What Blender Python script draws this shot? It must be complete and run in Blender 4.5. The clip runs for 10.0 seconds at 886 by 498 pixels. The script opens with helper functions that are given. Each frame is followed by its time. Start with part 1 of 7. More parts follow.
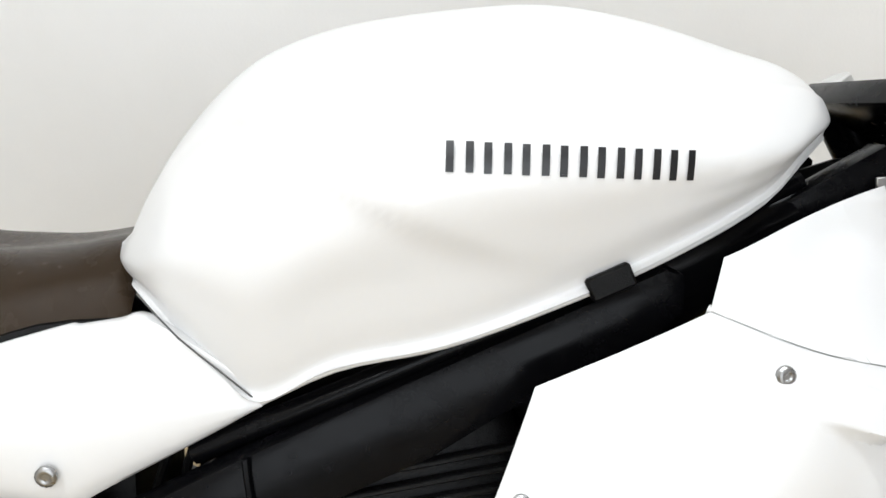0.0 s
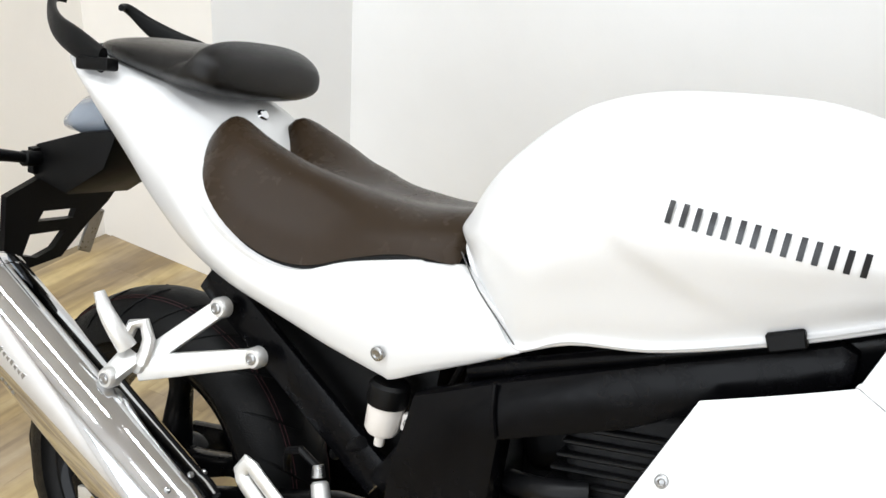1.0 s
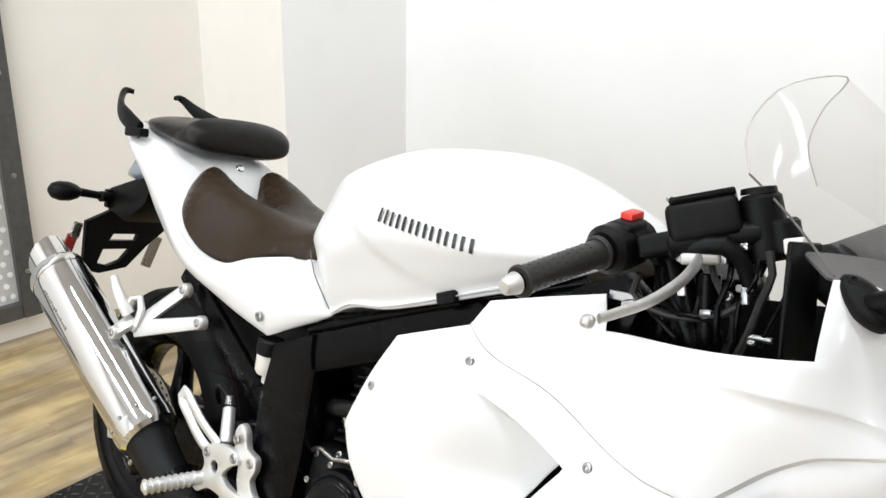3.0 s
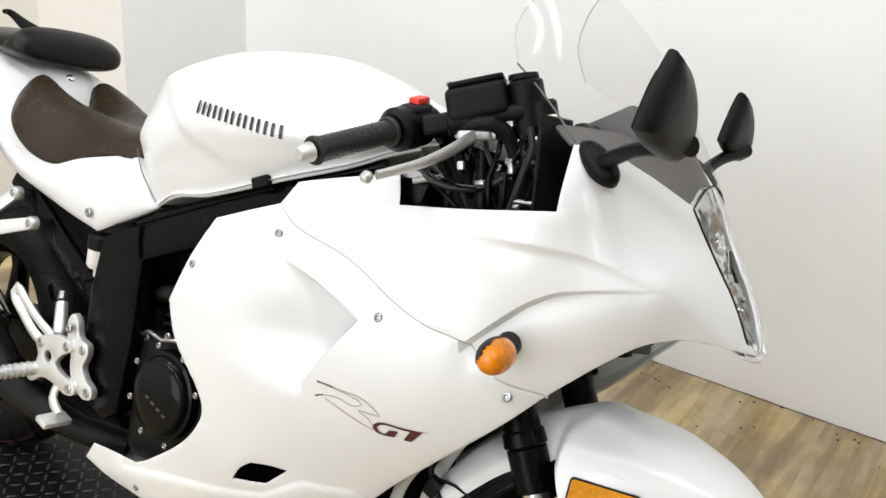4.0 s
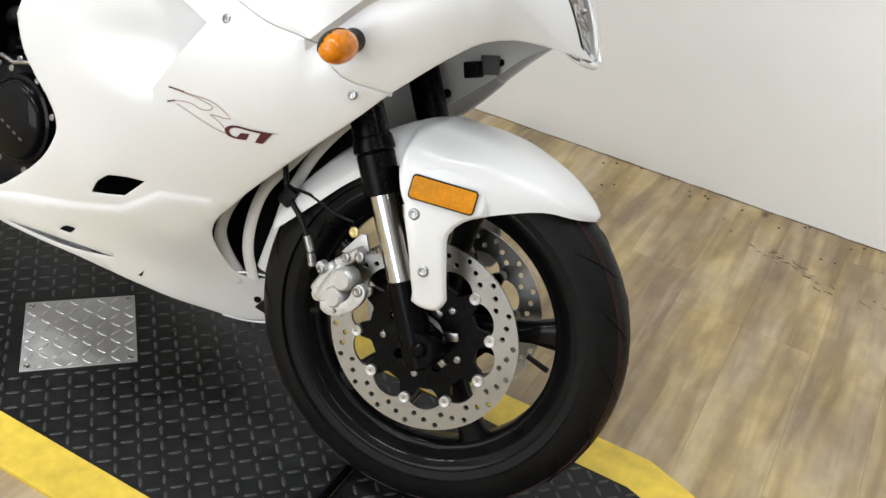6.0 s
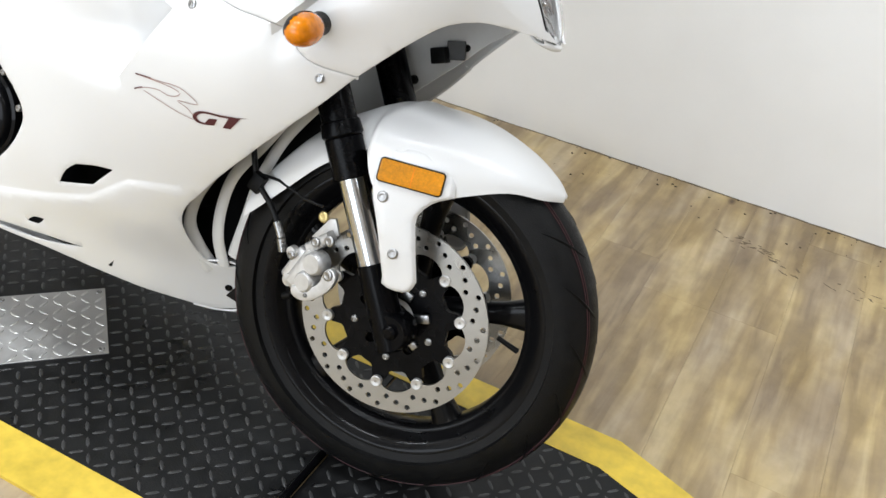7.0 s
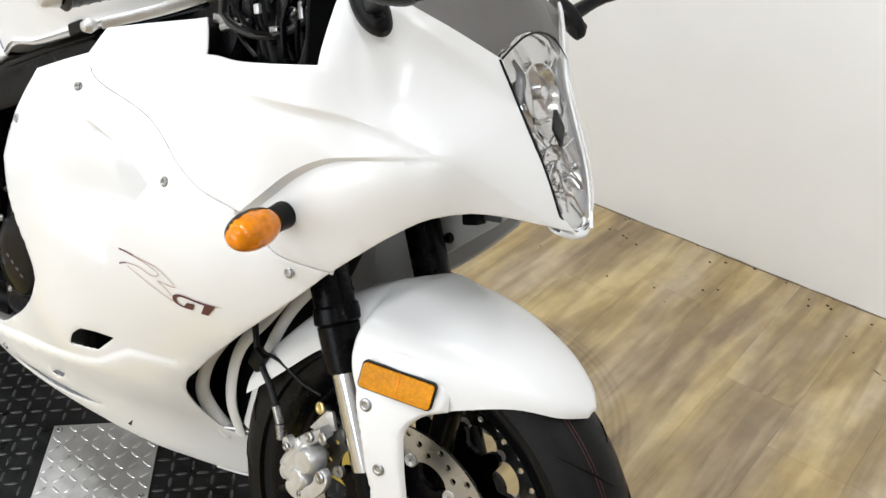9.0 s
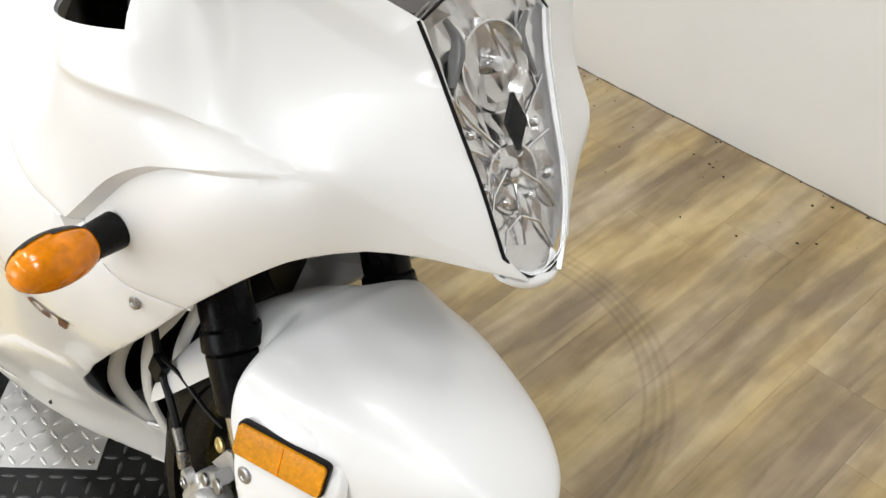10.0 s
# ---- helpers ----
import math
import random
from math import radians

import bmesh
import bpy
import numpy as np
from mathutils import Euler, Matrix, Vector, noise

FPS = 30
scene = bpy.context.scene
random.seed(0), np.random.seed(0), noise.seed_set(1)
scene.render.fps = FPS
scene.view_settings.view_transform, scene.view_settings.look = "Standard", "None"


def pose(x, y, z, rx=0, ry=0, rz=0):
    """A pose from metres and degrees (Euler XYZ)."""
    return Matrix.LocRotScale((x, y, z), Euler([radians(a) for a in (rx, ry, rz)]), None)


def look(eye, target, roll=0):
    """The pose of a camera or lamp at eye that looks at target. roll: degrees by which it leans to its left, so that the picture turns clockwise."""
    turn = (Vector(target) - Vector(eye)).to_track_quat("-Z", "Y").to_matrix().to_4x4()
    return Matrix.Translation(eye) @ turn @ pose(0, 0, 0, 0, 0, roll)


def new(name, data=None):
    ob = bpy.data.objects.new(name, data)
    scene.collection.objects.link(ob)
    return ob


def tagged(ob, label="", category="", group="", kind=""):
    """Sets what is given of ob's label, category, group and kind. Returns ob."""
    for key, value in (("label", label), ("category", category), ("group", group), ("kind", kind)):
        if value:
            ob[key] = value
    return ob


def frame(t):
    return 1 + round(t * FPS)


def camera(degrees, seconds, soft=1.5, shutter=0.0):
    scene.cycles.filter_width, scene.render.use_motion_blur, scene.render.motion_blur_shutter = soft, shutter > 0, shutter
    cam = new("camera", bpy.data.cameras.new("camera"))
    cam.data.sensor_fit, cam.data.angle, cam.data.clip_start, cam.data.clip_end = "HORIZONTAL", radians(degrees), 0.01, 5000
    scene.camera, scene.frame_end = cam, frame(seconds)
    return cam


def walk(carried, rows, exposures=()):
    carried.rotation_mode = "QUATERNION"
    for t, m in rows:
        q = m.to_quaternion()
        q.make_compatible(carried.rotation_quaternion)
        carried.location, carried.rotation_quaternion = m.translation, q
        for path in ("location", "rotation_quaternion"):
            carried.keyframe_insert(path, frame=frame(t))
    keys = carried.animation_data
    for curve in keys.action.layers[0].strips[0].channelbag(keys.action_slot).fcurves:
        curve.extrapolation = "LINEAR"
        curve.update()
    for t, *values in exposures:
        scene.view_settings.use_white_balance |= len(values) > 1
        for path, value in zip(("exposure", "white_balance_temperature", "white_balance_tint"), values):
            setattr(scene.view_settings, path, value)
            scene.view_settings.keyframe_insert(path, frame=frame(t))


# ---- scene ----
cam = camera(49.77, 10.0)
PATH = [
    (0, (-0.7413, -0.7999, 1.1074), (-0.7429, 0.1117, 0.6964), 2.11),
    (0.5, (-0.7026, -0.9437, 1.1904), (-0.9016, -0.0784, 0.7304), 3.01),
    (1, (-0.5156, -0.9625, 1.2412), (-0.9737, -0.1968, 0.7897), 4.00),
    (1.5, (-0.346, -1.0069, 1.264), (-0.9088, -0.2921, 0.8491), 1.82),
    (2, (-0.1534, -1.1047, 1.3003), (-0.7359, -0.3916, 0.9102), 2.58),
    (2.2, (-0.077, -1.1068, 1.3244), (-0.6736, -0.4059, 0.9336), 1.57),
    (3.3, (0.2973, -1.0326, 1.3524), (-0.3691, -0.377, 0.9974), 1.49),
    (3.5, (0.3257, -1.0497, 1.3505), (-0.307, -0.3645, 0.9897), 0.86),
    (4, (0.4099, -1.123, 1.316), (-0.1304, -0.3824, 0.9166), 4.11),
    (4.5, (0.481, -1.1437, 1.2932), (0.0055, -0.4063, 0.8134), 5.18),
    (5, (0.5014, -1.1561, 1.2614), (0.0538, -0.4166, 0.7585), 6.43),
    (5.5, (0.5236, -1.1615, 1.2336), (0.1024, -0.4254, 0.7038), 8.11),
    (5.7, (0.5313, -1.1632, 1.2247), (0.1256, -0.4298, 0.6792), 8.53),
    (6.8, (0.567, -1.1855, 1.195), (0.1938, -0.4466, 0.6339), 8.07),
    (7, (0.5648, -1.186, 1.1982), (0.1952, -0.4381, 0.6468), 8.58),
    (7.5, (0.5663, -1.1812, 1.2066), (0.2018, -0.4214, 0.6683), 7.37),
    (8, (0.5636, -1.161, 1.2441), (0.1783, -0.418, 0.6969), 3.42),
    (8.5, (0.5777, -0.9869, 1.275), (0.1088, -0.2871, 0.7361), 1.41),
    (9, (0.6042, -0.7782, 1.2992), (0.0453, -0.16, 0.7465), 1.76),
    (9.5, (0.5389, -0.5814, 1.2698), (-0.0481, -0.0275, 0.6794), 1.24),
    (10, (0.4734, -0.377, 1.2376), (-0.1046, 0.0763, 0.559), -0.98),
]
EXPOSURE = [(0, -0.33, 6430, 10), (1.0, -0.17, 6360, 10), (2.2, -0.17, 6360, 10), (4.0, -0.28, 6500, 10), (5.0, -0.31, 6470, 10), (5.5, -0.31, 6470, 10), (7.0, -0.18, 6260, 10), (7.5, -0.16, 6200, 10), (8.0, -0.14, 6200, 10), (8.5, -0.1, 6350, 10), (9.5, -0.1, 6460, 10), (10, -0.15, 6570, 10)]
walk(cam, [(t, look(eye, target, roll)) for t, eye, target, roll in PATH], EXPOSURE)

from mathutils.geometry import delaunay_2d_cdt

# world and lights: a closed showroom lit by ceiling panels and an assumed window
world = bpy.data.worlds.new("showroom_world")
scene.world = world
world.use_nodes = True
world.node_tree.nodes["Background"].inputs[0].default_value = (0.9, 0.95, 1.0, 1)
world.node_tree.nodes["Background"].inputs[1].default_value = 0.05
CEILING = 3.1
PANELS = [(-1.6, -0.8, 30), (-0.2, -0.35, 24), (1.6, -0.35, 25), (3.4, -0.35, 16), (-2.0, -2.4, 36), (-0.2, -2.4, 32), (1.6, -2.4, 13), (3.4, -2.4, 6)]
WINDOW = (-2.2, 0.6, 0.55, 2.55)  # assumed shop window in the unseen south wall: x from, x to, z from, z to
ASSUMED_DAYLIGHT = 94


# ---------------------------------------------------------------- materials
def material(name, base, rough=0.5, metal=0.0, coat=0.0, grain=0.0, scale=40.0, bump=0.0, bump_scale=200.0, tint=None, spec=0.5, wear=0.0, coat_rough=0.03):
    """Painted, metal or plastic surface: large stains and fine grain in colour and gloss, with fine relief."""
    m = bpy.data.materials.new(name)
    m.use_nodes = True
    nt = m.node_tree
    p = nt.nodes["Principled BSDF"]
    p.inputs["Metallic"].default_value = metal
    p.inputs["Coat Weight"].default_value = coat
    p.inputs["Coat Roughness"].default_value = coat_rough
    p.inputs["Specular IOR Level"].default_value = spec
    co = nt.nodes.new("ShaderNodeTexCoord")
    big = nt.nodes.new("ShaderNodeTexNoise")
    big.inputs["Scale"].default_value = scale * 0.12
    big.inputs["Detail"].default_value = 5
    fine = nt.nodes.new("ShaderNodeTexNoise")
    fine.inputs["Scale"].default_value = scale
    fine.inputs["Detail"].default_value = 6
    nt.links.new(co.outputs["Object"], big.inputs["Vector"])
    nt.links.new(co.outputs["Object"], fine.inputs["Vector"])
    add = nt.nodes.new("ShaderNodeMath")
    add.operation = "ADD"
    nt.links.new(big.outputs["Fac"], add.inputs[0])
    nt.links.new(fine.outputs["Fac"], add.inputs[1])
    ramp = nt.nodes.new("ShaderNodeMapRange")
    ramp.inputs["From Min"].default_value = 0.7
    ramp.inputs["From Max"].default_value = 1.3
    nt.links.new(add.outputs[0], ramp.inputs["Value"])
    mix = nt.nodes.new("ShaderNodeMix")
    mix.data_type = "RGBA"
    b = Vector(base[:3])
    t = Vector(tint) if tint else b * (1 - grain)
    mix.inputs["A"].default_value = (*t, 1)
    mix.inputs["B"].default_value = (*[min(1, v * (1 + grain * 0.6)) for v in b], 1)
    nt.links.new(ramp.outputs[0], mix.inputs["Factor"])
    nt.links.new(mix.outputs["Result"], p.inputs["Base Color"])
    rr = nt.nodes.new("ShaderNodeMapRange")
    rr.inputs["To Min"].default_value = max(0.01, rough - 0.06 - wear)
    rr.inputs["To Max"].default_value = min(1, rough + 0.06 + wear)
    nt.links.new(ramp.outputs[0], rr.inputs["Value"])
    nt.links.new(rr.outputs[0], p.inputs["Roughness"])
    if bump:
        rel = nt.nodes.new("ShaderNodeTexNoise")
        rel.inputs["Scale"].default_value = bump_scale
        rel.inputs["Detail"].default_value = 3
        nt.links.new(co.outputs["Object"], rel.inputs["Vector"])
        bp = nt.nodes.new("ShaderNodeBump")
        bp.inputs["Strength"].default_value = bump
        bp.inputs["Distance"].default_value = 0.002
        nt.links.new(rel.outputs["Fac"], bp.inputs["Height"])
        nt.links.new(bp.outputs[0], p.inputs["Normal"])
    return m


def clear(name, colour, rough=0.02, ior=1.45):
    m = bpy.data.materials.new(name)
    m.use_nodes = True
    p = m.node_tree.nodes["Principled BSDF"]
    p.inputs["Base Color"].default_value = (*colour, 1)
    p.inputs["Transmission Weight"].default_value = 1.0
    p.inputs["Roughness"].default_value = rough
    p.inputs["IOR"].default_value = ior
    return m


WHITE = material("white_lacquer", (0.71, 0.71, 0.71), 0.3, coat=0.3, grain=0.004, scale=6, coat_rough=0.07, wear=-0.05)
WHITE_IN = material("white_inner_plastic", (0.62, 0.62, 0.61), 0.45, grain=0.04, scale=60)
FRAME = material("black_frame_enamel", (0.0022, 0.0022, 0.0027), 0.24, grain=0.2, scale=60, wear=0.03, spec=0.085)
BLACK = material("black_moulded_plastic", (0.0032, 0.0032, 0.0034), 0.38, grain=0.2, scale=120, bump=0.25, bump_scale=900, spec=0.13)
GLOSS = material("gloss_black_wheel_paint", (0.004, 0.004, 0.0045), 0.3, coat=0.2, grain=0.1, scale=50, spec=0.04, coat_rough=0.015)
ENGINE = material("black_engine_casting", (0.007, 0.007, 0.0075), 0.34, grain=0.25, scale=160, bump=0.4, bump_scale=700, spec=0.16)
RUBBER = material("tyre_rubber", (0.0056, 0.0056, 0.0058), 0.48, grain=0.3, scale=70, bump=0.3, bump_scale=500, wear=0.06, spec=0.15)
VINYL = material("dark_brown_seat_vinyl", (0.028, 0.0180, 0.0105), 0.27, grain=0.06, scale=60, bump=0.2, bump_scale=1400, spec=0.13, wear=-0.05)
VINYL_DARK = material("near_black_seat_vinyl", (0.0085, 0.0078, 0.0072), 0.25, grain=0.1, scale=60, bump=0.25, bump_scale=1400, spec=0.24, wear=-0.05)
CHROME = material("polished_chrome", (0.69, 0.70, 0.72), 0.07, metal=1.0, grain=0.03, scale=20, wear=0.03)
FORK = material("hard_chrome_fork_tube", (0.60, 0.615, 0.64), 0.1, metal=1.0, grain=0.04, scale=40)
ALU = material("cast_aluminium", (0.72, 0.72, 0.71), 0.4, metal=0.75, grain=0.06, scale=120, bump=0.25, bump_scale=900)
CAST = material("grey_cast_caliper", (0.56, 0.555, 0.545), 0.36, metal=0.65, grain=0.15, scale=90, bump=0.3, bump_scale=700)
STEEL = material("brushed_disc_steel", (0.35, 0.345, 0.33), 0.3, metal=1.0, grain=0.08, scale=12)
BOLT = material("zinc_bolt", (0.33, 0.33, 0.33), 0.3, metal=1.0, grain=0.1, scale=200)
BRASS = material("yellow_zinc_fitting", (0.55, 0.45, 0.2), 0.35, metal=0.9, grain=0.1, scale=150)
AMBER = material("amber_signal_lens", (0.78, 0.235, 0.001), 0.12, coat=0.15, grain=0.45, scale=70, bump=0.15, bump_scale=200, spec=0.35)
AMBER_R = material("amber_reflector", (0.60, 0.235, 0.001), 0.22, coat=0.1, grain=0.3, scale=300, bump=0.4, bump_scale=900, spec=0.25)
RED = material("red_switch_plastic", (0.65, 0.03, 0.015), 0.35, grain=0.05, scale=80)
PALE_LENS = material("pale_grey_tail_lens", (0.26, 0.30, 0.36), 0.2, coat=0.5, grain=0.05, scale=60)
TYRE_LINE = material("faded_red_tyre_line", (0.05, 0.012, 0.015), 0.6, grain=0.5, scale=200)
RED_LENS = material("dark_red_reflector", (0.25, 0.02, 0.02), 0.25, coat=0.5, grain=0.1, scale=80)
DECAL = material("black_decal", (0.01, 0.01, 0.012), 0.3, grain=0.1, scale=60)
DECAL_RED = material("maroon_decal", (0.07, 0.010, 0.017), 0.3, grain=0.1, scale=60)
DECAL_LINE = material("thin_grey_line_decal", (0.35, 0.22, 0.2), 0.4, grain=0.1, scale=60)
CUP = material("translucent_fluid_cup", (0.72, 0.68, 0.64), 0.35, grain=0.05, scale=60)
HOSE = material("black_rubber_hose", (0.004, 0.004, 0.0045), 0.42, grain=0.15, scale=120, spec=0.18)
HOSE_GREY = material("weathered_grey_black_hose", (0.022, 0.021, 0.020), 0.4, grain=0.2, scale=120, spec=0.3)
TAG = material("pale_tag_paper", (0.75, 0.66, 0.5), 0.6, grain=0.08, scale=120)
GLASS = clear("headlight_glass", (0.93, 0.93, 0.93), 0.02, 1.13)
def thin_clear(name, colour):
    """A thin clear sheet: straight view through, with a gloss that grows at a slant."""
    m = bpy.data.materials.new(name)
    m.use_nodes = True
    nt = m.node_tree
    nt.nodes.remove(nt.nodes["Principled BSDF"])
    see = nt.nodes.new("ShaderNodeBsdfTransparent")
    see.inputs["Color"].default_value = (*colour, 1)
    shine = nt.nodes.new("ShaderNodeBsdfGlossy")
    shine.inputs["Roughness"].default_value = 0.03
    facing = nt.nodes.new("ShaderNodeLayerWeight")
    slant = nt.nodes.new("ShaderNodeMapRange")
    slant.inputs["From Min"].default_value = 0.55
    slant.inputs["To Min"].default_value = 0.015
    slant.inputs["To Max"].default_value = 0.16
    nt.links.new(facing.outputs["Facing"], slant.inputs["Value"])
    both = nt.nodes.new("ShaderNodeMixShader")
    nt.links.new(slant.outputs[0], both.inputs[0])
    nt.links.new(see.outputs[0], both.inputs[1])
    nt.links.new(shine.outputs[0], both.inputs[2])
    nt.links.new(both.outputs[0], nt.nodes["Material Output"].inputs["Surface"])
    return m


SCREEN = thin_clear("windscreen_acrylic", (0.975, 0.97, 0.965))
SCREEN_RIM = material("dull_acrylic_edge", (0.52, 0.48, 0.44), 0.3, grain=0.05, scale=60)
LINING = material("grey_screen_lining", (0.11, 0.103, 0.10), 0.5, grain=0.1, scale=60, spec=0.3)
REFLECTOR = material("headlight_reflector", (0.66, 0.655, 0.65), 0.2, metal=1.0, grain=0.08, scale=90)
LENS_GREY = material("smoked_grey_lens", (0.10, 0.10, 0.10), 0.15, grain=0.1, scale=60, coat=0.4)
# near-black base colour stands in for a dark reflection in the glass
MIRROR = material("dark_reflection_mirror_glass", (0.03, 0.03, 0.032), 0.04, metal=1.0)


# ---------------------------------------------------------------- tools
def finish(bm, name, mat, parent=None, label="", smooth=True, angle=38.0):
    bmesh.ops.recalc_face_normals(bm, faces=bm.faces)
    me = bpy.data.meshes.new(name)
    if smooth:
        for f in bm.faces:
            f.smooth = True
        lim = radians(angle)
        for e in bm.edges:
            if len(e.link_faces) == 2 and e.calc_face_angle(0.0) > lim:
                e.smooth = False
    bm.to_mesh(me)
    bm.free()
    me.materials.append(mat)
    ob = new(name, me)
    if parent is not None:
        ob.parent = parent
    if label:
        tagged(ob, label)
    return ob


def part(name, bm, mat, parent, label="", smooth=True, angle=38.0):
    return finish(bm, name, mat, parent, label, smooth, angle)


def box(bm, centre, size, turn=None, bevel=0.0, seg=2):
    m = Matrix.Translation(centre) @ (turn if turn is not None else Matrix()) @ Matrix.Diagonal((*size, 1))
    made = bmesh.ops.create_cube(bm, size=1.0, matrix=m)
    if bevel:
        edges = list({e for v in made["verts"] for e in v.link_edges})
        bmesh.ops.bevel(bm, geom=edges, offset=bevel, segments=seg, profile=0.6, affect="EDGES")
    return bm


def ring(centre, axis, up, ra, rb, seg, start=0.0):
    a = Vector(axis).normalized()
    u = (Vector(up) - Vector(up).dot(a) * a).normalized()
    w = a.cross(u)
    c = Vector(centre)
    return [c + u * (ra * math.cos(start + 2 * math.pi * i / seg)) + w * (rb * math.sin(start + 2 * math.pi * i / seg)) for i in range(seg)]


def loft(bm, rings, cap=True, closed=False):
    """Skins rings of equal length; closed joins the last to the first."""
    rows = [[bm.verts.new(p) for p in r] for r in rings]
    n = len(rows[0])
    pairs = list(zip(rows, rows[1:])) + ([(rows[-1], rows[0])] if closed else [])
    for a, b in pairs:
        for i in range(n):
            bm.faces.new((a[i], a[(i + 1) % n], b[(i + 1) % n], b[i]))
    if cap and not closed:
        bm.faces.new(rows[0][::-1])
        bm.faces.new(rows[-1])
    return bm


def side_axis(a):
    return Vector((0, 0, 1)) if abs(Vector(a).normalized().z) < 0.9 else Vector((1, 0, 0))


def rod(bm, p0, p1, r0, r1=None, seg=16, edge=0.0):
    """A round bar with slightly rounded ends."""
    p0, p1 = Vector(p0), Vector(p1)
    r1 = r0 if r1 is None else r1
    a = (p1 - p0).normalized()
    up = side_axis(a)
    rows = []
    if edge:
        rows.append(ring(p0, a, up, r0 - edge, r0 - edge, seg))
        rows.append(ring(p0 + a * edge, a, up, r0, r0, seg))
        rows.append(ring(p1 - a * edge, a, up, r1, r1, seg))
        rows.append(ring(p1, a, up, r1 - edge, r1 - edge, seg))
    else:
        rows += [ring(p0, a, up, r0, r0, seg), ring(p1, a, up, r1, r1, seg)]
    return loft(bm, rows)


def spline(points, step=0.012, closed=False):
    """Catmull-Rom through points (tuples of 2 or 3; a last item of 's' marks a sharp corner)."""
    pts = [Vector([v for v in p if v != "s"]) for p in points]
    sharp = [p[-1] == "s" for p in points]
    n = len(pts)
    out = []
    for i in range(n if closed else n - 1):
        p1, p2 = pts[i], pts[(i + 1) % n]
        p0 = pts[i - 1] if (closed or i > 0) else p1 - (p2 - p1)
        p3 = pts[(i + 2) % n] if (closed or i + 2 < n) else p2 + (p2 - p1)
        if sharp[i]:
            p0 = p1 - (p2 - p1)
        if sharp[(i + 1) % n]:
            p3 = p2 + (p2 - p1)
        k = max(1, int(round((p2 - p1).length / step)))
        d = (p2 - p1).length
        t0, t3 = max((p1 - p0).length, 1e-6), max((p3 - p2).length, 1e-6)
        m1 = ((p1 - p0) / t0 * d + (p2 - p1)) * 0.5
        m2 = ((p3 - p2) / t3 * d + (p2 - p1)) * 0.5
        for j in range(k):
            t = j / k
            out.append(p1 * (2 * t**3 - 3 * t**2 + 1) + m1 * (t**3 - 2 * t**2 + t) + p2 * (-2 * t**3 + 3 * t**2) + m2 * (t**3 - t**2))
    if not closed:
        out.append(pts[-1])
    return out


def tube(bm, points, radius, seg=10, step=0.02, flat=1.0):
    """A bent pipe or hose along a spline; radius may be a list, one for each point."""
    path = spline(points, step)
    radii = radius if isinstance(radius, (list, tuple)) else [radius, radius]
    rows, n = [], len(path)
    up = None
    for i, p in enumerate(path):
        a = (path[min(i + 1, n - 1)] - path[max(i - 1, 0)]).normalized()
        if up is None:
            up = side_axis(a)
        up = (up - up.dot(a) * a).normalized()
        s = i / max(1, n - 1) * (len(radii) - 1)
        k = min(int(s), len(radii) - 2)
        r = radii[k] + (radii[k + 1] - radii[k]) * (s - k)
        rows.append(ring(p, a, up, r, r * flat, seg))
    return loft(bm, rows)


def lathe(bm, profile, centre, axis, seg=48, closed=True):
    """Turns (radius, offset along the axis) round the axis; a closed profile makes a ring."""
    a = Vector(axis).normalized()
    u = (side_axis(a) - side_axis(a).dot(a) * a).normalized()
    w = a.cross(u)
    c = Vector(centre)
    rings = []
    for i in range(seg):
        t = 2 * math.pi * i / seg
        d = u * math.cos(t) + w * math.sin(t)
        rings.append([c + d * r + a * h for r, h in profile])
    rows = [[bm.verts.new(p) for p in r] for r in rings]
    m = len(profile)
    for i in range(seg):
        p, q = rows[i], rows[(i + 1) % seg]
        for j in range(m if closed else m - 1):
            k = (j + 1) % m
            bm.faces.new((p[j], p[k], q[k], q[j]))
    return bm


def plate(bm, outline, y0, y1, bevel=0.0, to=None, holes=()):
    """A flat plate: an outline in x, z given depth from y0 to y1, with round holes (x, z, r); to places it."""
    pts = [Vector((p[0], p[1])) for p in outline]
    n = len(pts)
    verts, edges = list(pts), [(i, (i + 1) % n) for i in range(n)]
    for hx, hz, hr in holes:
        k, m = len(verts), max(8, int(hr / 0.004) * 4 if hr > 0.01 else 10)
        verts += [Vector((hx + hr * math.cos(2 * math.pi * i / m), hz + hr * math.sin(2 * math.pi * i / m))) for i in range(m)]
        edges += [(k + i, k + (i + 1) % m) for i in range(m)]
    vo, _, fo = cdt(verts, edges)
    fo = [f for f in fo if not any(sum((vo[i] - Vector((hx, hz)) for i in f), Vector((0, 0))).length / len(f) < hr * 0.92 for hx, hz, hr in holes)]
    m = to if to is not None else Matrix()
    a = [bm.verts.new(m @ Vector((v.x, y0, v.y))) for v in vo]
    faces = [bm.faces.new([a[i] for i in f]) for f in fo]
    made = bmesh.ops.extrude_face_region(bm, geom=faces)
    shift = m.to_3x3() @ Vector((0, y1 - y0, 0))
    moved = [v for v in made["geom"] if isinstance(v, bmesh.types.BMVert)]
    bmesh.ops.translate(bm, vec=shift, verts=moved)
    if bevel:
        sel = [e for v in moved + a for e in v.link_edges if len(e.link_faces) == 2 and e.calc_face_angle(0.0) > 1.2]
        bmesh.ops.bevel(bm, geom=list(set(sel)), offset=bevel, segments=2, profile=0.6, affect="EDGES")
    return bm


def cdt(verts, edges):
    r = delaunay_2d_cdt(verts, edges, [], 1, 1e-6)
    return r[0], r[1], r[2]


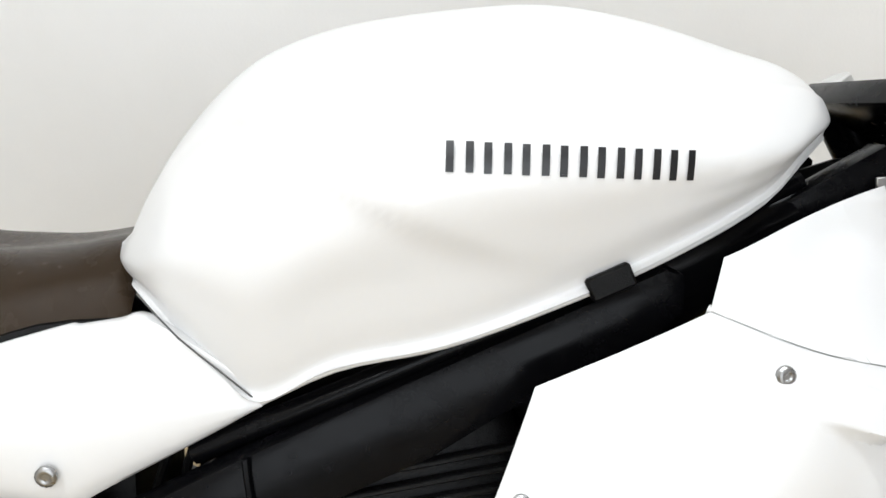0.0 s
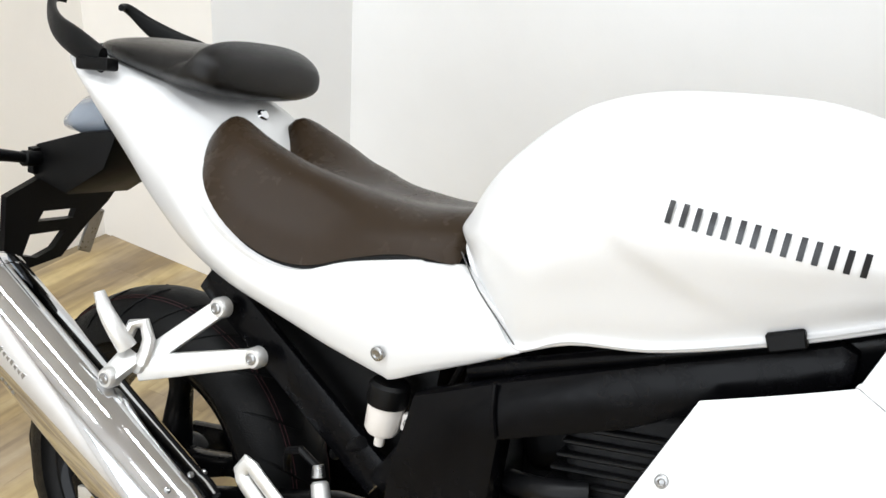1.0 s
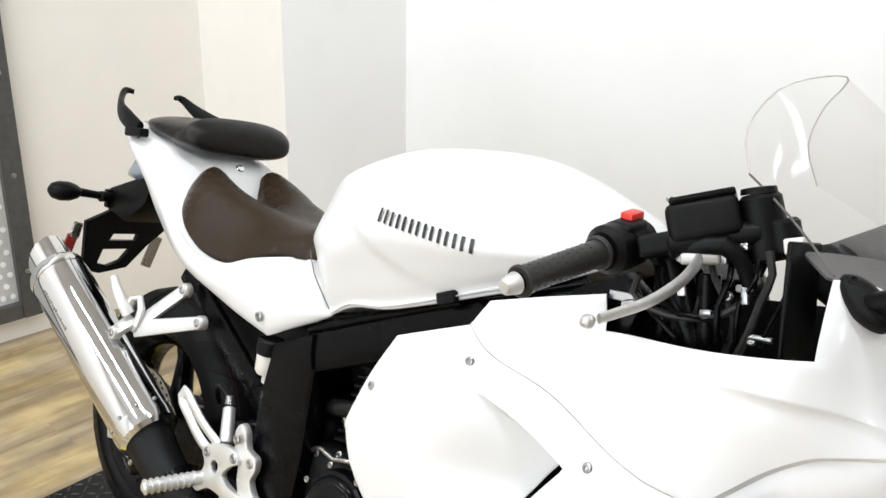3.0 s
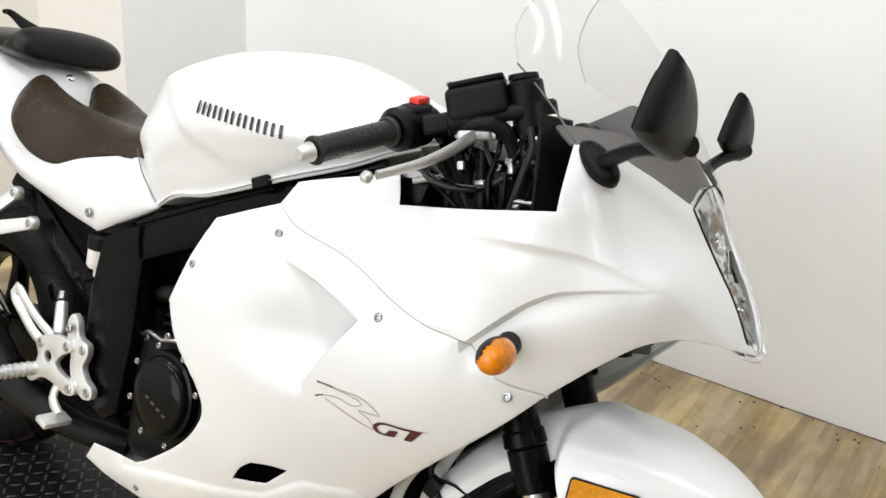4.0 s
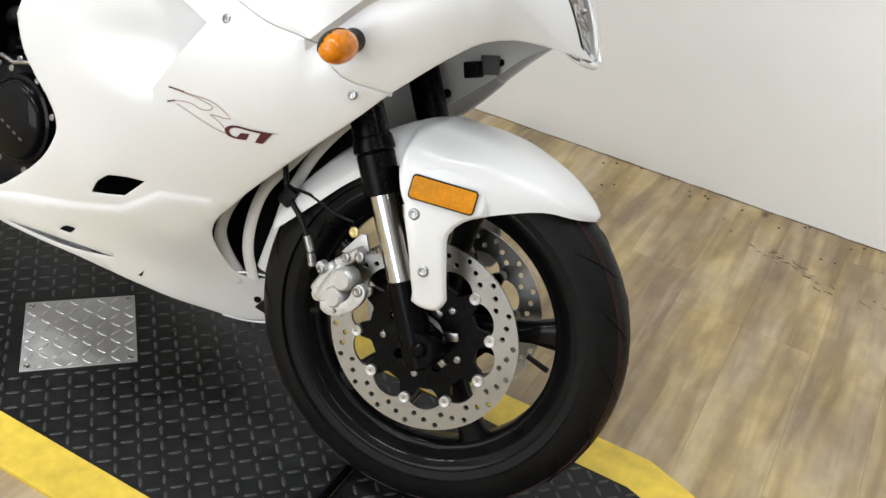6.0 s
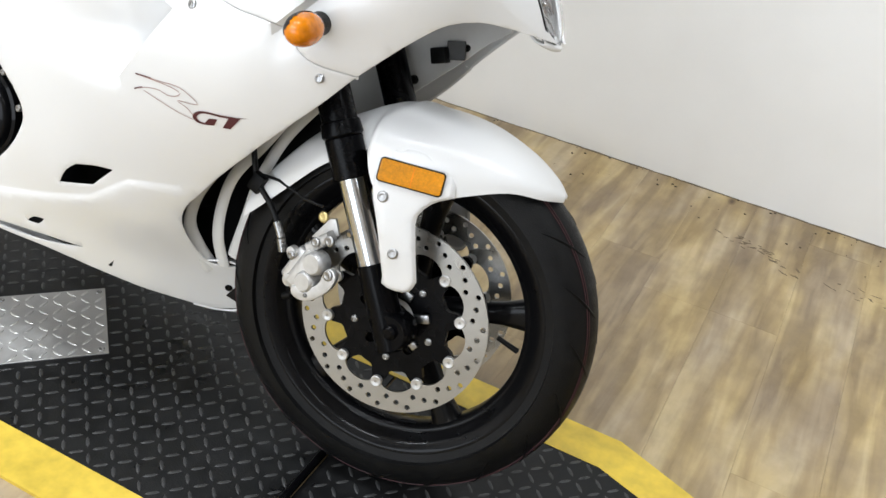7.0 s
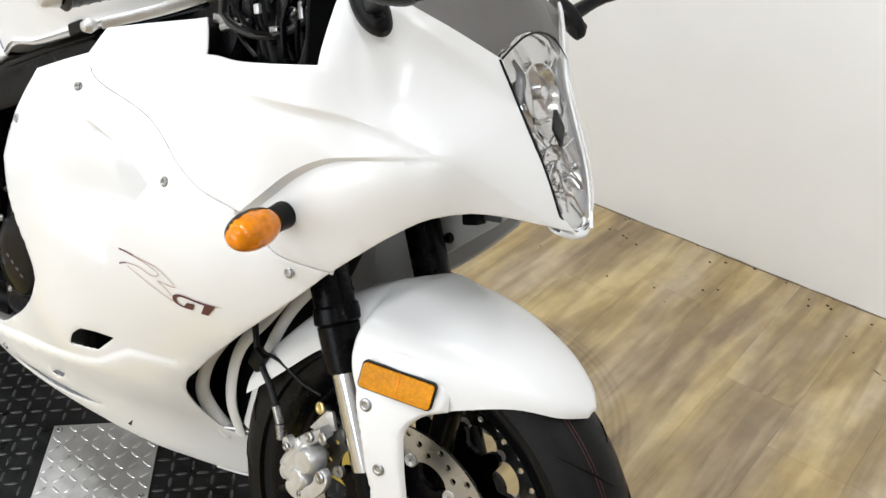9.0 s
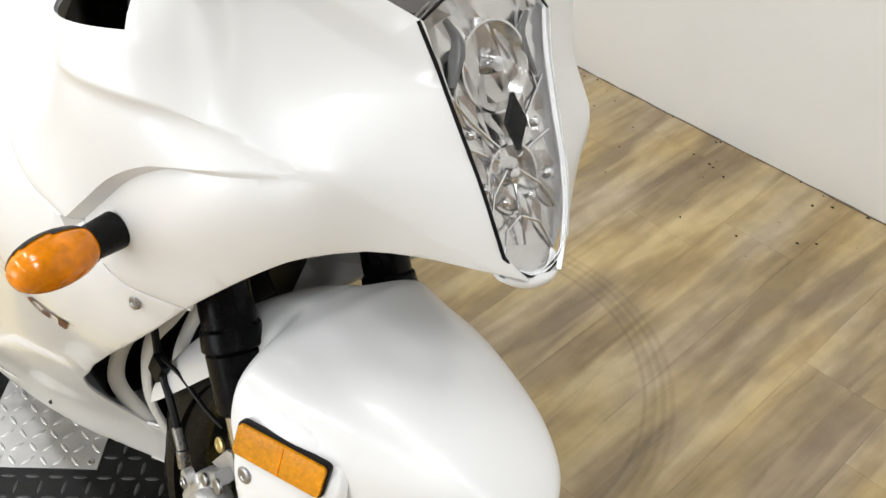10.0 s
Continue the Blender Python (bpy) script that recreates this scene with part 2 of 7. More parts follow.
def inside(x, z, poly):
    """Which of the points lie inside the closed outline."""
    hit = np.zeros(len(x), bool)
    px, pz = poly[:, 0], poly[:, 1]
    for i in range(len(poly)):
        j = i - 1
        cross = (pz[i] > z) != (pz[j] > z)
        with np.errstate(divide="ignore", invalid="ignore"):
            at = (px[j] - px[i]) * (z - pz[i]) / (pz[j] - pz[i]) + px[i]
        hit ^= cross & (x < at)
    return hit


def reach(x, z, line, closed=False):
    """Distance to a polyline, and on which side (plus: left of its direction)."""
    best = np.full(len(x), 1e9)
    side = np.zeros(len(x))
    n = len(line)
    for i in range(n if closed else n - 1):
        a, b = line[i], line[(i + 1) % n]
        d = b - a
        t = np.clip(((x - a[0]) * d[0] + (z - a[1]) * d[1]) / max(d @ d, 1e-12), 0, 1)
        ex, ez = x - a[0] - t * d[0], z - a[1] - t * d[1]
        dist = np.hypot(ex, ez)
        cr = d[0] * (z - a[1]) - d[1] * (x - a[0])
        side = np.where(dist < best, np.sign(cr), side)
        best = np.minimum(best, dist)
    return best, side


class Sheet:
    """A smooth depth over the side view, through control points (x, z, y)."""

    def __init__(self, control, extra=None, soft=1e-4):
        p = np.array(control, float)
        self.c, n = p[:, :2], len(p)
        a = np.zeros((n + 3, n + 3))
        a[:n, :n] = self.kernel(self.c) + soft * np.eye(n)
        a[:n, n] = 1
        a[:n, n + 1 :] = self.c
        a[n:, :n] = a[:n, n:].T
        self.w = np.linalg.solve(a, np.r_[p[:, 2], 0, 0, 0])
        self.extra = extra

    def kernel(self, q):
        d = np.linalg.norm(q[:, None] - self.c[None], axis=2)
        return np.where(d > 1e-9, d * d * np.log(d + 1e-12), 0)

    def __call__(self, x, z):
        q = np.stack([np.asarray(x, float), np.asarray(z, float)], 1)
        y = np.c_[self.kernel(q), np.ones(len(q)), q] @ self.w
        return y + self.extra(q[:, 0], q[:, 1]) if self.extra else y


def panel(bm, outline, depth, thick=0.004, roll=0.006, grid=0.014, holes=(), creases=(), mirror=False, step=0.012):
    """A moulded body panel: an outline in the side view laid over a depth sheet, rolled in at its rim, with thickness."""
    rim = np.array([tuple(p) for p in spline(outline, step, True)])
    verts = [Vector(p) for p in rim]
    n = len(rim)
    edges = [(i, (i + 1) % n) for i in range(n)]
    rims = [rim]
    for h in holes:
        hr = np.array([tuple(p) for p in spline(h, step, True)])
        k = len(verts)
        verts += [Vector(p) for p in hr]
        edges += [(k + i, k + (i + 1) % len(hr)) for i in range(len(hr))]
        rims.append(hr)
    gx, gz = np.meshgrid(np.arange(rim[:, 0].min(), rim[:, 0].max(), grid), np.arange(rim[:, 1].min(), rim[:, 1].max(), grid))
    gx = (gx + (np.arange(gx.shape[0]) % 2)[:, None] * grid / 2).ravel()
    gz = gz.ravel()
    runs = []
    for c in creases:
        line = spline(c, 0.008)
        for s in (-0.010, -0.0045, -0.002, 0.0, 0.002, 0.0045, 0.010):
            run = []
            for i, p in enumerate(line):
                d = line[min(i + 1, len(line) - 1)] - line[max(i - 1, 0)]
                d = Vector((-d.y, d.x)).normalized()
                run.append((p.x + d.x * s, p.y + d.y * s))
            runs.append((s in (0.0, -0.0045), np.array(run)))
    for s in (roll * 0.35, roll * 0.8):
        for r in rims:
            d = np.roll(r, -1, 0) - np.roll(r, 1, 0)
            d = np.stack([-d[:, 1], d[:, 0]], 1) / np.maximum(np.linalg.norm(d, axis=1), 1e-9)[:, None]
            for sg in (-1, 1):
                gx, gz = np.append(gx, (r + d * s * sg)[:, 0]), np.append(gz, (r + d * s * sg)[:, 1])
    ok = inside(gx, gz, rim)
    for h in rims[1:]:
        ok &= ~inside(gx, gz, h)
    for r in rims:
        ok &= reach(gx, gz, r, True)[0] > roll * 0.3
    verts += [Vector(p) for p in zip(gx[ok], gz[ok])]
    for tied, run in runs:
        good = inside(run[:, 0], run[:, 1], rim)
        for h in rims[1:]:
            good &= ~inside(run[:, 0], run[:, 1], h)
        for c in rims:
            good &= reach(run[:, 0], run[:, 1], c, True)[0] > roll * 0.3
        last = None
        for q, fine in zip(run, good):
            if fine:
                verts.append(Vector(q))
                if tied and last is not None:
                    edges.append((last, len(verts) - 1))
            last = len(verts) - 1 if fine else None
    vo, _, fo = cdt(verts, edges)
    xz = np.array([tuple(v) for v in vo])
    mid = np.array([xz[list(f)].mean(0) for f in fo])
    keep = inside(mid[:, 0], mid[:, 1], rim)
    for h in rims[1:]:
        keep &= ~inside(mid[:, 0], mid[:, 1], h)
    fo = [f for f, k in zip(fo, keep) if k]
    y = depth(xz[:, 0], xz[:, 1])
    near = np.min([reach(xz[:, 0], xz[:, 1], r, True)[0] for r in rims], axis=0)
    u = np.clip(1 - near / roll, 0, 1)
    y = y + roll * 0.9 * (1 - np.sqrt(np.maximum(0, 1 - u * u)))
    sg = -1.0 if mirror else 1.0
    a = [bm.verts.new((p[0], sg * d, p[1])) for p, d in zip(xz, y)]
    for f in fo:
        try:
            bm.faces.new([a[i] for i in f])
        except ValueError:
            pass
    bmesh.ops.recalc_face_normals(bm, faces=bm.faces)
    faces = [f for f in bm.faces]
    mean = sum((f.normal.y for f in faces)) * sg
    if mean > 0:
        bmesh.ops.reverse_faces(bm, faces=faces)
    bm.normal_update()
    normals = [v.normal.copy() for v in a]
    made = bmesh.ops.extrude_face_region(bm, geom=faces)
    back = [v for v in made["geom"] if isinstance(v, bmesh.types.BMVert)]
    table = {tuple(round(c, 6) for c in v.co): nn for v, nn in zip(a, normals)}
    for v in back:
        v.co -= table.get(tuple(round(c, 6) for c in v.co), Vector((0, -sg, 0))) * thick
    return bm


def clear_step(d, width):
    t = np.clip(d / width, 0, 1)
    return t * t * (3 - 2 * t)


def sections(bm, rows, seg=40, cap=True):
    """A closed body along x from rows (x, z_low, z_high, half_width, squareness, z_widest)."""
    rings = []
    for x, z0, z1, hw, sq, zm in rows:
        pts = []
        for i in range(seg):
            t = 2 * math.pi * i / seg
            c, s = math.cos(t), math.sin(t)
            yy = hw * math.copysign(abs(c) ** (2 / sq), c)
            h = (z1 - zm) if s > 0 else (zm - z0)
            pts.append(Vector((x, yy, zm + h * math.copysign(abs(s) ** (2 / sq), s))))
        rings.append(pts)
    return loft(bm, rings, cap)


def blend_rows(rows, count):
    """Evens out section rows along their length."""
    out = []
    for i in range(len(rows) - 1):
        for k in range(count):
            t = k / count
            a, b = np.array(rows[i], float), np.array(rows[i + 1], float)
            p = np.array(rows[max(i - 1, 0)], float)
            q = np.array(rows[min(i + 2, len(rows) - 1)], float)
            m1, m2 = (b - p) / 2, (q - a) / 2
            out.append(a * (2 * t**3 - 3 * t**2 + 1) + m1 * (t**3 - 2 * t**2 + t) + b * (-2 * t**3 + 3 * t**2) + m2 * (t**3 - t**2))
    out.append(np.array(rows[-1], float))
    return out


def bolt(parent, place, axis, r=0.006, mat=None, name="bolt"):
    """A hex-socket button screw."""
    bm = bmesh.new()
    a = Vector(axis).normalized()
    p = Vector(place)
    lathe(bm, [(r * 0.35, 0.0006), (r * 0.55, 0.0016), (r * 0.8, 0.0014), (r, 0.0), (r, -0.003), (r * 0.35, -0.003)], p, a, 12)
    rod(bm, p - a * 0.003, p + a * 0.0004, r * 0.4, seg=6)
    return part(name, bm, mat or BOLT, parent)


# ---------------------------------------------------------------- the showroom
WALL_TURN = math.atan(0.0711)
FLOOR_Z = -0.006
ARC_CENTRE, ARC_R = (-0.335, 0.26), 0.35


def wood_material():
    """Weathered vinyl oak: long grain, knots and a tone for each board."""
    m = bpy.data.materials.new("weathered_oak_plank")
    m.use_nodes = True
    nt = m.node_tree
    p = nt.nodes["Principled BSDF"]
    co = nt.nodes.new("ShaderNodeTexCoord")
    info = nt.nodes.new("ShaderNodeObjectInfo")
    geo = nt.nodes.new("ShaderNodeNewGeometry")
    rnd = nt.nodes.new("ShaderNodeMath")
    rnd.operation = "ADD"
    nt.links.new(info.outputs["Random"], rnd.inputs[0])
    nt.links.new(geo.outputs["Random Per Island"], rnd.inputs[1])
    off = nt.nodes.new("ShaderNodeCombineXYZ")
    mul = nt.nodes.new("ShaderNodeMath")
    mul.operation = "MULTIPLY"
    mul.inputs[1].default_value = 37.0
    nt.links.new(rnd.outputs[0], mul.inputs[0])
    nt.links.new(mul.outputs[0], off.inputs[0])
    nt.links.new(mul.outputs[0], off.inputs[2])
    vec = nt.nodes.new("ShaderNodeVectorMath")
    nt.links.new(co.outputs["Object"], vec.inputs[0])
    nt.links.new(off.outputs[0], vec.inputs[1])
    stretch = nt.nodes.new("ShaderNodeMapping")
    stretch.inputs["Scale"].default_value = (1.6, 14.0, 1.0)
    nt.links.new(vec.outputs[0], stretch.inputs["Vector"])
    grain = nt.nodes.new("ShaderNodeTexNoise")
    grain.inputs["Scale"].default_value = 2.2
    grain.inputs["Detail"].default_value = 5
    grain.inputs["Roughness"].default_value = 0.5
    grain.inputs["Distortion"].default_value = 0.5
    nt.links.new(stretch.outputs[0], grain.inputs["Vector"])
    tone = nt.nodes.new("ShaderNodeTexNoise")
    tone.inputs["Scale"].default_value = 1.0
    tone.inputs["Detail"].default_value = 3
    st2 = nt.nodes.new("ShaderNodeMapping")
    st2.inputs["Scale"].default_value = (9.0, 1.8, 1.0)
    st2.inputs["Rotation"].default_value = (0, 0, WALL_TURN)
    nt.links.new(geo.outputs["Position"], st2.inputs["Vector"])
    nt.links.new(st2.outputs[0], tone.inputs["Vector"])
    ramp = nt.nodes.new("ShaderNodeValToRGB")
    e = ramp.color_ramp.elements
    e[0].position, e[0].color = 0.30, (0.255, 0.197, 0.116, 1)
    e[1].position, e[1].color = 0.70, (0.47, 0.392, 0.246, 1)
    k = e.new(0.48)
    k.color = (0.362, 0.287, 0.170, 1)
    both = nt.nodes.new("ShaderNodeMix")
    both.inputs["Factor"].default_value = 0.6
    nt.links.new(grain.outputs["Fac"], both.inputs["A"])
    nt.links.new(tone.outputs["Fac"], both.inputs["B"])
    wide = nt.nodes.new("ShaderNodeMapRange")
    wide.inputs["From Min"].default_value = 0.28
    wide.inputs["From Max"].default_value = 0.72
    nt.links.new(both.outputs["Result"], wide.inputs["Value"])
    shift = nt.nodes.new("ShaderNodeMath")
    shift.operation = "MULTIPLY_ADD"
    fr = nt.nodes.new("ShaderNodeMath")
    fr.operation = "FRACT"
    nt.links.new(rnd.outputs[0], fr.inputs[0])
    nt.links.new(fr.outputs[0], shift.inputs[0])
    shift.inputs[1].default_value = 0.07
    nt.links.new(wide.outputs[0], shift.inputs[2])
    sub = nt.nodes.new("ShaderNodeMath")
    sub.operation = "SUBTRACT"
    sub.inputs[1].default_value = 0.05
    nt.links.new(shift.outputs[0], sub.inputs[0])
    nt.links.new(sub.outputs[0], ramp.inputs["Fac"])
    # small dark knots
    kn = nt.nodes.new("ShaderNodeTexVoronoi")
    kn.inputs["Scale"].default_value = 2.6
    km = nt.nodes.new("ShaderNodeMapping")
    km.inputs["Scale"].default_value = (1.0, 2.2, 1.0)
    nt.links.new(vec.outputs[0], km.inputs["Vector"])
    nt.links.new(km.outputs[0], kn.inputs["Vector"])
    kr = nt.nodes.new("ShaderNodeMapRange")
    kr.inputs["From Min"].default_value = 0.02
    kr.inputs["From Max"].default_value = 0.07
    nt.links.new(kn.outputs["Distance"], kr.inputs["Value"])
    dark = nt.nodes.new("ShaderNodeMix")
    dark.data_type = "RGBA"
    dark.inputs["A"].default_value = (0.09, 0.06, 0.035, 1)
    nt.links.new(kr.outputs[0], dark.inputs["Factor"])
    nt.links.new(ramp.outputs["Color"], dark.inputs["B"])
    smear = nt.nodes.new("ShaderNodeTexNoise")
    smear.inputs["Scale"].default_value = 1.0
    smear.inputs["Detail"].default_value = 5
    smear.inputs["Roughness"].default_value = 0.56
    smear.inputs["Distortion"].default_value = 0.5
    sm = nt.nodes.new("ShaderNodeMapping")
    sm.inputs["Rotation"].default_value = (0, 0, WALL_TURN)
    sm.inputs["Scale"].default_value = (12.0, 2.4, 1.0)
    nt.links.new(geo.outputs["Position"], sm.inputs["Vector"])
    nt.links.new(sm.outputs[0], smear.inputs["Vector"])
    sr = nt.nodes.new("ShaderNodeMapRange")
    sr.inputs["From Min"].default_value = 0.33
    sr.inputs["From Max"].default_value = 0.56
    nt.links.new(smear.outputs["Fac"], sr.inputs["Value"])
    dirt = nt.nodes.new("ShaderNodeMix")
    dirt.data_type = "RGBA"
    dirt.blend_type = "MULTIPLY"
    dirt.inputs["Factor"].default_value = 1.0
    tint = nt.nodes.new("ShaderNodeMix")
    tint.data_type = "RGBA"
    tint.inputs["A"].default_value = (0.86, 0.82, 0.78, 1)
    tint.inputs["B"].default_value = (1.12, 1.11, 1.10, 1)
    nt.links.new(sr.outputs[0], tint.inputs["Factor"])
    nt.links.new(dark.outputs["Result"], dirt.inputs["A"])
    nt.links.new(tint.outputs["Result"], dirt.inputs["B"])
    # grey and yellow patches of the print
    hue = nt.nodes.new("ShaderNodeTexNoise")
    hue.inputs["Scale"].default_value = 2.4
    hue.inputs["Detail"].default_value = 4
    hm = nt.nodes.new("ShaderNodeMapping")
    hm.inputs["Rotation"].default_value = (0, 0, WALL_TURN)
    hm.inputs["Scale"].default_value = (3.2, 1.0, 1.0)
    nt.links.new(geo.outputs["Position"], hm.inputs["Vector"])
    nt.links.new(hm.outputs[0], hue.inputs["Vector"])
    hr = nt.nodes.new("ShaderNodeMapRange")
    hr.inputs["From Min"].default_value = 0.38
    hr.inputs["From Max"].default_value = 0.62
    nt.links.new(hue.outputs["Fac"], hr.inputs["Value"])
    tone2 = nt.nodes.new("ShaderNodeMix")
    tone2.data_type = "RGBA"
    tone2.inputs["A"].default_value = (0.90, 0.885, 0.97, 1)
    tone2.inputs["B"].default_value = (1.09, 1.025, 0.82, 1)
    nt.links.new(hr.outputs[0], tone2.inputs["Factor"])
    patch = nt.nodes.new("ShaderNodeMix")
    patch.data_type = "RGBA"
    patch.blend_type = "MULTIPLY"
    patch.inputs["Factor"].default_value = 1.0
    nt.links.new(dirt.outputs["Result"], patch.inputs["A"])
    nt.links.new(tone2.outputs["Result"], patch.inputs["B"])
    # fine mottling of the print
    spot = nt.nodes.new("ShaderNodeTexNoise")
    spot.inputs["Scale"].default_value = 15.0
    spot.inputs["Detail"].default_value = 6
    spot.inputs["Roughness"].default_value = 0.62
    nt.links.new(geo.outputs["Position"], spot.inputs["Vector"])
    spr = nt.nodes.new("ShaderNodeMapRange")
    spr.inputs["From Min"].default_value = 0.36
    spr.inputs["From Max"].default_value = 0.60
    spr.inputs["To Min"].default_value = 0.89
    spr.inputs["To Max"].default_value = 1.04
    nt.links.new(spot.outputs["Fac"], spr.inputs["Value"])
    fleck = nt.nodes.new("ShaderNodeMix")
    fleck.data_type = "RGBA"
    fleck.blend_type = "MULTIPLY"
    fleck.inputs["Factor"].default_value = 1.0
    nt.links.new(patch.outputs["Result"], fleck.inputs["A"])
    nt.links.new(spr.outputs[0], fleck.inputs["B"])
    # rubbed-in arc left by a turning tyre: fine dark lines at one radius
    far = nt.nodes.new("ShaderNodeVectorMath")
    far.operation = "DISTANCE"
    far.inputs[1].default_value = (*ARC_CENTRE, FLOOR_Z)
    nt.links.new(geo.outputs["Position"], far.inputs[0])
    band = nt.nodes.new("ShaderNodeMapRange")
    band.inputs["From Min"].default_value = ARC_R - 0.035
    band.inputs["From Max"].default_value = ARC_R + 0.035
    nt.links.new(far.outputs["Value"], band.inputs["Value"])
    lines = nt.nodes.new("ShaderNodeValToRGB")
    le = lines.color_ramp.elements
    le[0].position, le[0].color = 0.0, (1, 1, 1, 1)
    le[1].position, le[1].color = 1.0, (1, 1, 1, 1)
    for at, v in ((0.10, 1.0), (0.18, 0.72), (0.26, 0.95), (0.42, 0.78), (0.5, 1.0), (0.62, 0.74), (0.72, 0.95), (0.84, 0.8), (0.92, 1.0)):
        le.new(at).color = (v, v, v, 1)
    nt.links.new(band.outputs[0], lines.inputs["Fac"])
    rub = nt.nodes.new("ShaderNodeMix")
    rub.data_type = "RGBA"
    rub.blend_type = "MULTIPLY"
    rub.inputs["Factor"].default_value = 0.75
    nt.links.new(fleck.outputs["Result"], rub.inputs["A"])
    nt.links.new(lines.outputs["Color"], rub.inputs["B"])
    nt.links.new(rub.outputs["Result"], p.inputs["Base Color"])
    rr = nt.nodes.new("ShaderNodeMapRange")
    rr.inputs["To Min"].default_value = 0.42
    rr.inputs["To Max"].default_value = 0.58
    nt.links.new(grain.outputs["Fac"], rr.inputs["Value"])
    nt.links.new(rr.outputs[0], p.inputs["Roughness"])
    bp = nt.nodes.new("ShaderNodeBump")
    bp.inputs["Strength"].default_value = 0.2
    bp.inputs["Distance"].default_value = 0.002
    nt.links.new(grain.outputs["Fac"], bp.inputs["Height"])
    nt.links.new(bp.outputs[0], p.inputs["Normal"])
    return m


WOOD = wood_material()
JOINT_DARK = material("dark_grit", (0.05, 0.04, 0.03), 0.8, grain=0.3, scale=90)
SCUFF = material("worn_print", (0.16, 0.122, 0.078), 0.7, grain=0.4, scale=90)
JOINT = material("floor_joint", (0.27, 0.21, 0.125), 0.8, grain=0.2, scale=30)
WALL = material("white_wall_paint", (0.90, 0.90, 0.895), 0.55, grain=0.02, scale=8, bump=0.12, bump_scale=160)
WALL_B = material("cream_wall_paint", (0.86, 0.825, 0.775), 0.55, grain=0.025, scale=8, bump=0.12, bump_scale=160)
# for the unseen east wall, its peach tint puts warm reflections on the cowl
WALL_WARM_BOUNCE = material("warm_bounce_wall_paint", (0.58, 0.50, 0.445), 0.6, grain=0.03, scale=8, bump=0.1, bump_scale=160)
# for the unseen south wall, white so that it bounces light sideways
WALL_BOUNCE = material("white_bounce_wall_paint", (0.88, 0.88, 0.885), 0.6, grain=0.03, scale=8, bump=0.1, bump_scale=160)
# for the unseen ceiling, dulled and warmed to trim the light it bounces
CEIL = material("dull_warm_bounce_ceiling", (0.55, 0.53, 0.505), 0.8, grain=0.03, scale=20)
TREAD = material("black_painted_tread_plate", (0.0082, 0.0084, 0.0087), 0.4, grain=0.35, scale=26, wear=0.12, bump=0.2, bump_scale=300, spec=0.24)
LUG = material("worn_black_tread_lug", (0.050, 0.0505, 0.051), 0.34, metal=0.1, grain=0.4, scale=30, wear=0.1, spec=0.35)
STEEL_PLATE = material("bare_steel_tread_plate", (0.50, 0.495, 0.49), 0.46, metal=0.7, grain=0.12, scale=40, wear=0.1)
STEEL_LUG = material("bare_steel_lug", (0.62, 0.62, 0.61), 0.38, metal=0.75, grain=0.1, scale=60)
YELLOW = material("yellow_edge_paint", (0.70, 0.50, 0.055), 0.45, grain=0.26, scale=34, wear=0.08)
MESH = material("dark_grey_steel_frame", (0.10, 0.10, 0.10), 0.5, metal=0.4, grain=0.25, scale=60)
MESH_IN = material("perforated_light_panel", (0.55, 0.55, 0.54), 0.5, grain=0.1, scale=60)


def wall(name, a, b, z1, thick, mat, label, inward):
    """A wall from a to b in plan, its face on that line, its thickness behind."""
    bm = bmesh.new()
    a, b = Vector((*a, 0)), Vector((*b, 0))
    n = Vector((*inward, 0)).normalized()
    pts = [a, b, b - n * thick, a - n * thick]
    low = [bm.verts.new((p.x, p.y, FLOOR_Z - 0.03)) for p in pts]
    top = [bm.verts.new((p.x, p.y, z1)) for p in pts]
    bm.faces.new(low)
    bm.faces.new(top)
    for i in range(4):
        j = (i + 1) % 4
        bm.faces.new((low[i], low[j], top[j], top[i]))
    ob = finish(bm, name, mat, smooth=False)
    return tagged(ob, label, "wall", kind="structure")


XW, XE, YS = -2.585, 5.2, -4.2
main_y = lambda x: 1.172 + 0.0711 * x  # noqa: E731
wall("wall_north", (-2.03, main_y(-2.03)), (XE, main_y(XE)), CEILING, 0.15, WALL, "plain white painted showroom wall behind the motorcycle", (0.07, -1))
# the whiter colour stands in for more light on the pier side
wall("wall_pier_side", (-2.125, 0.62), (-2.03, main_y(-2.03)), CEILING, 0.12, WALL, "side of the boxed-in corner pier, whitened to look better lit", (1, -0.2))
wall("wall_pier_front", (XW, 0.62), (-2.125, 0.62), CEILING, 0.12, WALL_B, "cream painted front of the boxed-in corner pier", (0, -1))
wall("wall_west", (XW, YS), (XW, 0.62), CEILING, 0.15, WALL_B, "cream painted end wall of the showroom", (1, 0))
wall("wall_east", (XE, YS), (XE, main_y(XE)), CEILING, 0.15, WALL_WARM_BOUNCE, "unseen end wall, tinted peach for warm bounce light", (-1, 0))
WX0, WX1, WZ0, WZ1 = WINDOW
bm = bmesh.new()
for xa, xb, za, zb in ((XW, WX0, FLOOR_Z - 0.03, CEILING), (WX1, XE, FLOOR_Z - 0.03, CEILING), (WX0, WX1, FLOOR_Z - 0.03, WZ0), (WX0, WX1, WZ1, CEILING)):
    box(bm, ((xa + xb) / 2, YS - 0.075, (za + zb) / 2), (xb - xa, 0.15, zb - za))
tagged(finish(bm, "wall_south", WALL_BOUNCE, smooth=False), "unseen south wall, white for bounce light, with an assumed shop window", "wall", kind="structure")
# assumed window, out of view, added as a source of low side light
window = new("assumed_window_1")
tagged(window, "assumed shop window out of view in a dark metal frame, added for side light", "window", kind="structure")
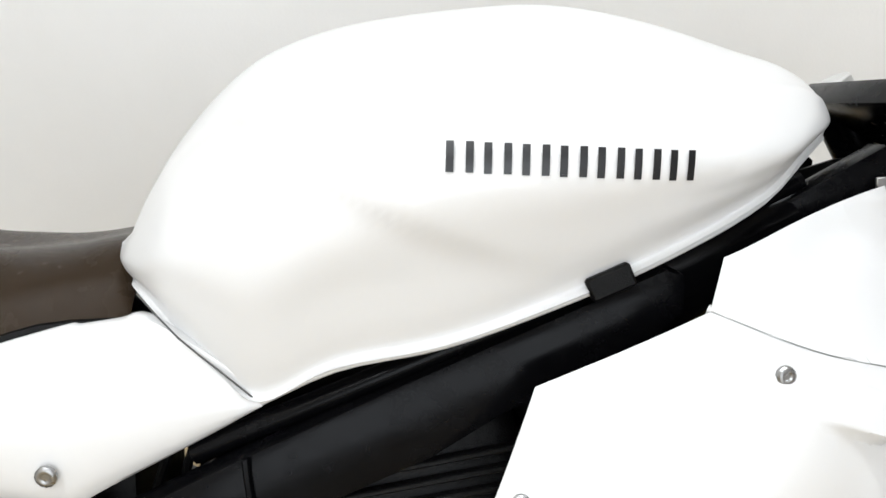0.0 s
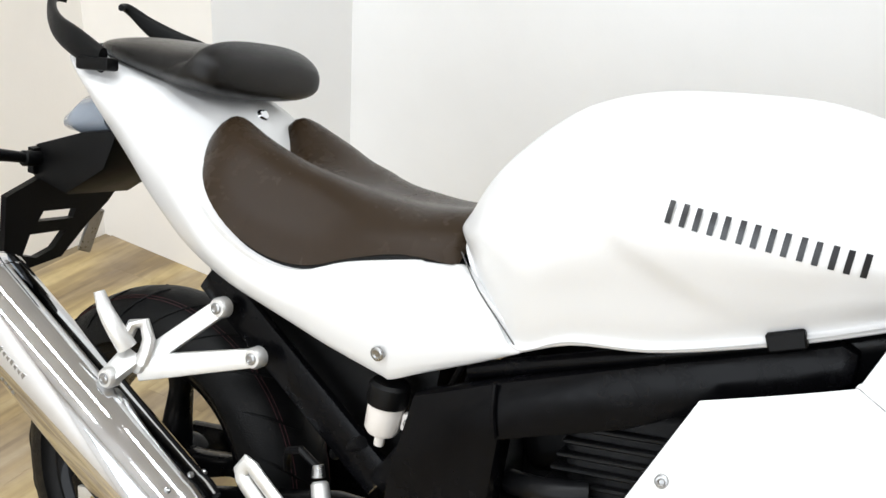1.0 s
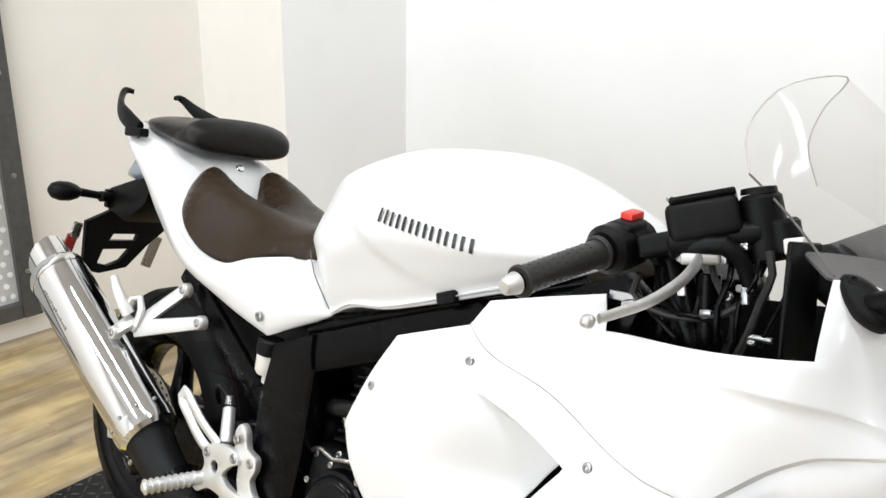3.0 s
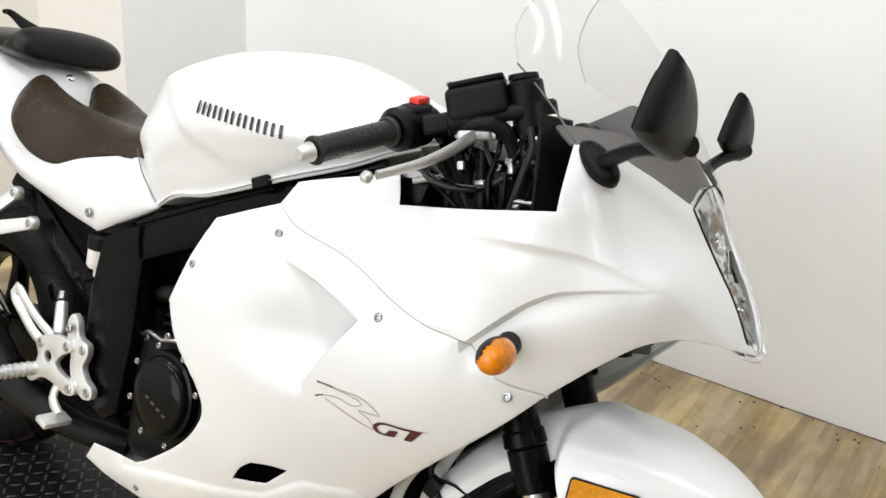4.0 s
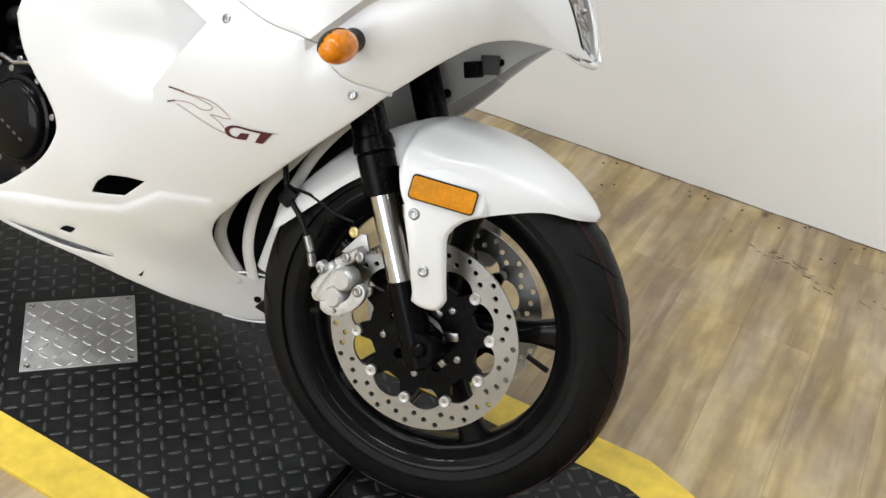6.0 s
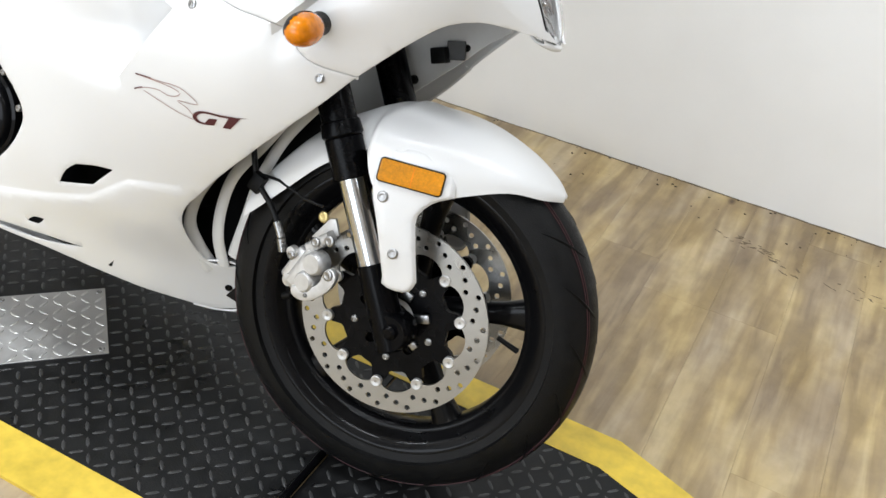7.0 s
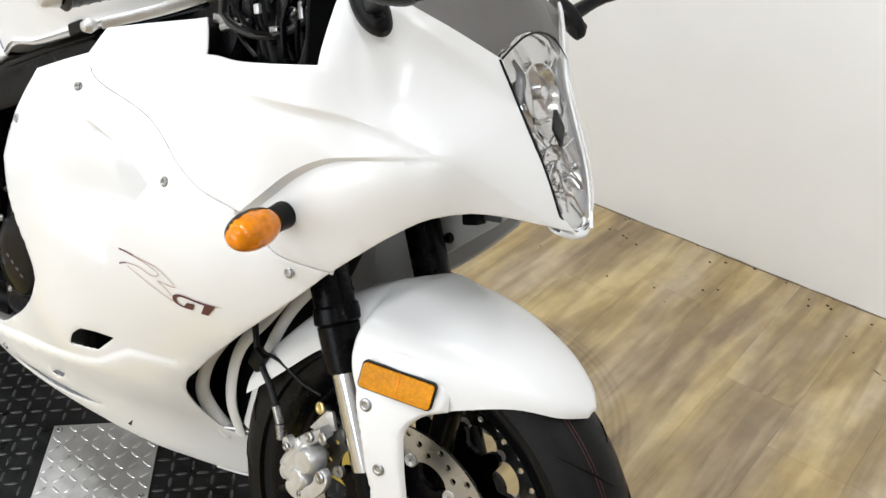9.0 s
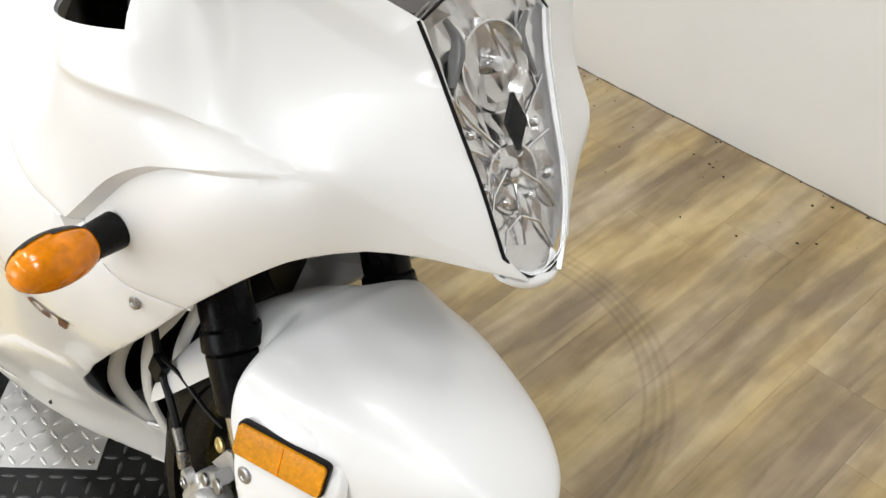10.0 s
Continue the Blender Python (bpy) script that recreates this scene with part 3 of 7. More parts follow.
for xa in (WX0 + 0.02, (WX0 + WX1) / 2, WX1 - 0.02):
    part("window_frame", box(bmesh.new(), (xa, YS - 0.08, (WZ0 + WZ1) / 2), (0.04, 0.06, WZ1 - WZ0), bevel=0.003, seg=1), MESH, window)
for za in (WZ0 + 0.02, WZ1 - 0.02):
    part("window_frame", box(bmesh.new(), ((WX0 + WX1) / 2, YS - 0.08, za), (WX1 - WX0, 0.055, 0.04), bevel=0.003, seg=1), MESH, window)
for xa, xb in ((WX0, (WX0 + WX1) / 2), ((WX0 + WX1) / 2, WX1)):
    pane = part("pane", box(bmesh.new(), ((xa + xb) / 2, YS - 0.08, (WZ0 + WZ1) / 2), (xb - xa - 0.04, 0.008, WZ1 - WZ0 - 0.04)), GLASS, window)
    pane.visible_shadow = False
# bluish area lamp added in the assumed opening to light the near flank
day = bpy.data.lights.new("assumed_daylight", "AREA")
day.shape, day.size, day.size_y, day.energy = "RECTANGLE", WX1 - WX0 - 0.1, WZ1 - WZ0 - 0.1, ASSUMED_DAYLIGHT
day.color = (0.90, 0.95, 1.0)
ob = new("assumed_daylight", day)
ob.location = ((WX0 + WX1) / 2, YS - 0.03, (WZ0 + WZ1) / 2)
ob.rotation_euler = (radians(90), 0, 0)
bm = bmesh.new()
box(bm, ((XW + XE) / 2, -1.4, CEILING + 0.05), (XE - XW + 0.4, 6.4, 0.1))
tagged(finish(bm, "ceiling", CEIL, smooth=False), "plain ceiling out of view, dulled to cut bounce light", "ceiling", kind="structure")

for px, py, watts in PANELS:
    lamp = bpy.data.lights.new("ceiling_panel_light", "AREA")
    lamp.shape, lamp.size, lamp.size_y, lamp.energy = "RECTANGLE", 1.2, 0.16, watts
    lamp.color = (0.925, 0.97, 1.0)
    ob = new("ceiling_panel_light", lamp)
    ob.location = (px, py, CEILING - 0.02)

# floor: sub-floor sheet, then boards laid on it
bm = bmesh.new()
box(bm, ((XW + XE) / 2, -1.4, FLOOR_Z - 0.024), (XE - XW + 0.3, 6.3, 0.04))
floor = tagged(finish(bm, "floor", JOINT, smooth=False), "weathered oak-look vinyl plank floor with dark joints", "floor", kind="structure")

# the lift platform: black tread plate with painted edges, flush in the floor
LIFT = Matrix.Rotation(WALL_TURN, 4, "Z")
lift = new("lift_platform")
lift.matrix_world = LIFT
tagged(lift, "black diamond-tread lift platform with yellow painted edges", "platform")
U0, U1, V0, V1, STRIPE = -1.745, 0.86, -0.542, 0.097, 0.083
DECK = [(U0, V0), (0.34, V0), (U1, V0 + 0.2), (U1, V1 - 0.2), (0.34, V1), (U0, V1)]
IN = [(U0, V0 + STRIPE), (0.325, V0 + STRIPE), (U1 - STRIPE * 0.8, V0 + 0.2 + STRIPE * 0.55), (U1 - STRIPE * 0.8, V1 - 0.2 - STRIPE * 0.55), (0.325, V1 - STRIPE), (U0, V1 - STRIPE)]


def flat_face(pts, z0, z1, bm):
    low = [bm.verts.new((p[0], p[1], z0)) for p in pts]
    top = [bm.verts.new((p[0], p[1], z1)) for p in pts]
    bm.faces.new(low)
    bm.faces.new(top)
    for i in range(len(pts)):
        j = (i + 1) % len(pts)
        bm.faces.new((low[i], low[j], top[j], top[i]))


SEAM_U = -0.083
bm = bmesh.new()
flat_face([(U0, V0 + STRIPE), (SEAM_U - 0.003, V0 + STRIPE), (SEAM_U - 0.003, V1 - STRIPE), (U0, V1 - STRIPE)], -0.03, 0.0, bm)
flat_face([(SEAM_U + 0.003, V0 + STRIPE), *IN[1:5], (SEAM_U + 0.003, V1 - STRIPE)], -0.03, 0.0, bm)
part("deck", bm, TREAD, lift, "black painted tread plate, worn grey", smooth=False)
bm = bmesh.new()
for i in range(5):
    flat_face([DECK[i], DECK[i + 1], IN[i + 1], IN[i]], -0.03, 0.0012, bm)
part("edge_stripe", bm, YELLOW, lift, "scuffed yellow painted edge stripe", smooth=False)


def lug(bm, x, y, turn, z=0.0, long=0.012, wide=0.0033, high=0.0013):
    """One raised tread lug: a low ellipse with a rounded top."""
    c, s = math.cos(turn), math.sin(turn)
    rows = []
    for k, (f, h) in enumerate(((1.0, 0.0), (0.72, 0.8), (0.25, 1.0))):
        rows.append([bm.verts.new((x + c * long * f * math.cos(a) - s * wide * f * math.sin(a), y + s * long * f * math.cos(a) + c * wide * f * math.sin(a), z + high * h)) for a in (i * math.pi / 3 for i in range(6))])
    for a, b in zip(rows, rows[1:]):
        for i in range(6):
            bm.faces.new((a[i], a[(i + 1) % 6], b[(i + 1) % 6], b[i]))
    bm.faces.new(rows[-1])


def in_poly(p, poly):
    return bool(inside(np.array([p[0]]), np.array([p[1]]), np.array(poly))[0])


PLATE_C = LIFT.inverted() @ Vector((-0.670, -0.283, 0))
PLATE_TURN = radians(-45.0)
def lug_mesh(turn, long=0.012, wide=0.0033, high=0.0013):
    bm = bmesh.new()
    lug(bm, 0.0, 0.0, turn, 0.0, long, wide, high)
    me = bpy.data.meshes.new("tread_lug")
    bm.to_mesh(me)
    bm.free()
    return me


def lug_object(name, me, mat, parent, x, y, z):
    if not me.materials:
        me.materials.append(mat)
    ob = new(name, me)
    ob.parent = parent
    ob.location = (x, y, z)
    return ob


bm = bmesh.new()
step = 0.0262
PAIR = (lug_mesh(radians(-45)), lug_mesh(radians(45)))
single = 0
for i in range(int((U1 - U0) / step)):
    for j in range(int((V1 - V0) / step)):
        u, v = U0 + 0.013 + i * step, V0 + 0.02 + j * step
        if not in_poly((u, v), IN) or abs(u - SEAM_U) < 0.012:
            continue
        d = Matrix.Rotation(-PLATE_TURN, 3, "Z") @ Vector((u - PLATE_C.x, v - PLATE_C.y, 0))
        if max(abs(d.x), abs(d.y)) < 0.112:
            continue
        if min(V1 - STRIPE - v, v - V0 - STRIPE) < 0.006:
            continue
        if -0.62 < u < 0.36 and v < V0 + 0.30 and single < 300:
            single += 1
            lug_object("tread_lug", PAIR[(i + j) % 2], LUG, lift, u, v, 0.0)
        else:
            lug(bm, u, v, (radians(45) if (i + j) % 2 else radians(-45)), 0.0)
tagged(part("tread_lug_rest", bm, LUG, lift, "raised diamond lugs, paint worn to grey"), kind="stuff")
# square steel cover plate let into the deck at an angle
cover = new("cover_plate")
cover.matrix_world = LIFT @ Matrix.Translation((PLATE_C.x, PLATE_C.y, 0.0)) @ Matrix.Rotation(PLATE_TURN, 4, "Z")
tagged(cover, "square bare steel tread plate cover screwed to the black deck", "cover plate")
bm = bmesh.new()
box(bm, (0, 0, 0.0015), (0.2, 0.2, 0.003), bevel=0.0006, seg=1)
part("sheet", bm, STEEL_PLATE, cover)
PAIR = (lug_mesh(radians(-45)), lug_mesh(radians(45)))
for i in range(8):
    for j in range(8):
        x, y = -0.0875 + i * 0.025, -0.0875 + j * 0.025
        if abs(abs(x) - 0.0875) + abs(abs(y) - 0.0875) < 0.01:
            continue
        lug_object("raised_lug", PAIR[(i + j) % 2], STEEL_LUG, cover, x, y, 0.003)
for sx in (-1, 1):
    for sy in (-1, 1):
        bolt(cover, (sx * 0.088, sy * 0.088, 0.0035), (0, 0, 1), 0.006, name="screw")

# perforated panel in an angle-iron frame on the end wall
rack = new("perforated_panel")
rack.location = (XW + 0.002, -0.02, 0.07)
tagged(rack, "perforated steel panel in a dark bolted angle-iron frame against the wall", "wall panel")
for lat in (-0.03, -1.17):
    part("upright", box(bmesh.new(), (0.02, lat, 0.95), (0.04, 0.06, 1.9), bevel=0.003, seg=1), MESH, rack)
for up in (0.025, 1.875):
    part("rail", box(bmesh.new(), (0.02, -0.6, up), (0.036, 1.08, 0.05), bevel=0.003, seg=1), MESH, rack)
bm = bmesh.new()
k = 0
for j in range(50):
    for i in range(6):
        y0 = -0.11 + 0.0
        lat = -0.075 - i * 0.03 - (0.015 if j % 2 else 0)
        rod(bm, (0.013, lat, 0.07 + j * 0.036), (0.0165, lat, 0.07 + j * 0.036), 0.009, seg=6)
tagged(part("perforations", bm, WALL, rack, "bright round perforations"), kind="stuff")
bm = bmesh.new()
box(bm, (0.008, -0.6, 0.95), (0.012, 1.1, 1.8))
part("sheet", bm, MESH_IN, rack)
for k in range(6):
    bolt(rack, (0.041, -0.03, 0.15 + 0.3 * k), (1, 0, 0), 0.008)


# ---------------------------------------------------------------- the motorcycle
# its own frame: x ahead from the front axle, y to its left, z up from the tyre's contact; it leans on its side stand
bike = new("motorcycle")
bike.matrix_world = Matrix.Translation((0.0016, -0.2011, 0.0)) @ Matrix.Rotation(radians(2.3), 4, "Z") @ Matrix.Rotation(radians(-16.0), 4, "X")
tagged(bike, "white faired sport motorcycle leaning on its side stand on the lift", "motorcycle")


# --- fairing depth: scoop, swage and belly groove over a smooth sheet
SCOOP_A, SCOOP_B, SCOOP_C = np.array((-0.52, 0.724)), np.array((-0.346, 0.667)), np.array((-0.420, 0.550))
SCOOP_LINE = [tuple(SCOOP_A), (*SCOOP_B, "s"), tuple(SCOOP_C)]
SWAGE = [(-0.191, 0.686), (-0.160, 0.7215), (-0.121, 0.763), (-0.0875, 0.7875), (-0.070, 0.7945), (-0.024, 0.808), (0.012, 0.8165)]
RIDGE = [(-0.24, 0.817), (-0.176, 0.8285), (-0.112, 0.835), (-0.074, 0.8355), (-0.038, 0.8285), (-0.011, 0.8215), (0.012, 0.8165)]
FOLD = [(0.012, 0.8165), (0.026, 0.809), (0.052, 0.7885), (0.070, 0.773), (0.086, 0.765), (0.106, 0.753)]

PRESS = [(-0.540, 0.7655), (-0.4714, 0.740), (-0.407, 0.7135), (-0.345, 0.696), (-0.29, 0.6825)]
GROOVE = [(-0.811, 0.245), (-0.70, 0.281), (-0.572, 0.316), (-0.485, 0.343), (-0.42, 0.391), (-0.345, 0.404)]


def fairing_relief(x, z):
    y = np.zeros(len(x))
    # scoop: dished towards its front edge
    d_bc, s_bc = reach(x, z, np.array([SCOOP_B, SCOOP_C]))
    d_ab, s_ab = reach(x, z, np.array([SCOOP_A, SCOOP_B]))
    ins = (s_ab < 0) & (s_bc < 0) & (z > 0.50)
    fade = np.clip(1 - d_bc / 0.16, 0, 1) ** 1.3 * clear_step(d_ab, 0.008) * clear_step(z - 0.525, 0.10)
    y += np.where(ins, 0.060 * fade * clear_step(d_bc, 0.004), 0)
    # swage: the upper skin ends in a crisp lip, the skin below starts behind it and swells out again
    line = np.array([tuple(p) for p in spline(SWAGE, 0.01)])
    d, s = reach(x, z, line)
    deep = 0.004 + 0.011 * clear_step(-0.03 - x, 0.06)
    ends = clear_step(x + 0.196, 0.012) * clear_step(0.017 - x, 0.03)
    y += np.where((s <= 0), deep * np.exp(-((d / 0.026) ** 1.3)) * clear_step(d, 0.0045) * ends, 0)
    # ridge: a raised bead with a drop under it
    line = np.array([tuple(p) for p in spline(RIDGE, 0.01)])
    d, s = reach(x, z, line)
    ends = clear_step(x + 0.235, 0.12) * clear_step(0.018 - x, 0.02)
    y += np.where(s <= 0, 0.0036 * np.exp(-d / 0.022) * clear_step(d, 0.007), -0.0018 * np.exp(-((d / 0.016) ** 2)) * clear_step(d + 0.003, 0.006)) * ends
    # fold running on to the nose
    d, s = reach(x, z, np.array(FOLD))
    y += np.where((s <= 0) & (x > 0.008), 0.011 * (1 - np.exp(-d / 0.017)) * clear_step(x - 0.008, 0.03) * clear_step(0.098 - x, 0.04), 0)
    # pressed edge along the seam
    d, s = reach(x, z, np.array(PRESS))
    y += np.where((s <= 0) & (x < -0.25), 0.0022 * np.exp(-d / 0.02) * clear_step(d, 0.0045) * clear_step(x + 0.56, 0.03) * clear_step(-0.285 - x, 0.05), 0)
    # belly groove
    line = np.array(GROOVE)
    d, s = reach(x, z, line)
    y += np.where((s < 0) & (x < -0.33), -0.0065 * np.exp(-d / 0.045) * clear_step(d, 0.014), 0)
    return y


FAIRING = [(-.686, .643, -.233), (-.124, .639, -.215), (-.317, .683, -.25), (-.516, .740, -.250), (-.229, .547, -.226), (-.376, .572, -.25),
           (-.732, .579, -.226), (-.677, .719, -.212), (-.443, .396, -.212), (-.107, .885, -.235), (-.073, .937, -.17),
           (-.002, .917, -.067), (.1, .768, -.036), (-.131, .714, -.232), (-0.3924, 0.8161, -0.1480), (-.5447, .810, -.195), (-.557, .774, -.2087), (-0.4080, 0.8600, -0.1420), (-0.4888, 0.8315, -0.1680),
           (.02, .70, -.12), (-.125, .965, -.205), (-.25, .84, -.225), (-.596, .258, -.191), (-.762, .213, -.183), (-.90, .20, -.170), (-.72, .36, -.214),
           (-.528, .351, -.221), (-.60, .20, -.172), (-.45, .24, -.135), (-.45, .185, -.115), (-.319, .206, -.035), (-.30, .26, -.055), (-.80, .165, -.165), (-.40, .31, -.158), (-.36, .25, -.085),
           (.014, .8195, -.155), (.035, .84, -.077), (.005, .868, -.092), (-.087, .788, -.2295), (.0169, .8855, -.063), (.0329, .8642, -.059), (.0531, .8383, -.053), (.0731, .812, -.048), (.062, .795, -.079)]
side = Sheet(FAIRING, fairing_relief, 4e-4)
SIDE_RIM = [(-.677, .719, "s"), (-.730, .571, "s"), (-.700, .527), (-.603, .445), (-.605, .419), (-.741, .284), (-.775, .263, "s"), (-.902, .243, "s"), (-.926, .205, "s"),
            (-.865, .1955), (-.787, .199), (-.68, .2025), (-.585, .203), (-.49, .187), (-.410, .167), (-.339, .157), (-.304, .166, "s"), (-.290, .257, "s"), (-.337, .254), (-.352, .293), (-.350, .344),
            (-.298, .415), (-.217, .5), (-.123, .6), (-.083, .650, "s"), (-.141, .657), (-.182, .688), (-.25, .695), (-.326, .711), (-.425, .737), (-.482, .750), (-.557, .774, "s")]
VENT = [(-.535, .346, "s"), (-.520, .372), (-.501, .388, "s"), (-.470, .395), (-.442, .397, "s"), (-.477, .361, "s")]
VENT_LOW = [(-.621, .244, "s"), (-.605, .257), (-.584, .260, "s"), (-.598, .246)]
slot_at = lambda u, o: tuple(SCOOP_B + (SCOOP_C - SCOOP_B) * u + np.array((-0.848, 0.53)) * o)  # noqa: E731
SLOT = [(*slot_at(0.06, 0.0030), "s"), (*slot_at(0.97, 0.0030), "s"), (*slot_at(0.95, 0.0050), "s"), slot_at(0.8, 0.012), slot_at(0.5, 0.0185), (*slot_at(0.07, 0.0205), "s")]
SLIT = [(-.745, .2095, "s"), (-.66, .222), (-.59, .228), (-.522, .2285, "s"), (-.575, .219), (-.65, .2125)]
COWL_RIM = [(-.5568, .7746, "s"), (-.5447, .810, "s"), (-0.4888, 0.8315), (-0.4080, 0.8600, "s"), (-0.3924, 0.8161, "s"), (-.25, .848), (-.110, .882, "s"), (-.124, .962, "s"),
            (-.100, .966), (-.055, .948), (-.002, .916, "s"), (.0169, .8855), (.0329, .8642), (.0531, .8383), (.0731, .812), (.088, .788), (.098, .770), (.115, .751, "s"), (.067, .757), (.035, .757), (.010, .746),
            (-.018, .721), (-.0826, .6506, "s"), (-.1407, .6576), (-.1818, .6886), (-.2498, .6956), (-.3258, .7116), (-.4248, .7376), (-.4818, .7506)]


def far_cowl(x, z):
    """The far half sits a little closer to the lamp."""
    return side(x, z) * (1 - 0.06 * clear_step(np.asarray(x) + 0.13, 0.08))


for mirrored in (False, True):
    bm = bmesh.new()
    panel(bm, SIDE_RIM, side, holes=(VENT, VENT_LOW, SLIT, SLOT), creases=(SCOOP_LINE, [(*p, "s") for p in GROOVE], [(*p, "s") for p in PRESS]), mirror=mirrored, roll=0.0014)
    part("side_fairing", bm, WHITE, bike, "glossy white moulded side fairing")
    bm = bmesh.new()
    panel(bm, COWL_RIM, far_cowl if mirrored else side, creases=[[(*p, "s") for p in spline(line, 0.01)] for line in (SWAGE, RIDGE, FOLD)], mirror=mirrored, roll=0.0014)
    part("upper_cowl", bm, WHITE, bike, "glossy white upper cowl with a cut-out below the handlebar")

# pale strip added inside the seam, lightens the shade in its gap
seam = [(x, float(side(np.array([x]), np.array([z]))[0]) + 0.0075, z) for x, z in [tuple(p) for p in spline([(-.083, .650), (-.141, .657), (-.182, .688), (-.25, .695), (-.326, .711), (-.425, .737), (-.482, .750), (-.557, .774)], 0.02)]]
part("seam_backing", tube(bmesh.new(), seam, 0.0042, 8), WHITE_IN, bike, "pale strip added behind the joint of cowl and side fairing to lighten its gap")

# added black sheet, stands in for the shade inside the scoop slot
bm = bmesh.new()
plate(bm, [(-.33, .68), (-.36, .59), (-.42, .58), (-.46, .68)], -0.176, -0.172)
part("scoop_backing", bm, BLACK, bike, "black sheet added behind the fairing scoop to darken its slot")
# added black sheets, stand in for the shade inside the belly slits
for sgn in (-1, 1):
    bm = plate(bmesh.new(), [(-.80, .212), (-.48, .205), (-.46, .26), (-.60, .285), (-.80, .24)], sgn * 0.140, sgn * 0.136)
    part("belly_backing", bm, BLACK, bike, "black sheet added behind the belly slits to darken them")

# --- tank
TANK = [(-1.004, .772, .05, .783, .07, .793, .06, .798), (-.99, .765, .085, .785, .105, .802, .082, .815), (-.97, .755, .112, .79, .132, .838, .10, .855),
        (-.945, .736, .130, .80, .155, .872, .118, .896), (-.91, .712, .145, .80, .172, .900, .145, .934), (-.876, .691, .152, .80, .186, .915, .163, .957), (-.82, .722, .168, .83, .208, .93, .178, .977), (-.74, .744, .18, .865, .226, .948, .18, .991),
        (-.66, .776, .184, .875, .226, .957, .17, .998), (-.58, .812, .178, .88, .214, .950, .15, .988), (-.50, .850, .143, .888, .170, .940, .11, .967),
        (-.458, .880, .104, .900, .128, .937, .080, .956), (-.430, .897, .072, .908, .085, .929, .055, .943), (-.415, .908, .036, .914, .044, .922, .030, .929)]
bm = bmesh.new()
rings = []
for r in blend_rows(TANK, 10):
    x, zb, yb, zw, yw, zs, ys, zt = r
    fine = []
    prof = [(0.0, zb - 0.004), (yb * 0.96, zb - 0.003), (yb, zb + 0.004), (yb + (yw - yb) * 0.62, zb + (zw - zb) * 0.5), (yw, zw), (ys + (yw - ys) * 0.45, zs - (zs - zw) * 0.25), (ys, zs), (ys * 0.5, zt - (zt - zs) * 0.22), (0.0, zt)]
    for i in range(len(prof) - 1):
        p0, p1, p2, p3 = (Vector(prof[max(i - 1, 0)]), Vector(prof[i]), Vector(prof[i + 1]), Vector(prof[min(i + 2, len(prof) - 1)]))
        if i == len(prof) - 2:
            p3 = Vector((-p1.x, p1.y))
        for k in range(10):
            t = k / 10
            m1, m2 = (p2 - p0) * 0.5, (p3 - p1) * 0.5
            fine.append(p1 * (2 * t**3 - 3 * t**2 + 1) + m1 * (t**3 - 2 * t**2 + t) + p2 * (-2 * t**3 + 3 * t**2) + m2 * (t**3 - t**2))
    fine.append(Vector((0.0, zt)))
    crease = float(np.interp(x, (-0.93, -0.855, -0.77, -0.68, -0.60), (0.93, 0.878, 0.838, 0.807, 0.79)))
    depth_k = 0.0055 * float(clear_step(x + 0.92, 0.12) * clear_step(-0.60 - x, 0.12))
    for p in fine:
        if p.x > yb * 0.95 and p.y > zb + 0.002:
            p.x -= depth_k * float(clear_step(crease - p.y, 0.017)) * float(clear_step(p.y - zb - 0.008, 0.05))
    loop = [Vector((x, -p.x, p.y)) for p in fine] + [Vector((x, p.x, p.y)) for p in fine[-2:0:-1]]
    rings.append(loop)
loft(bm, rings)
part("fuel_tank", bm, WHITE, bike, "glossy white fuel tank with broad shoulders", angle=50)

# --- tail cowl
TAIL = [(-.875, .682, .147, .685, .150, .690, .146, .684), (-.912, .661, .149, .685, .155, .720, .142, .708), (-.965, .634, .152, .685, .159, .748, .134, .730),
        (-.99, .621, .153, .68, .161, .742, .122, .725), (-1.018, .606, .154, .675, .163, .738, .126, .72), (-1.032, .606, .154, .672, .164, .737, .129, .717), (-1.107, .6145, .155, .662, .169, .714, .142, .695),
        (-1.16, .622, .152, .655, .171, .690, .152, .675), (-1.21, .630, .150, .657, .172, .690, .162, .677), (-1.26, .638, .147, .668, .173, .708, .169, .70),
        (-1.31, .650, .142, .69, .170, .734, .162, .752), (-1.36, .667, .135, .725, .163, .765, .145, .818), (-1.40, .686, .128, .75, .156, .812, .128, .846),
        (-1.45, .714, .12, .775, .148, .838, .108, .857), (-1.50, .745, .11, .80, .14, .848, .10, .86), (-1.58, .798, .10, .833, .128, .858, .10, .864), (-1.64, .838, .08, .853, .10, .866, .08, .868), (-1.668, .856, .05, .861, .055, .866, .05, .867)]
bm = bmesh.new()
rings = []
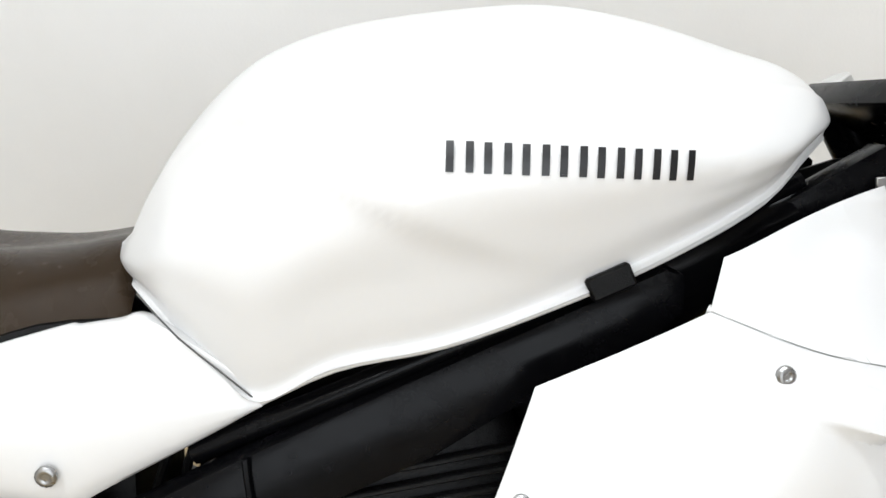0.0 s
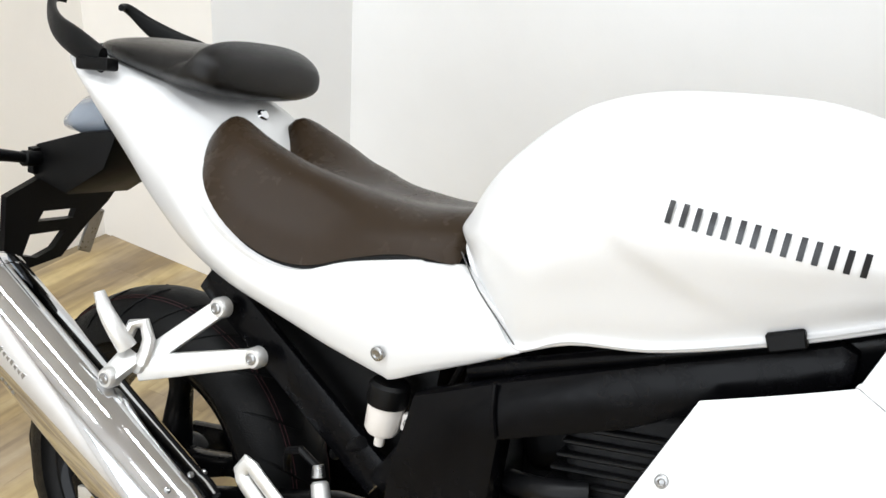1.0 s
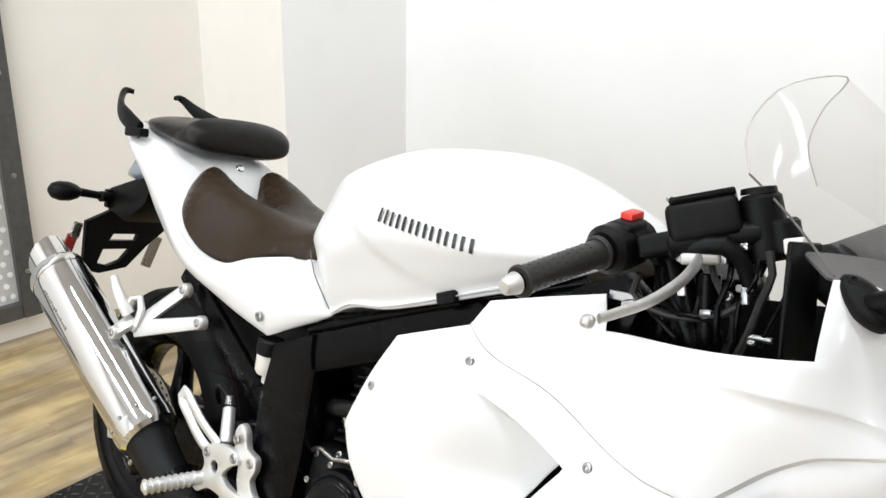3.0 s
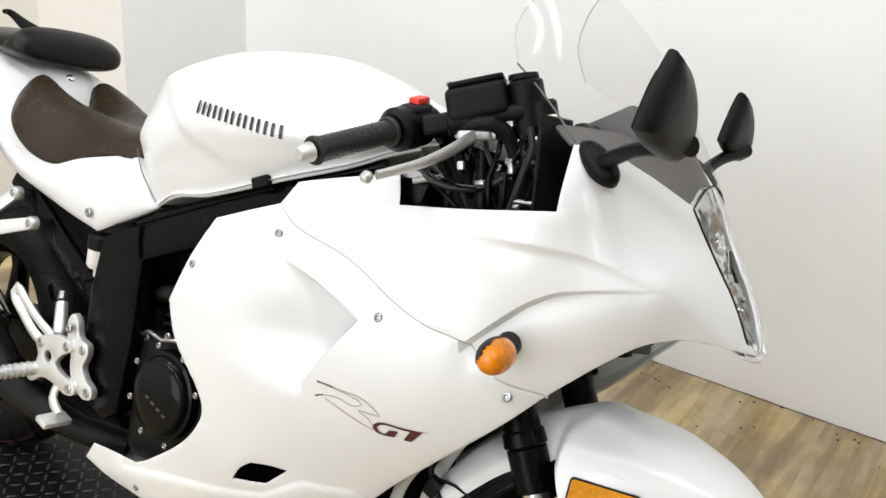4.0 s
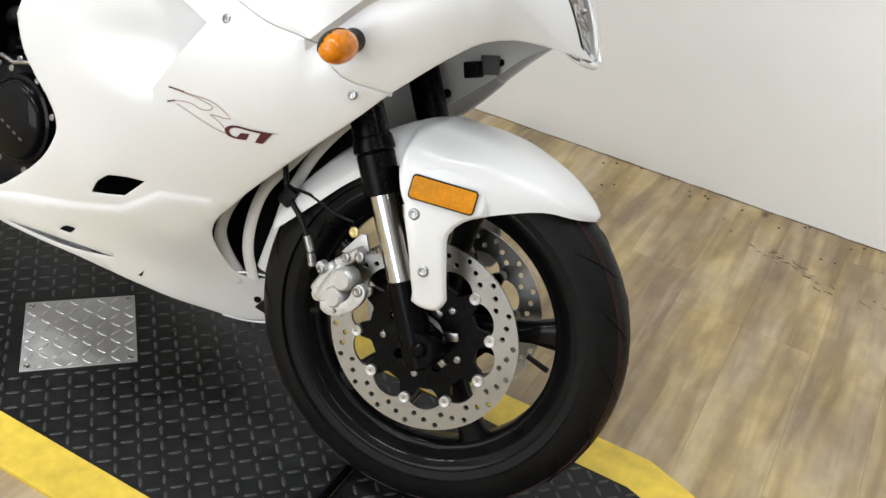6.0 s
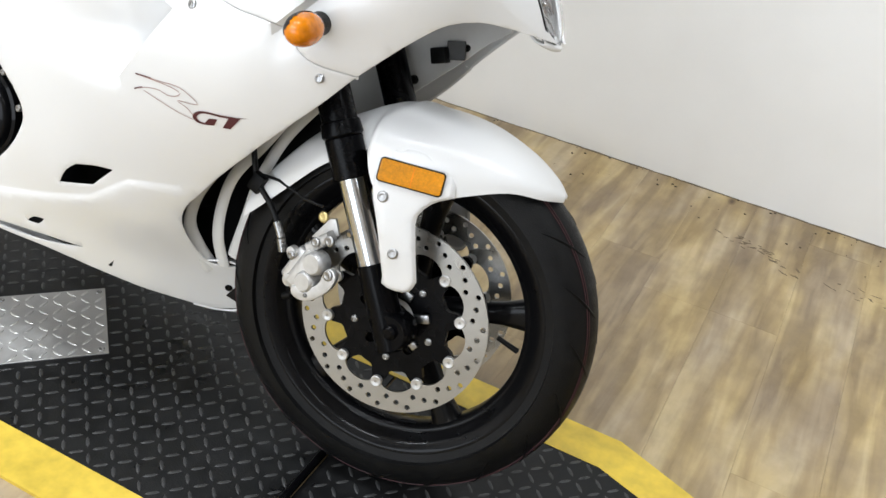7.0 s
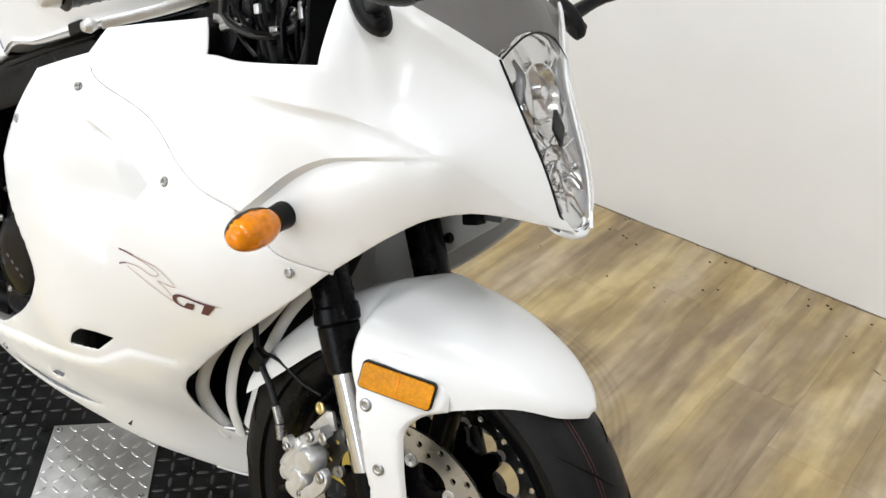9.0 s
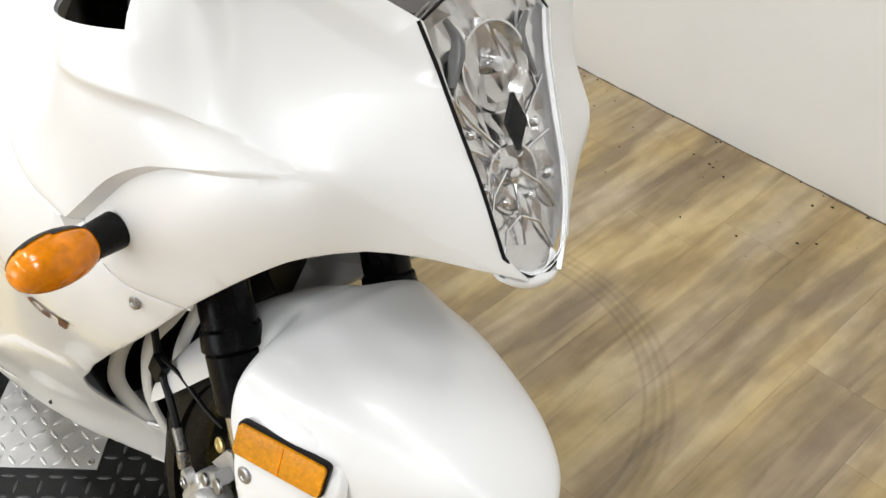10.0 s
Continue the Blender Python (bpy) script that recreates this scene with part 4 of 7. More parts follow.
for r in blend_rows(TAIL, 4):
    x, zb, yb, zm, ym, zu, yu, zc = r
    prof = [(0.0, zb + 0.02), (yb * 0.8, zb + 0.004), (yb, zb), (ym, zm), (yu + (ym - yu) * 0.4, zm + (zu - zm) * 0.7), (yu, zu), (yu * 0.55, zu + (zc - zu) * 0.7), (0.0, zc)]
    fine = []
    for i in range(len(prof) - 1):
        p0, p1, p2, p3 = (Vector(prof[max(i - 1, 0)]), Vector(prof[i]), Vector(prof[i + 1]), Vector(prof[min(i + 2, len(prof) - 1)]))
        for k in range(4):
            t = k / 4
            m1, m2 = (p2 - p0) * 0.5, (p3 - p1) * 0.5
            fine.append(p1 * (2 * t**3 - 3 * t**2 + 1) + m1 * (t**3 - 2 * t**2 + t) + p2 * (-2 * t**3 + 3 * t**2) + m2 * (t**3 - t**2))
    fine.append(Vector((0.0, zc)))
    rings.append([Vector((x, -p.x, p.y)) for p in fine] + [Vector((x, p.x, p.y)) for p in fine[-2:0:-1]])
loft(bm, rings)
part("tail_cowl", bm, WHITE, bike, "glossy white tail cowl rising to the rear", angle=50)


# --- seats


SEAT_H = [(-.985, 0, .797), (-1.05, 0, .785), (-1.12, 0, .778), (-1.20, 0, .778), (-1.26, 0, .778), (-1.30, 0, .780), (-.985, .07, .793), (-1.05, .07, .784), (-1.12, .08, .779),
          (-1.20, .09, .786), (-1.27, .09, .806), (-1.32, .08, .823), (-1.36, .07, .831), (-1.335, .035, .804), (-.985, .10, .768), (-1.05, .115, .760), (-1.11, .125, .743),
          (-1.16, .130, .731), (-1.21, .140, .731), (-1.26, .148, .745), (-1.31, .142, .770), (-1.345, .12, .792), (-1.37, .095, .810), (-.985, .112, .753), (-1.05, .126, .750),
          (-1.107, .137, .730), (-1.16, .146, .706), (-1.21, .156, .705), (-1.26, .165, .722), (-1.31, .158, .745), (-1.35, .135, .770), (-1.378, .10, .792), (-1.385, .075, .800)]
seat_sheet = Sheet([(a, b, c) for a, b, c in SEAT_H] + [(a, -b, c) for a, b, c in SEAT_H if b > 0.02], None, 1e-4)
SEAT_RIM = [(-.985, .112, "s"), (-1.05, .126), (-1.107, .137), (-1.16, .146), (-1.21, .157), (-1.26, .166), (-1.31, .159), (-1.35, .136), (-1.378, .10), (-1.387, .075), (-1.376, .055), (-1.345, .035), (-1.315, .014), (-1.305, 0.0)]
rim = SEAT_RIM + [(p[0], -p[1]) for p in SEAT_RIM[-2:0:-1]] + [(-.985, -.112, "s")]
bm = bmesh.new()
panel(bm, rim, lambda x, y: -seat_sheet(x, y), thick=0.012, roll=0.020, grid=0.010)
for v in bm.verts:
    v.co = Vector((v.co.x, v.co.z, -v.co.y))
part("rider_seat", bm, VINYL, bike, "dark vinyl rider seat with side lobes", angle=70)
for sgn in (-1, 1):
    edge = [(p[0], sgn * (p[1] - 0.002), float(seat_sheet(np.array([p[0]]), np.array([p[1]]))[0]) - 0.017) for p in SEAT_RIM[:10]]
    part("seat_edge", tube(bmesh.new(), edge, 0.0042, 8), BLACK, bike, "black edge of the seat base")
pillion = new("pillion_seat")
pillion.parent = bike
tagged(pillion, "dark vinyl pillion seat with a raised front cushion")
PILLION = [(-1.640, .864, .878, .03, 2.4, .871), (-1.612, .858, .889, .07, 2.4, .873), (-1.54, .850, .902, .098, 2.6, .874), (-1.45, .846, .907, .112, 2.6, .874), (-1.41, .850, .906, .105, 2.6, .875), (-1.39, .858, .898, .08, 2.5, .88)]
bm = bmesh.new()
sections(bm, [tuple(r) for r in blend_rows(PILLION, 4)], 48)
part("rear_pad", bm, VINYL_DARK, pillion, angle=60)
PAD = [(-1.472, .862, .880, .100, 3.0, .872), (-1.466, .852, .893, .110, 2.8, .874), (-1.45, .846, .906, .118, 2.6, .874), (-1.42, .845, .921, .127, 2.6, .875), (-1.395, .846, .924, .128, 2.7, .88),
       (-1.382, .847, .920, .125, 2.8, .88), (-1.371, .850, .912, .118, 2.8, .879), (-1.364, .855, .903, .108, 2.7, .878), (-1.361, .862, .894, .092, 2.5, .877)]
bm = bmesh.new()
sections(bm, [tuple(r) for r in blend_rows(PAD, 4)], 48)
for v in bm.verts:
    back = float(clear_step(np.array(-1.385 - v.co.x), 0.08))
    v.co.x += back * (v.co.z - 0.862) * 1.5
part("front_pad", bm, VINYL_DARK, pillion, "raised front cushion", angle=60)

# --- wheels
STEER = 6.7
AXLE = Vector((0.0, -0.014, 0.300))
FW = Matrix.Translation(AXLE) @ Matrix.Rotation(radians(STEER), 4, "Z")
RW = Matrix.Translation((-1.44, 0.005, 0.275))


def tyre_profile(outer, rim_r, half, bead):
    pts = []
    for i in range(13):
        t = -math.pi / 2 + math.pi * i / 12
        pts.append((outer - half * 0.95 + half * 0.95 * math.cos(t), half * math.sin(t)))
    inner = [(rim_r + 0.012, half * 0.86), (rim_r, bead), (rim_r + 0.004, 0.0), (rim_r, -bead), (rim_r + 0.012, -half * 0.86)]
    return pts + inner


def put(bm, m):
    bmesh.ops.transform(bm, matrix=m, verts=bm.verts)
    return bm


def wheel(name, m, outer, rim_r, half, bead, spokes, start, label, groove_pairs):
    hub = new(name)
    hub.parent = bike
    hub.matrix_local = m
    tagged(hub, label)
    bm = lathe(bmesh.new(), tyre_profile(outer, rim_r, half, bead), (0, 0, 0), (0, 1, 0), 96)
    part("tyre", bm, RUBBER, hub, "black road tyre with tread grooves", angle=60)
    b = bead
    prof = [(rim_r - 0.006, -b), (rim_r + 0.006, -b), (rim_r + 0.006, -b + 0.006), (rim_r - 0.010, -b + 0.012), (rim_r - 0.024, -b * 0.55), (rim_r - 0.026, 0),
            (rim_r - 0.024, b * 0.55), (rim_r - 0.010, b - 0.012), (rim_r + 0.006, b - 0.006), (rim_r + 0.006, b), (rim_r - 0.006, b), (rim_r - 0.016, b - 0.010),
            (rim_r - 0.036, b * 0.5), (rim_r - 0.038, 0), (rim_r - 0.037, -b * 0.42), (rim_r - 0.031, -b + 0.024), (rim_r - 0.0265, -b + 0.023), (rim_r - 0.025, -b + 0.017), (rim_r - 0.0205, -b + 0.016), (rim_r - 0.019, -b + 0.010), (rim_r - 0.013, -b + 0.008)]
    bm = lathe(bmesh.new(), prof, (0, 0, 0), (0, 1, 0), 96)
    part("rim", bm, GLOSS, hub, "gloss black cast rim", angle=100)
    for sgn, turn in ((-1, 30.5), (-1, 34.5), (1, 30.5), (1, 34.5)):
        t = radians(turn) * sgn
        rr = outer - half * 0.95 + half * 0.95 * math.cos(t)
        bm = lathe(bmesh.new(), [(rr + 0.0004, half * math.sin(t) - 0.0009), (rr + 0.0007, half * math.sin(t)), (rr + 0.0002, half * math.sin(t) + 0.0009), (rr - 0.001, half * math.sin(t))], (0, 0, 0), (0, 1, 0), 120)
        part("colour_line", bm, TYRE_LINE, hub, "faint reddish moulding line")
    bm = lathe(bmesh.new(), [(0.012, -0.05), (0.034, -0.05), (0.04, -0.03), (0.036, 0), (0.04, 0.03), (0.034, 0.05), (0.012, 0.05)], (0, 0, 0), (0, 1, 0), 32)
    part("hub", bm, FRAME, hub)
    for i in range(spokes):
        t = start + 2 * math.pi * i / spokes
        bm = bmesh.new()
        rows = []
        for r, w, h in ((0.03, 0.024, 0.024), (0.07, 0.019, 0.020), (0.12, 0.0155, 0.0165), (max(0.125, rim_r - 0.075), 0.017, 0.016), (rim_r - 0.03, 0.026, 0.020)):
            rows.append([Vector((r, h * math.copysign(abs(math.sin(a)) ** 0.6, math.sin(a)), w * math.copysign(abs(math.cos(a)) ** 0.6, math.cos(a)))) for a in (2 * math.pi * k / 14 for k in range(14))])
        loft(bm, rows)
        put(bm, Matrix.Rotation(-t, 4, "Y"))
        part("spoke", bm, GLOSS, hub, angle=60)
    bm = bmesh.new()
    for k in range(groove_pairs):
        for sgn in (-1, 1):
            a0 = 2 * math.pi * (k + (0.5 if sgn > 0 else 0)) / groove_pairs
            pts = []
            for j in range(7):
                u = j / 6
                t = math.radians(12 + 55 * u) * sgn
                rr = outer - half * 0.95 + half * 0.95 * math.cos(t) + 0.0004
                ang = a0 + 0.22 * u**1.4 + 0.02 * math.sin(3 * u)
                pts.append((rr * math.cos(ang), half * math.sin(t), rr * math.sin(ang)))
            tube(bm, pts, [0.0006, 0.0022, 0.0022, 0.0008], 6, 0.02, 0.6)
    tagged(part("tread_groove", bm, BLACK, hub), kind="stuff")
    return hub


front = wheel("front_wheel", FW, 0.298, 0.230, 0.057, 0.046, 5, radians(17), "front wheel with black cast spokes and twin drilled discs", 20)
rear = wheel("rear_wheel", RW, 0.274, 0.188, 0.075, 0.060, 5, radians(20), "rear wheel with a wide tyre and black cast spokes", 22)


def brake_disc(hub, y, outer, inner, carriers, hole_rows):
    """A drilled floating disc with a scalloped inner edge, on a black carrier with buttons."""
    def scallop(ang):
        u = abs(((ang * carriers / (2 * math.pi)) % 1.0) - 0.5) * 2
        return inner - 0.006 + 0.40 * (outer - inner) * math.sqrt(max(0.0, 1 - (1 - min(1.0, max(0.0, (u - 0.14) / 0.86))) ** 2))

    n = 120
    outline = [(outer * math.cos(2 * math.pi * i / n), outer * math.sin(2 * math.pi * i / n)) for i in range(n)]
    verts = [Vector(p) for p in outline]
    edges = [(i, (i + 1) % n) for i in range(n)]
    k = len(verts)
    m = 240
    for i in range(m):
        a = 2 * math.pi * i / m
        r = scallop(a)
        verts.append(Vector((r * math.cos(a), r * math.sin(a))))
    edges += [(k + i, k + (i + 1) % m) for i in range(m)]
    centres = []
    for j in range(hole_rows):
        for q, rr in enumerate(np.linspace(inner + 0.46 * (outer - inner), outer - 0.008, 3)):
            a = 2 * math.pi * (j + q * 0.36) / hole_rows
            c = Vector((rr * math.cos(a), rr * math.sin(a)))
            centres.append(c)
            k = len(verts)
            verts += [c + Vector((0.0044 * math.cos(b), 0.0044 * math.sin(b))) for b in (2 * math.pi * s / 8 for s in range(8))]
            edges += [(k + s, k + (s + 1) % 8) for s in range(8)]
    vo, _, fo = cdt(verts, edges)
    hole_c = np.array([(v.x, v.y) for v in centres])
    good = []
    for f in fo:
        c = sum((vo[i] for i in f), Vector((0, 0))) / len(f)
        if c.length > scallop(math.atan2(c.y, c.x)) and np.min(np.hypot(hole_c[:, 0] - c.x, hole_c[:, 1] - c.y)) > 0.0040:
            good.append(f)
    fo = good
    bm = bmesh.new()
    a = [bm.verts.new((v.x, y - 0.0022, v.y)) for v in vo]
    faces = [bm.faces.new([a[i] for i in f]) for f in fo]
    made = bmesh.ops.extrude_face_region(bm, geom=faces)
    bmesh.ops.translate(bm, vec=(0, 0.0045, 0), verts=[v for v in made["geom"] if isinstance(v, bmesh.types.BMVert)])
    part("brake_disc", bm, STEEL, hub, "drilled steel brake disc", angle=30)
    star = []
    for i in range(carriers * 12):
        ang = 2 * math.pi * i / (carriers * 12)
        u = abs(((ang * carriers / (2 * math.pi)) % 1.0) - 0.5) * 2
        rr = 0.086 + (inner + 0.002 - 0.086) * (1 - clear_step(np.array(u - 0.2), 0.4)) if inner > 0.1 else inner - 0.012 * clear_step(np.array(u - 0.16), 0.3)
        star.append((float(rr) * math.cos(ang), float(rr) * math.sin(ang)))
    bm = plate(bmesh.new(), star, y - math.copysign(0.012, y), y - math.copysign(0.003, y), 0.0, None, [(0.0, 0.0, 0.03)] + [(0.052 * math.cos(2 * math.pi * (k + 0.3) / 5), 0.052 * math.sin(2 * math.pi * (k + 0.3) / 5), 0.009) for k in range(5)])
    part("disc_carrier", bm, FRAME, hub)
    sg = math.copysign(1, y)
    for i in range(carriers):
        a = 2 * math.pi * (i + 0.5) / carriers
        d = Vector(((inner + 0.001) * math.cos(a), y, (inner + 0.001) * math.sin(a)))
        bm = lathe(bmesh.new(), [(0.0025, 0.0035), (0.0075, 0.0045), (0.009, 0.0035), (0.009, -0.003), (0.0025, -0.003)], d, (0, sg, 0), 14)
        part("disc_button", bm, CAST, hub)


brake_disc(front, -0.066, 0.150, 0.106, 10, 18)
brake_disc(front, 0.066, 0.150, 0.106, 10, 18)
for k in range(5):
    a = 2 * math.pi * (k + 0.8) / 5
    bolt(front, (0.064 * math.cos(a), -0.0648, 0.064 * math.sin(a)), (0, -1, 0), 0.0058, name="carrier_bolt")
for ang, rad, y, size in ((20, 0.046, -0.064, (0.026, 0.010, 0.014)), (75, 0.044, -0.062, (0.014, 0.010, 0.020)), (-35, 0.048, -0.063, (0.018, 0.012, 0.012))):
    a = radians(ang)
    part("hub_clip", box(bmesh.new(), (rad * math.cos(a), y, rad * math.sin(a)), size, Matrix.Rotation(-a, 4, "Y"), 0.003, 2), BOLT, front, "dull zinc hub fitting")
part("speed_sensor_ring", lathe(bmesh.new(), [(0.026, -0.004), (0.033, -0.003), (0.034, 0.002), (0.026, 0.003)], (0, -0.060, 0), (0, 1, 0), 36), CAST, front, "dull metal sensor ring")
brake_disc(rear, -0.082, 0.108, 0.076, 6, 20)


def turned(bm):
    """Brings a front-end piece from the straight-ahead frame into the steered one."""
    return put(bm, FW @ Matrix.Translation(-Vector((0, 0, 0.300))))


def bar(bm, p0, p1, w0, h0, w1=None, h1=None, power=0.5, seg=12):
    """A cast bar of rounded-box section between two points."""
    p0, p1 = Vector(p0), Vector(p1)
    w1, h1 = w1 or w0, h1 or h0
    a = (p1 - p0).normalized()
    u = side_axis(a)
    if abs(a.y) < 0.8:
        u = Vector((0, 1, 0))
    u = (u - u.dot(a) * a).normalized()
    v = a.cross(u)
    rows = []
    for p, w, h in ((p0, w0, h0), ((p0 + p1) / 2, (w0 + w1) / 2, (h0 + h1) / 2), (p1, w1, h1)):
        rows.append([p + u * (w / 2 * math.copysign(abs(math.cos(t)) ** power, math.cos(t))) + v * (h / 2 * math.copysign(abs(math.sin(t)) ** power, math.sin(t))) for t in (2 * math.pi * k / seg for k in range(seg))])
    return loft(bm, rows)


# --- front fork, upside down: black outer tubes above bright sliders
RAKE = 0.58
fork_x = lambda z: -0.069 - RAKE * (z - 0.444)  # noqa: E731
for sgn, yy in ((-1, -0.108), (1, 0.088)):
    at = lambda z: Vector((fork_x(z), yy, z))  # noqa: E731
    fork = new("fork_leg")
    fork.parent = bike
    tagged(fork, "upside-down fork leg, black outer tube and bright slider")
    a = (at(1.0) - at(0.3)).normalized()
    bm = bmesh.new()
    rod(bm, at(0.556), at(0.93), 0.0265, seg=28)
    part("outer_tube", bm, FRAME, fork)
    bm = bmesh.new()
    rod(bm, at(0.492), at(0.545), 0.0285, seg=28, edge=0.002)
    rod(bm, at(0.545), at(0.566), 0.031, 0.0295, seg=28, edge=0.003)
    part("lower_collar", bm, FRAME, fork, "black lower collar with a seal lip")
    bm = bmesh.new()
    rod(bm, at(0.36), at(0.50), 0.0225, seg=28)
    part("slider", bm, FORK, fork, "hard-chromed fork slider")
    bm = bmesh.new()
    rod(bm, at(0.268), at(0.383), 0.0255, 0.0245, seg=24, edge=0.003)
    lathe(bm, [(0.010, 0.022), (0.026, 0.022), (0.03, 0.016), (0.03, -0.016), (0.026, -0.022), (0.010, -0.022)], at(0.298) + Vector((0.012, 0, 0)), (0, 1, 0), 24)
    part("axle_clamp", bm, FRAME, fork, "black cast fork foot")
    part("fork_cap", rod(bmesh.new(), at(0.93), at(0.945), 0.022, seg=20, edge=0.002), ALU, fork)
    if sgn < 0:
        bolt(fork, at(0.553) + Vector((0.012, -0.027, 0)), (0.3, -1, 0), 0.0045, FRAME)
bm = lathe(bmesh.new(), [(0.0, 0.004), (0.007, 0.004), (0.011, 0.0), (0.012, -0.02), (0.0, -0.02)], (0.030, -0.135, 0.302), (-0.117, -0.993, 0), 16)
part("axle_bolt", bm, FRAME, bike)
bm = box(bmesh.new(), (-0.205, -0.01, 0.675), (0.07, 0.235, 0.03), Matrix.Rotation(radians(30), 4, "Y"), 0.006)
part("lower_triple_clamp", bm, FRAME, bike)
bm = box(bmesh.new(), (-0.345, -0.01, 0.915), (0.075, 0.235, 0.026), Matrix.Rotation(radians(30), 4, "Y"), 0.006)
part("upper_triple_clamp", bm, FRAME, bike)

# --- front fender with its fork leg covers, in the steered frame
FENDER = [(0.186, .549, .541, .012), (0.163, .566, .543, .046), (0.118, .589, .544, .076), (0.058, .608, .523, .104), (0.01, .613, .500, .126), (-0.035, .612, .492, .138),
          (-0.062, .612, .516, .136), (-0.079, .606, .548, .126), (-0.092, .603, .545, .084), (-0.102, .598, .535, .075), (-0.12, .588, .525, .074), (-0.165, .557, .490, .074), (-0.21, .515, .440, .074), (-0.25, .462, .395, .074), (-0.272, .425, .372, .072)]
bm = bmesh.new()
rings = []
for x, zt, zl, hw in blend_rows(FENDER, 5):
    outer = []
    for k in range(25):
        t = math.pi * k / 24
        c, s = math.cos(t), math.sin(t)
        outer.append(Vector((x, hw * math.copysign(abs(c) ** 0.75, c), zl + (zt - zl) * abs(s) ** 0.8)))
    inner = [Vector((p.x, p.y * (1 - 0.004 / max(hw, 0.01)), max(zl + 0.001, p.z - 0.004))) for p in outer[::-1]]
    rings.append(outer + inner)
loft(bm, rings)
turned(bm)
part("front_fender", bm, WHITE, bike, "glossy white front fender", angle=55)
LEG = [(-.060, .545, "s"), (-.053, .50), (-.032, .45), (-.013, .386, "s"), (-.012, .373), (.01, .368), (.030, .374), (.037, .392, "s"), (.022, .45), (.015, .485), (.028, .506), (.055, .522, "s"), (.045, .545), (0.0, .555)]
LEG_TALL = [(-.068, .556, "s"), (-.062, .53)] + LEG[1:11] + [(.055, .522, "s"), (.045, .55), (0.0, .570), (-.04, .566)]
for sgn in (1, -1):
    bm = bmesh.new()
    panel(bm, LEG_TALL if sgn > 0 else LEG, Sheet([(-.074, .566, -.118), (-.04, .578, -.119), (0.0, .578, -.111), (.045, .555, -.104), (-.066, .53, -.136), (0, .555, -.1235), (.085, .548, -.100), (.05, .552, -.110), (-.036, .5, -.1445), (0, .5, -.136), (.03, .512, -.125), (-.03, .42, -.145), (.02, .42, -.136), (-.01, .375, -.134), (.03, .38, -.131)], None, 1e-4), thick=0.004, roll=0.007, grid=0.012, mirror=sgn < 0)
    turned(bm)
    part("fork_cover", bm, WHITE, bike, "white fender arm bolted over the fork foot", angle=55)
for px, pz, py in ((-.036, .500, -.1445), (-.003, .426, -.141)):
    q = FW @ Vector((px, py, pz - 0.300))
    bolt(bike, q, (0.1, -1, 0.05), 0.0085)
# side reflector in a thin black frame
reflector = new("side_reflector")
reflector.parent = bike
RC = Vector((0.0087, -0.1462, 0.5365))
RT = Matrix.Translation(RC) @ Matrix(((0.93, -0.362, -0.07, 0), (0.367, 0.911, 0.19, 0), (-0.011, -0.202, 0.98, 0), (0, 0, 0, 1)))
reflector.matrix_local = RT
tagged(reflector, "oblong amber side reflector in a black frame")


def round_rect(w, h, r):
    out = []
    for cx, cz, a0 in ((w / 2 - r, h / 2 - r, 0), (-w / 2 + r, h / 2 - r, 90), (-w / 2 + r, -h / 2 + r, 180), (w / 2 - r, -h / 2 + r, 270)):
        out += [(cx + r * math.cos(radians(a0 + k * 18)), cz + r * math.sin(radians(a0 + k * 18))) for k in range(6)]
    return out


part("reflector_frame", plate(bmesh.new(), round_rect(0.093, 0.0345, 0.006), -0.001, 0.006, 0.001), BLACK, reflector)
part("reflector_lens", plate(bmesh.new(), round_rect(0.089, 0.0305, 0.0045), -0.0045, 0.002, 0.0012), AMBER_R, reflector)
part("lens_rib", box(bmesh.new(), (0.002, -0.0048, 0), (0.0016, 0.0008, 0.028)), AMBER, reflector)

# --- brake caliper
caliper = new("brake_caliper")
caliper.parent = bike
caliper.matrix_local = Matrix.Translation((-.122, -.122, .345)) @ Matrix.Scale(0.9, 4) @ Matrix.Translation((.122, .122, -.345))
tagged(caliper, "bare aluminium two-piston front brake caliper")
bm = bmesh.new()
box(bm, (-0.132, -0.118, 0.333), (0.040, 0.034, 0.084), Matrix.Rotation(radians(24), 4, "Y"), 0.011, 3)
box(bm, (-0.150, -0.104, 0.335), (0.034, 0.05, 0.070), Matrix.Rotation(radians(24), 4, "Y"), 0.010, 3)
bar(bm, (-0.135, -0.118, 0.372), (-0.100, -0.122, 0.408), 0.026, 0.022, 0.022, 0.018, 0.6)
lathe(bm, [(0.0, 0.012), (0.009, 0.011), (0.0105, 0.0), (0.0, -0.002)], (-0.160, -0.124, 0.358), (-0.117, -0.993, 0), 16)
lathe(bm, [(0.0, 0.012), (0.011, 0.011), (0.0125, 0.0), (0.0, -0.002)], (-0.156, -0.122, 0.308), (-0.117, -0.993, 0), 16)
part("caliper_body", bm, CAST, caliper, angle=50)
for px, pz, pr in ((-.113, .356, .019), (-.122, .320, .0175)):
    bm = lathe(bmesh.new(), [(0.0, 0.006), (pr - 0.003, 0.006), (pr, 0.003), (pr + 0.0015, -0.004), (pr + 0.002, -0.022), (0.0, -0.022)], (px, -0.139, pz), (-0.117, -0.993, 0), 26)
    part("piston_boss", bm, CAST, caliper, "flat round piston boss")
bm = bmesh.new()
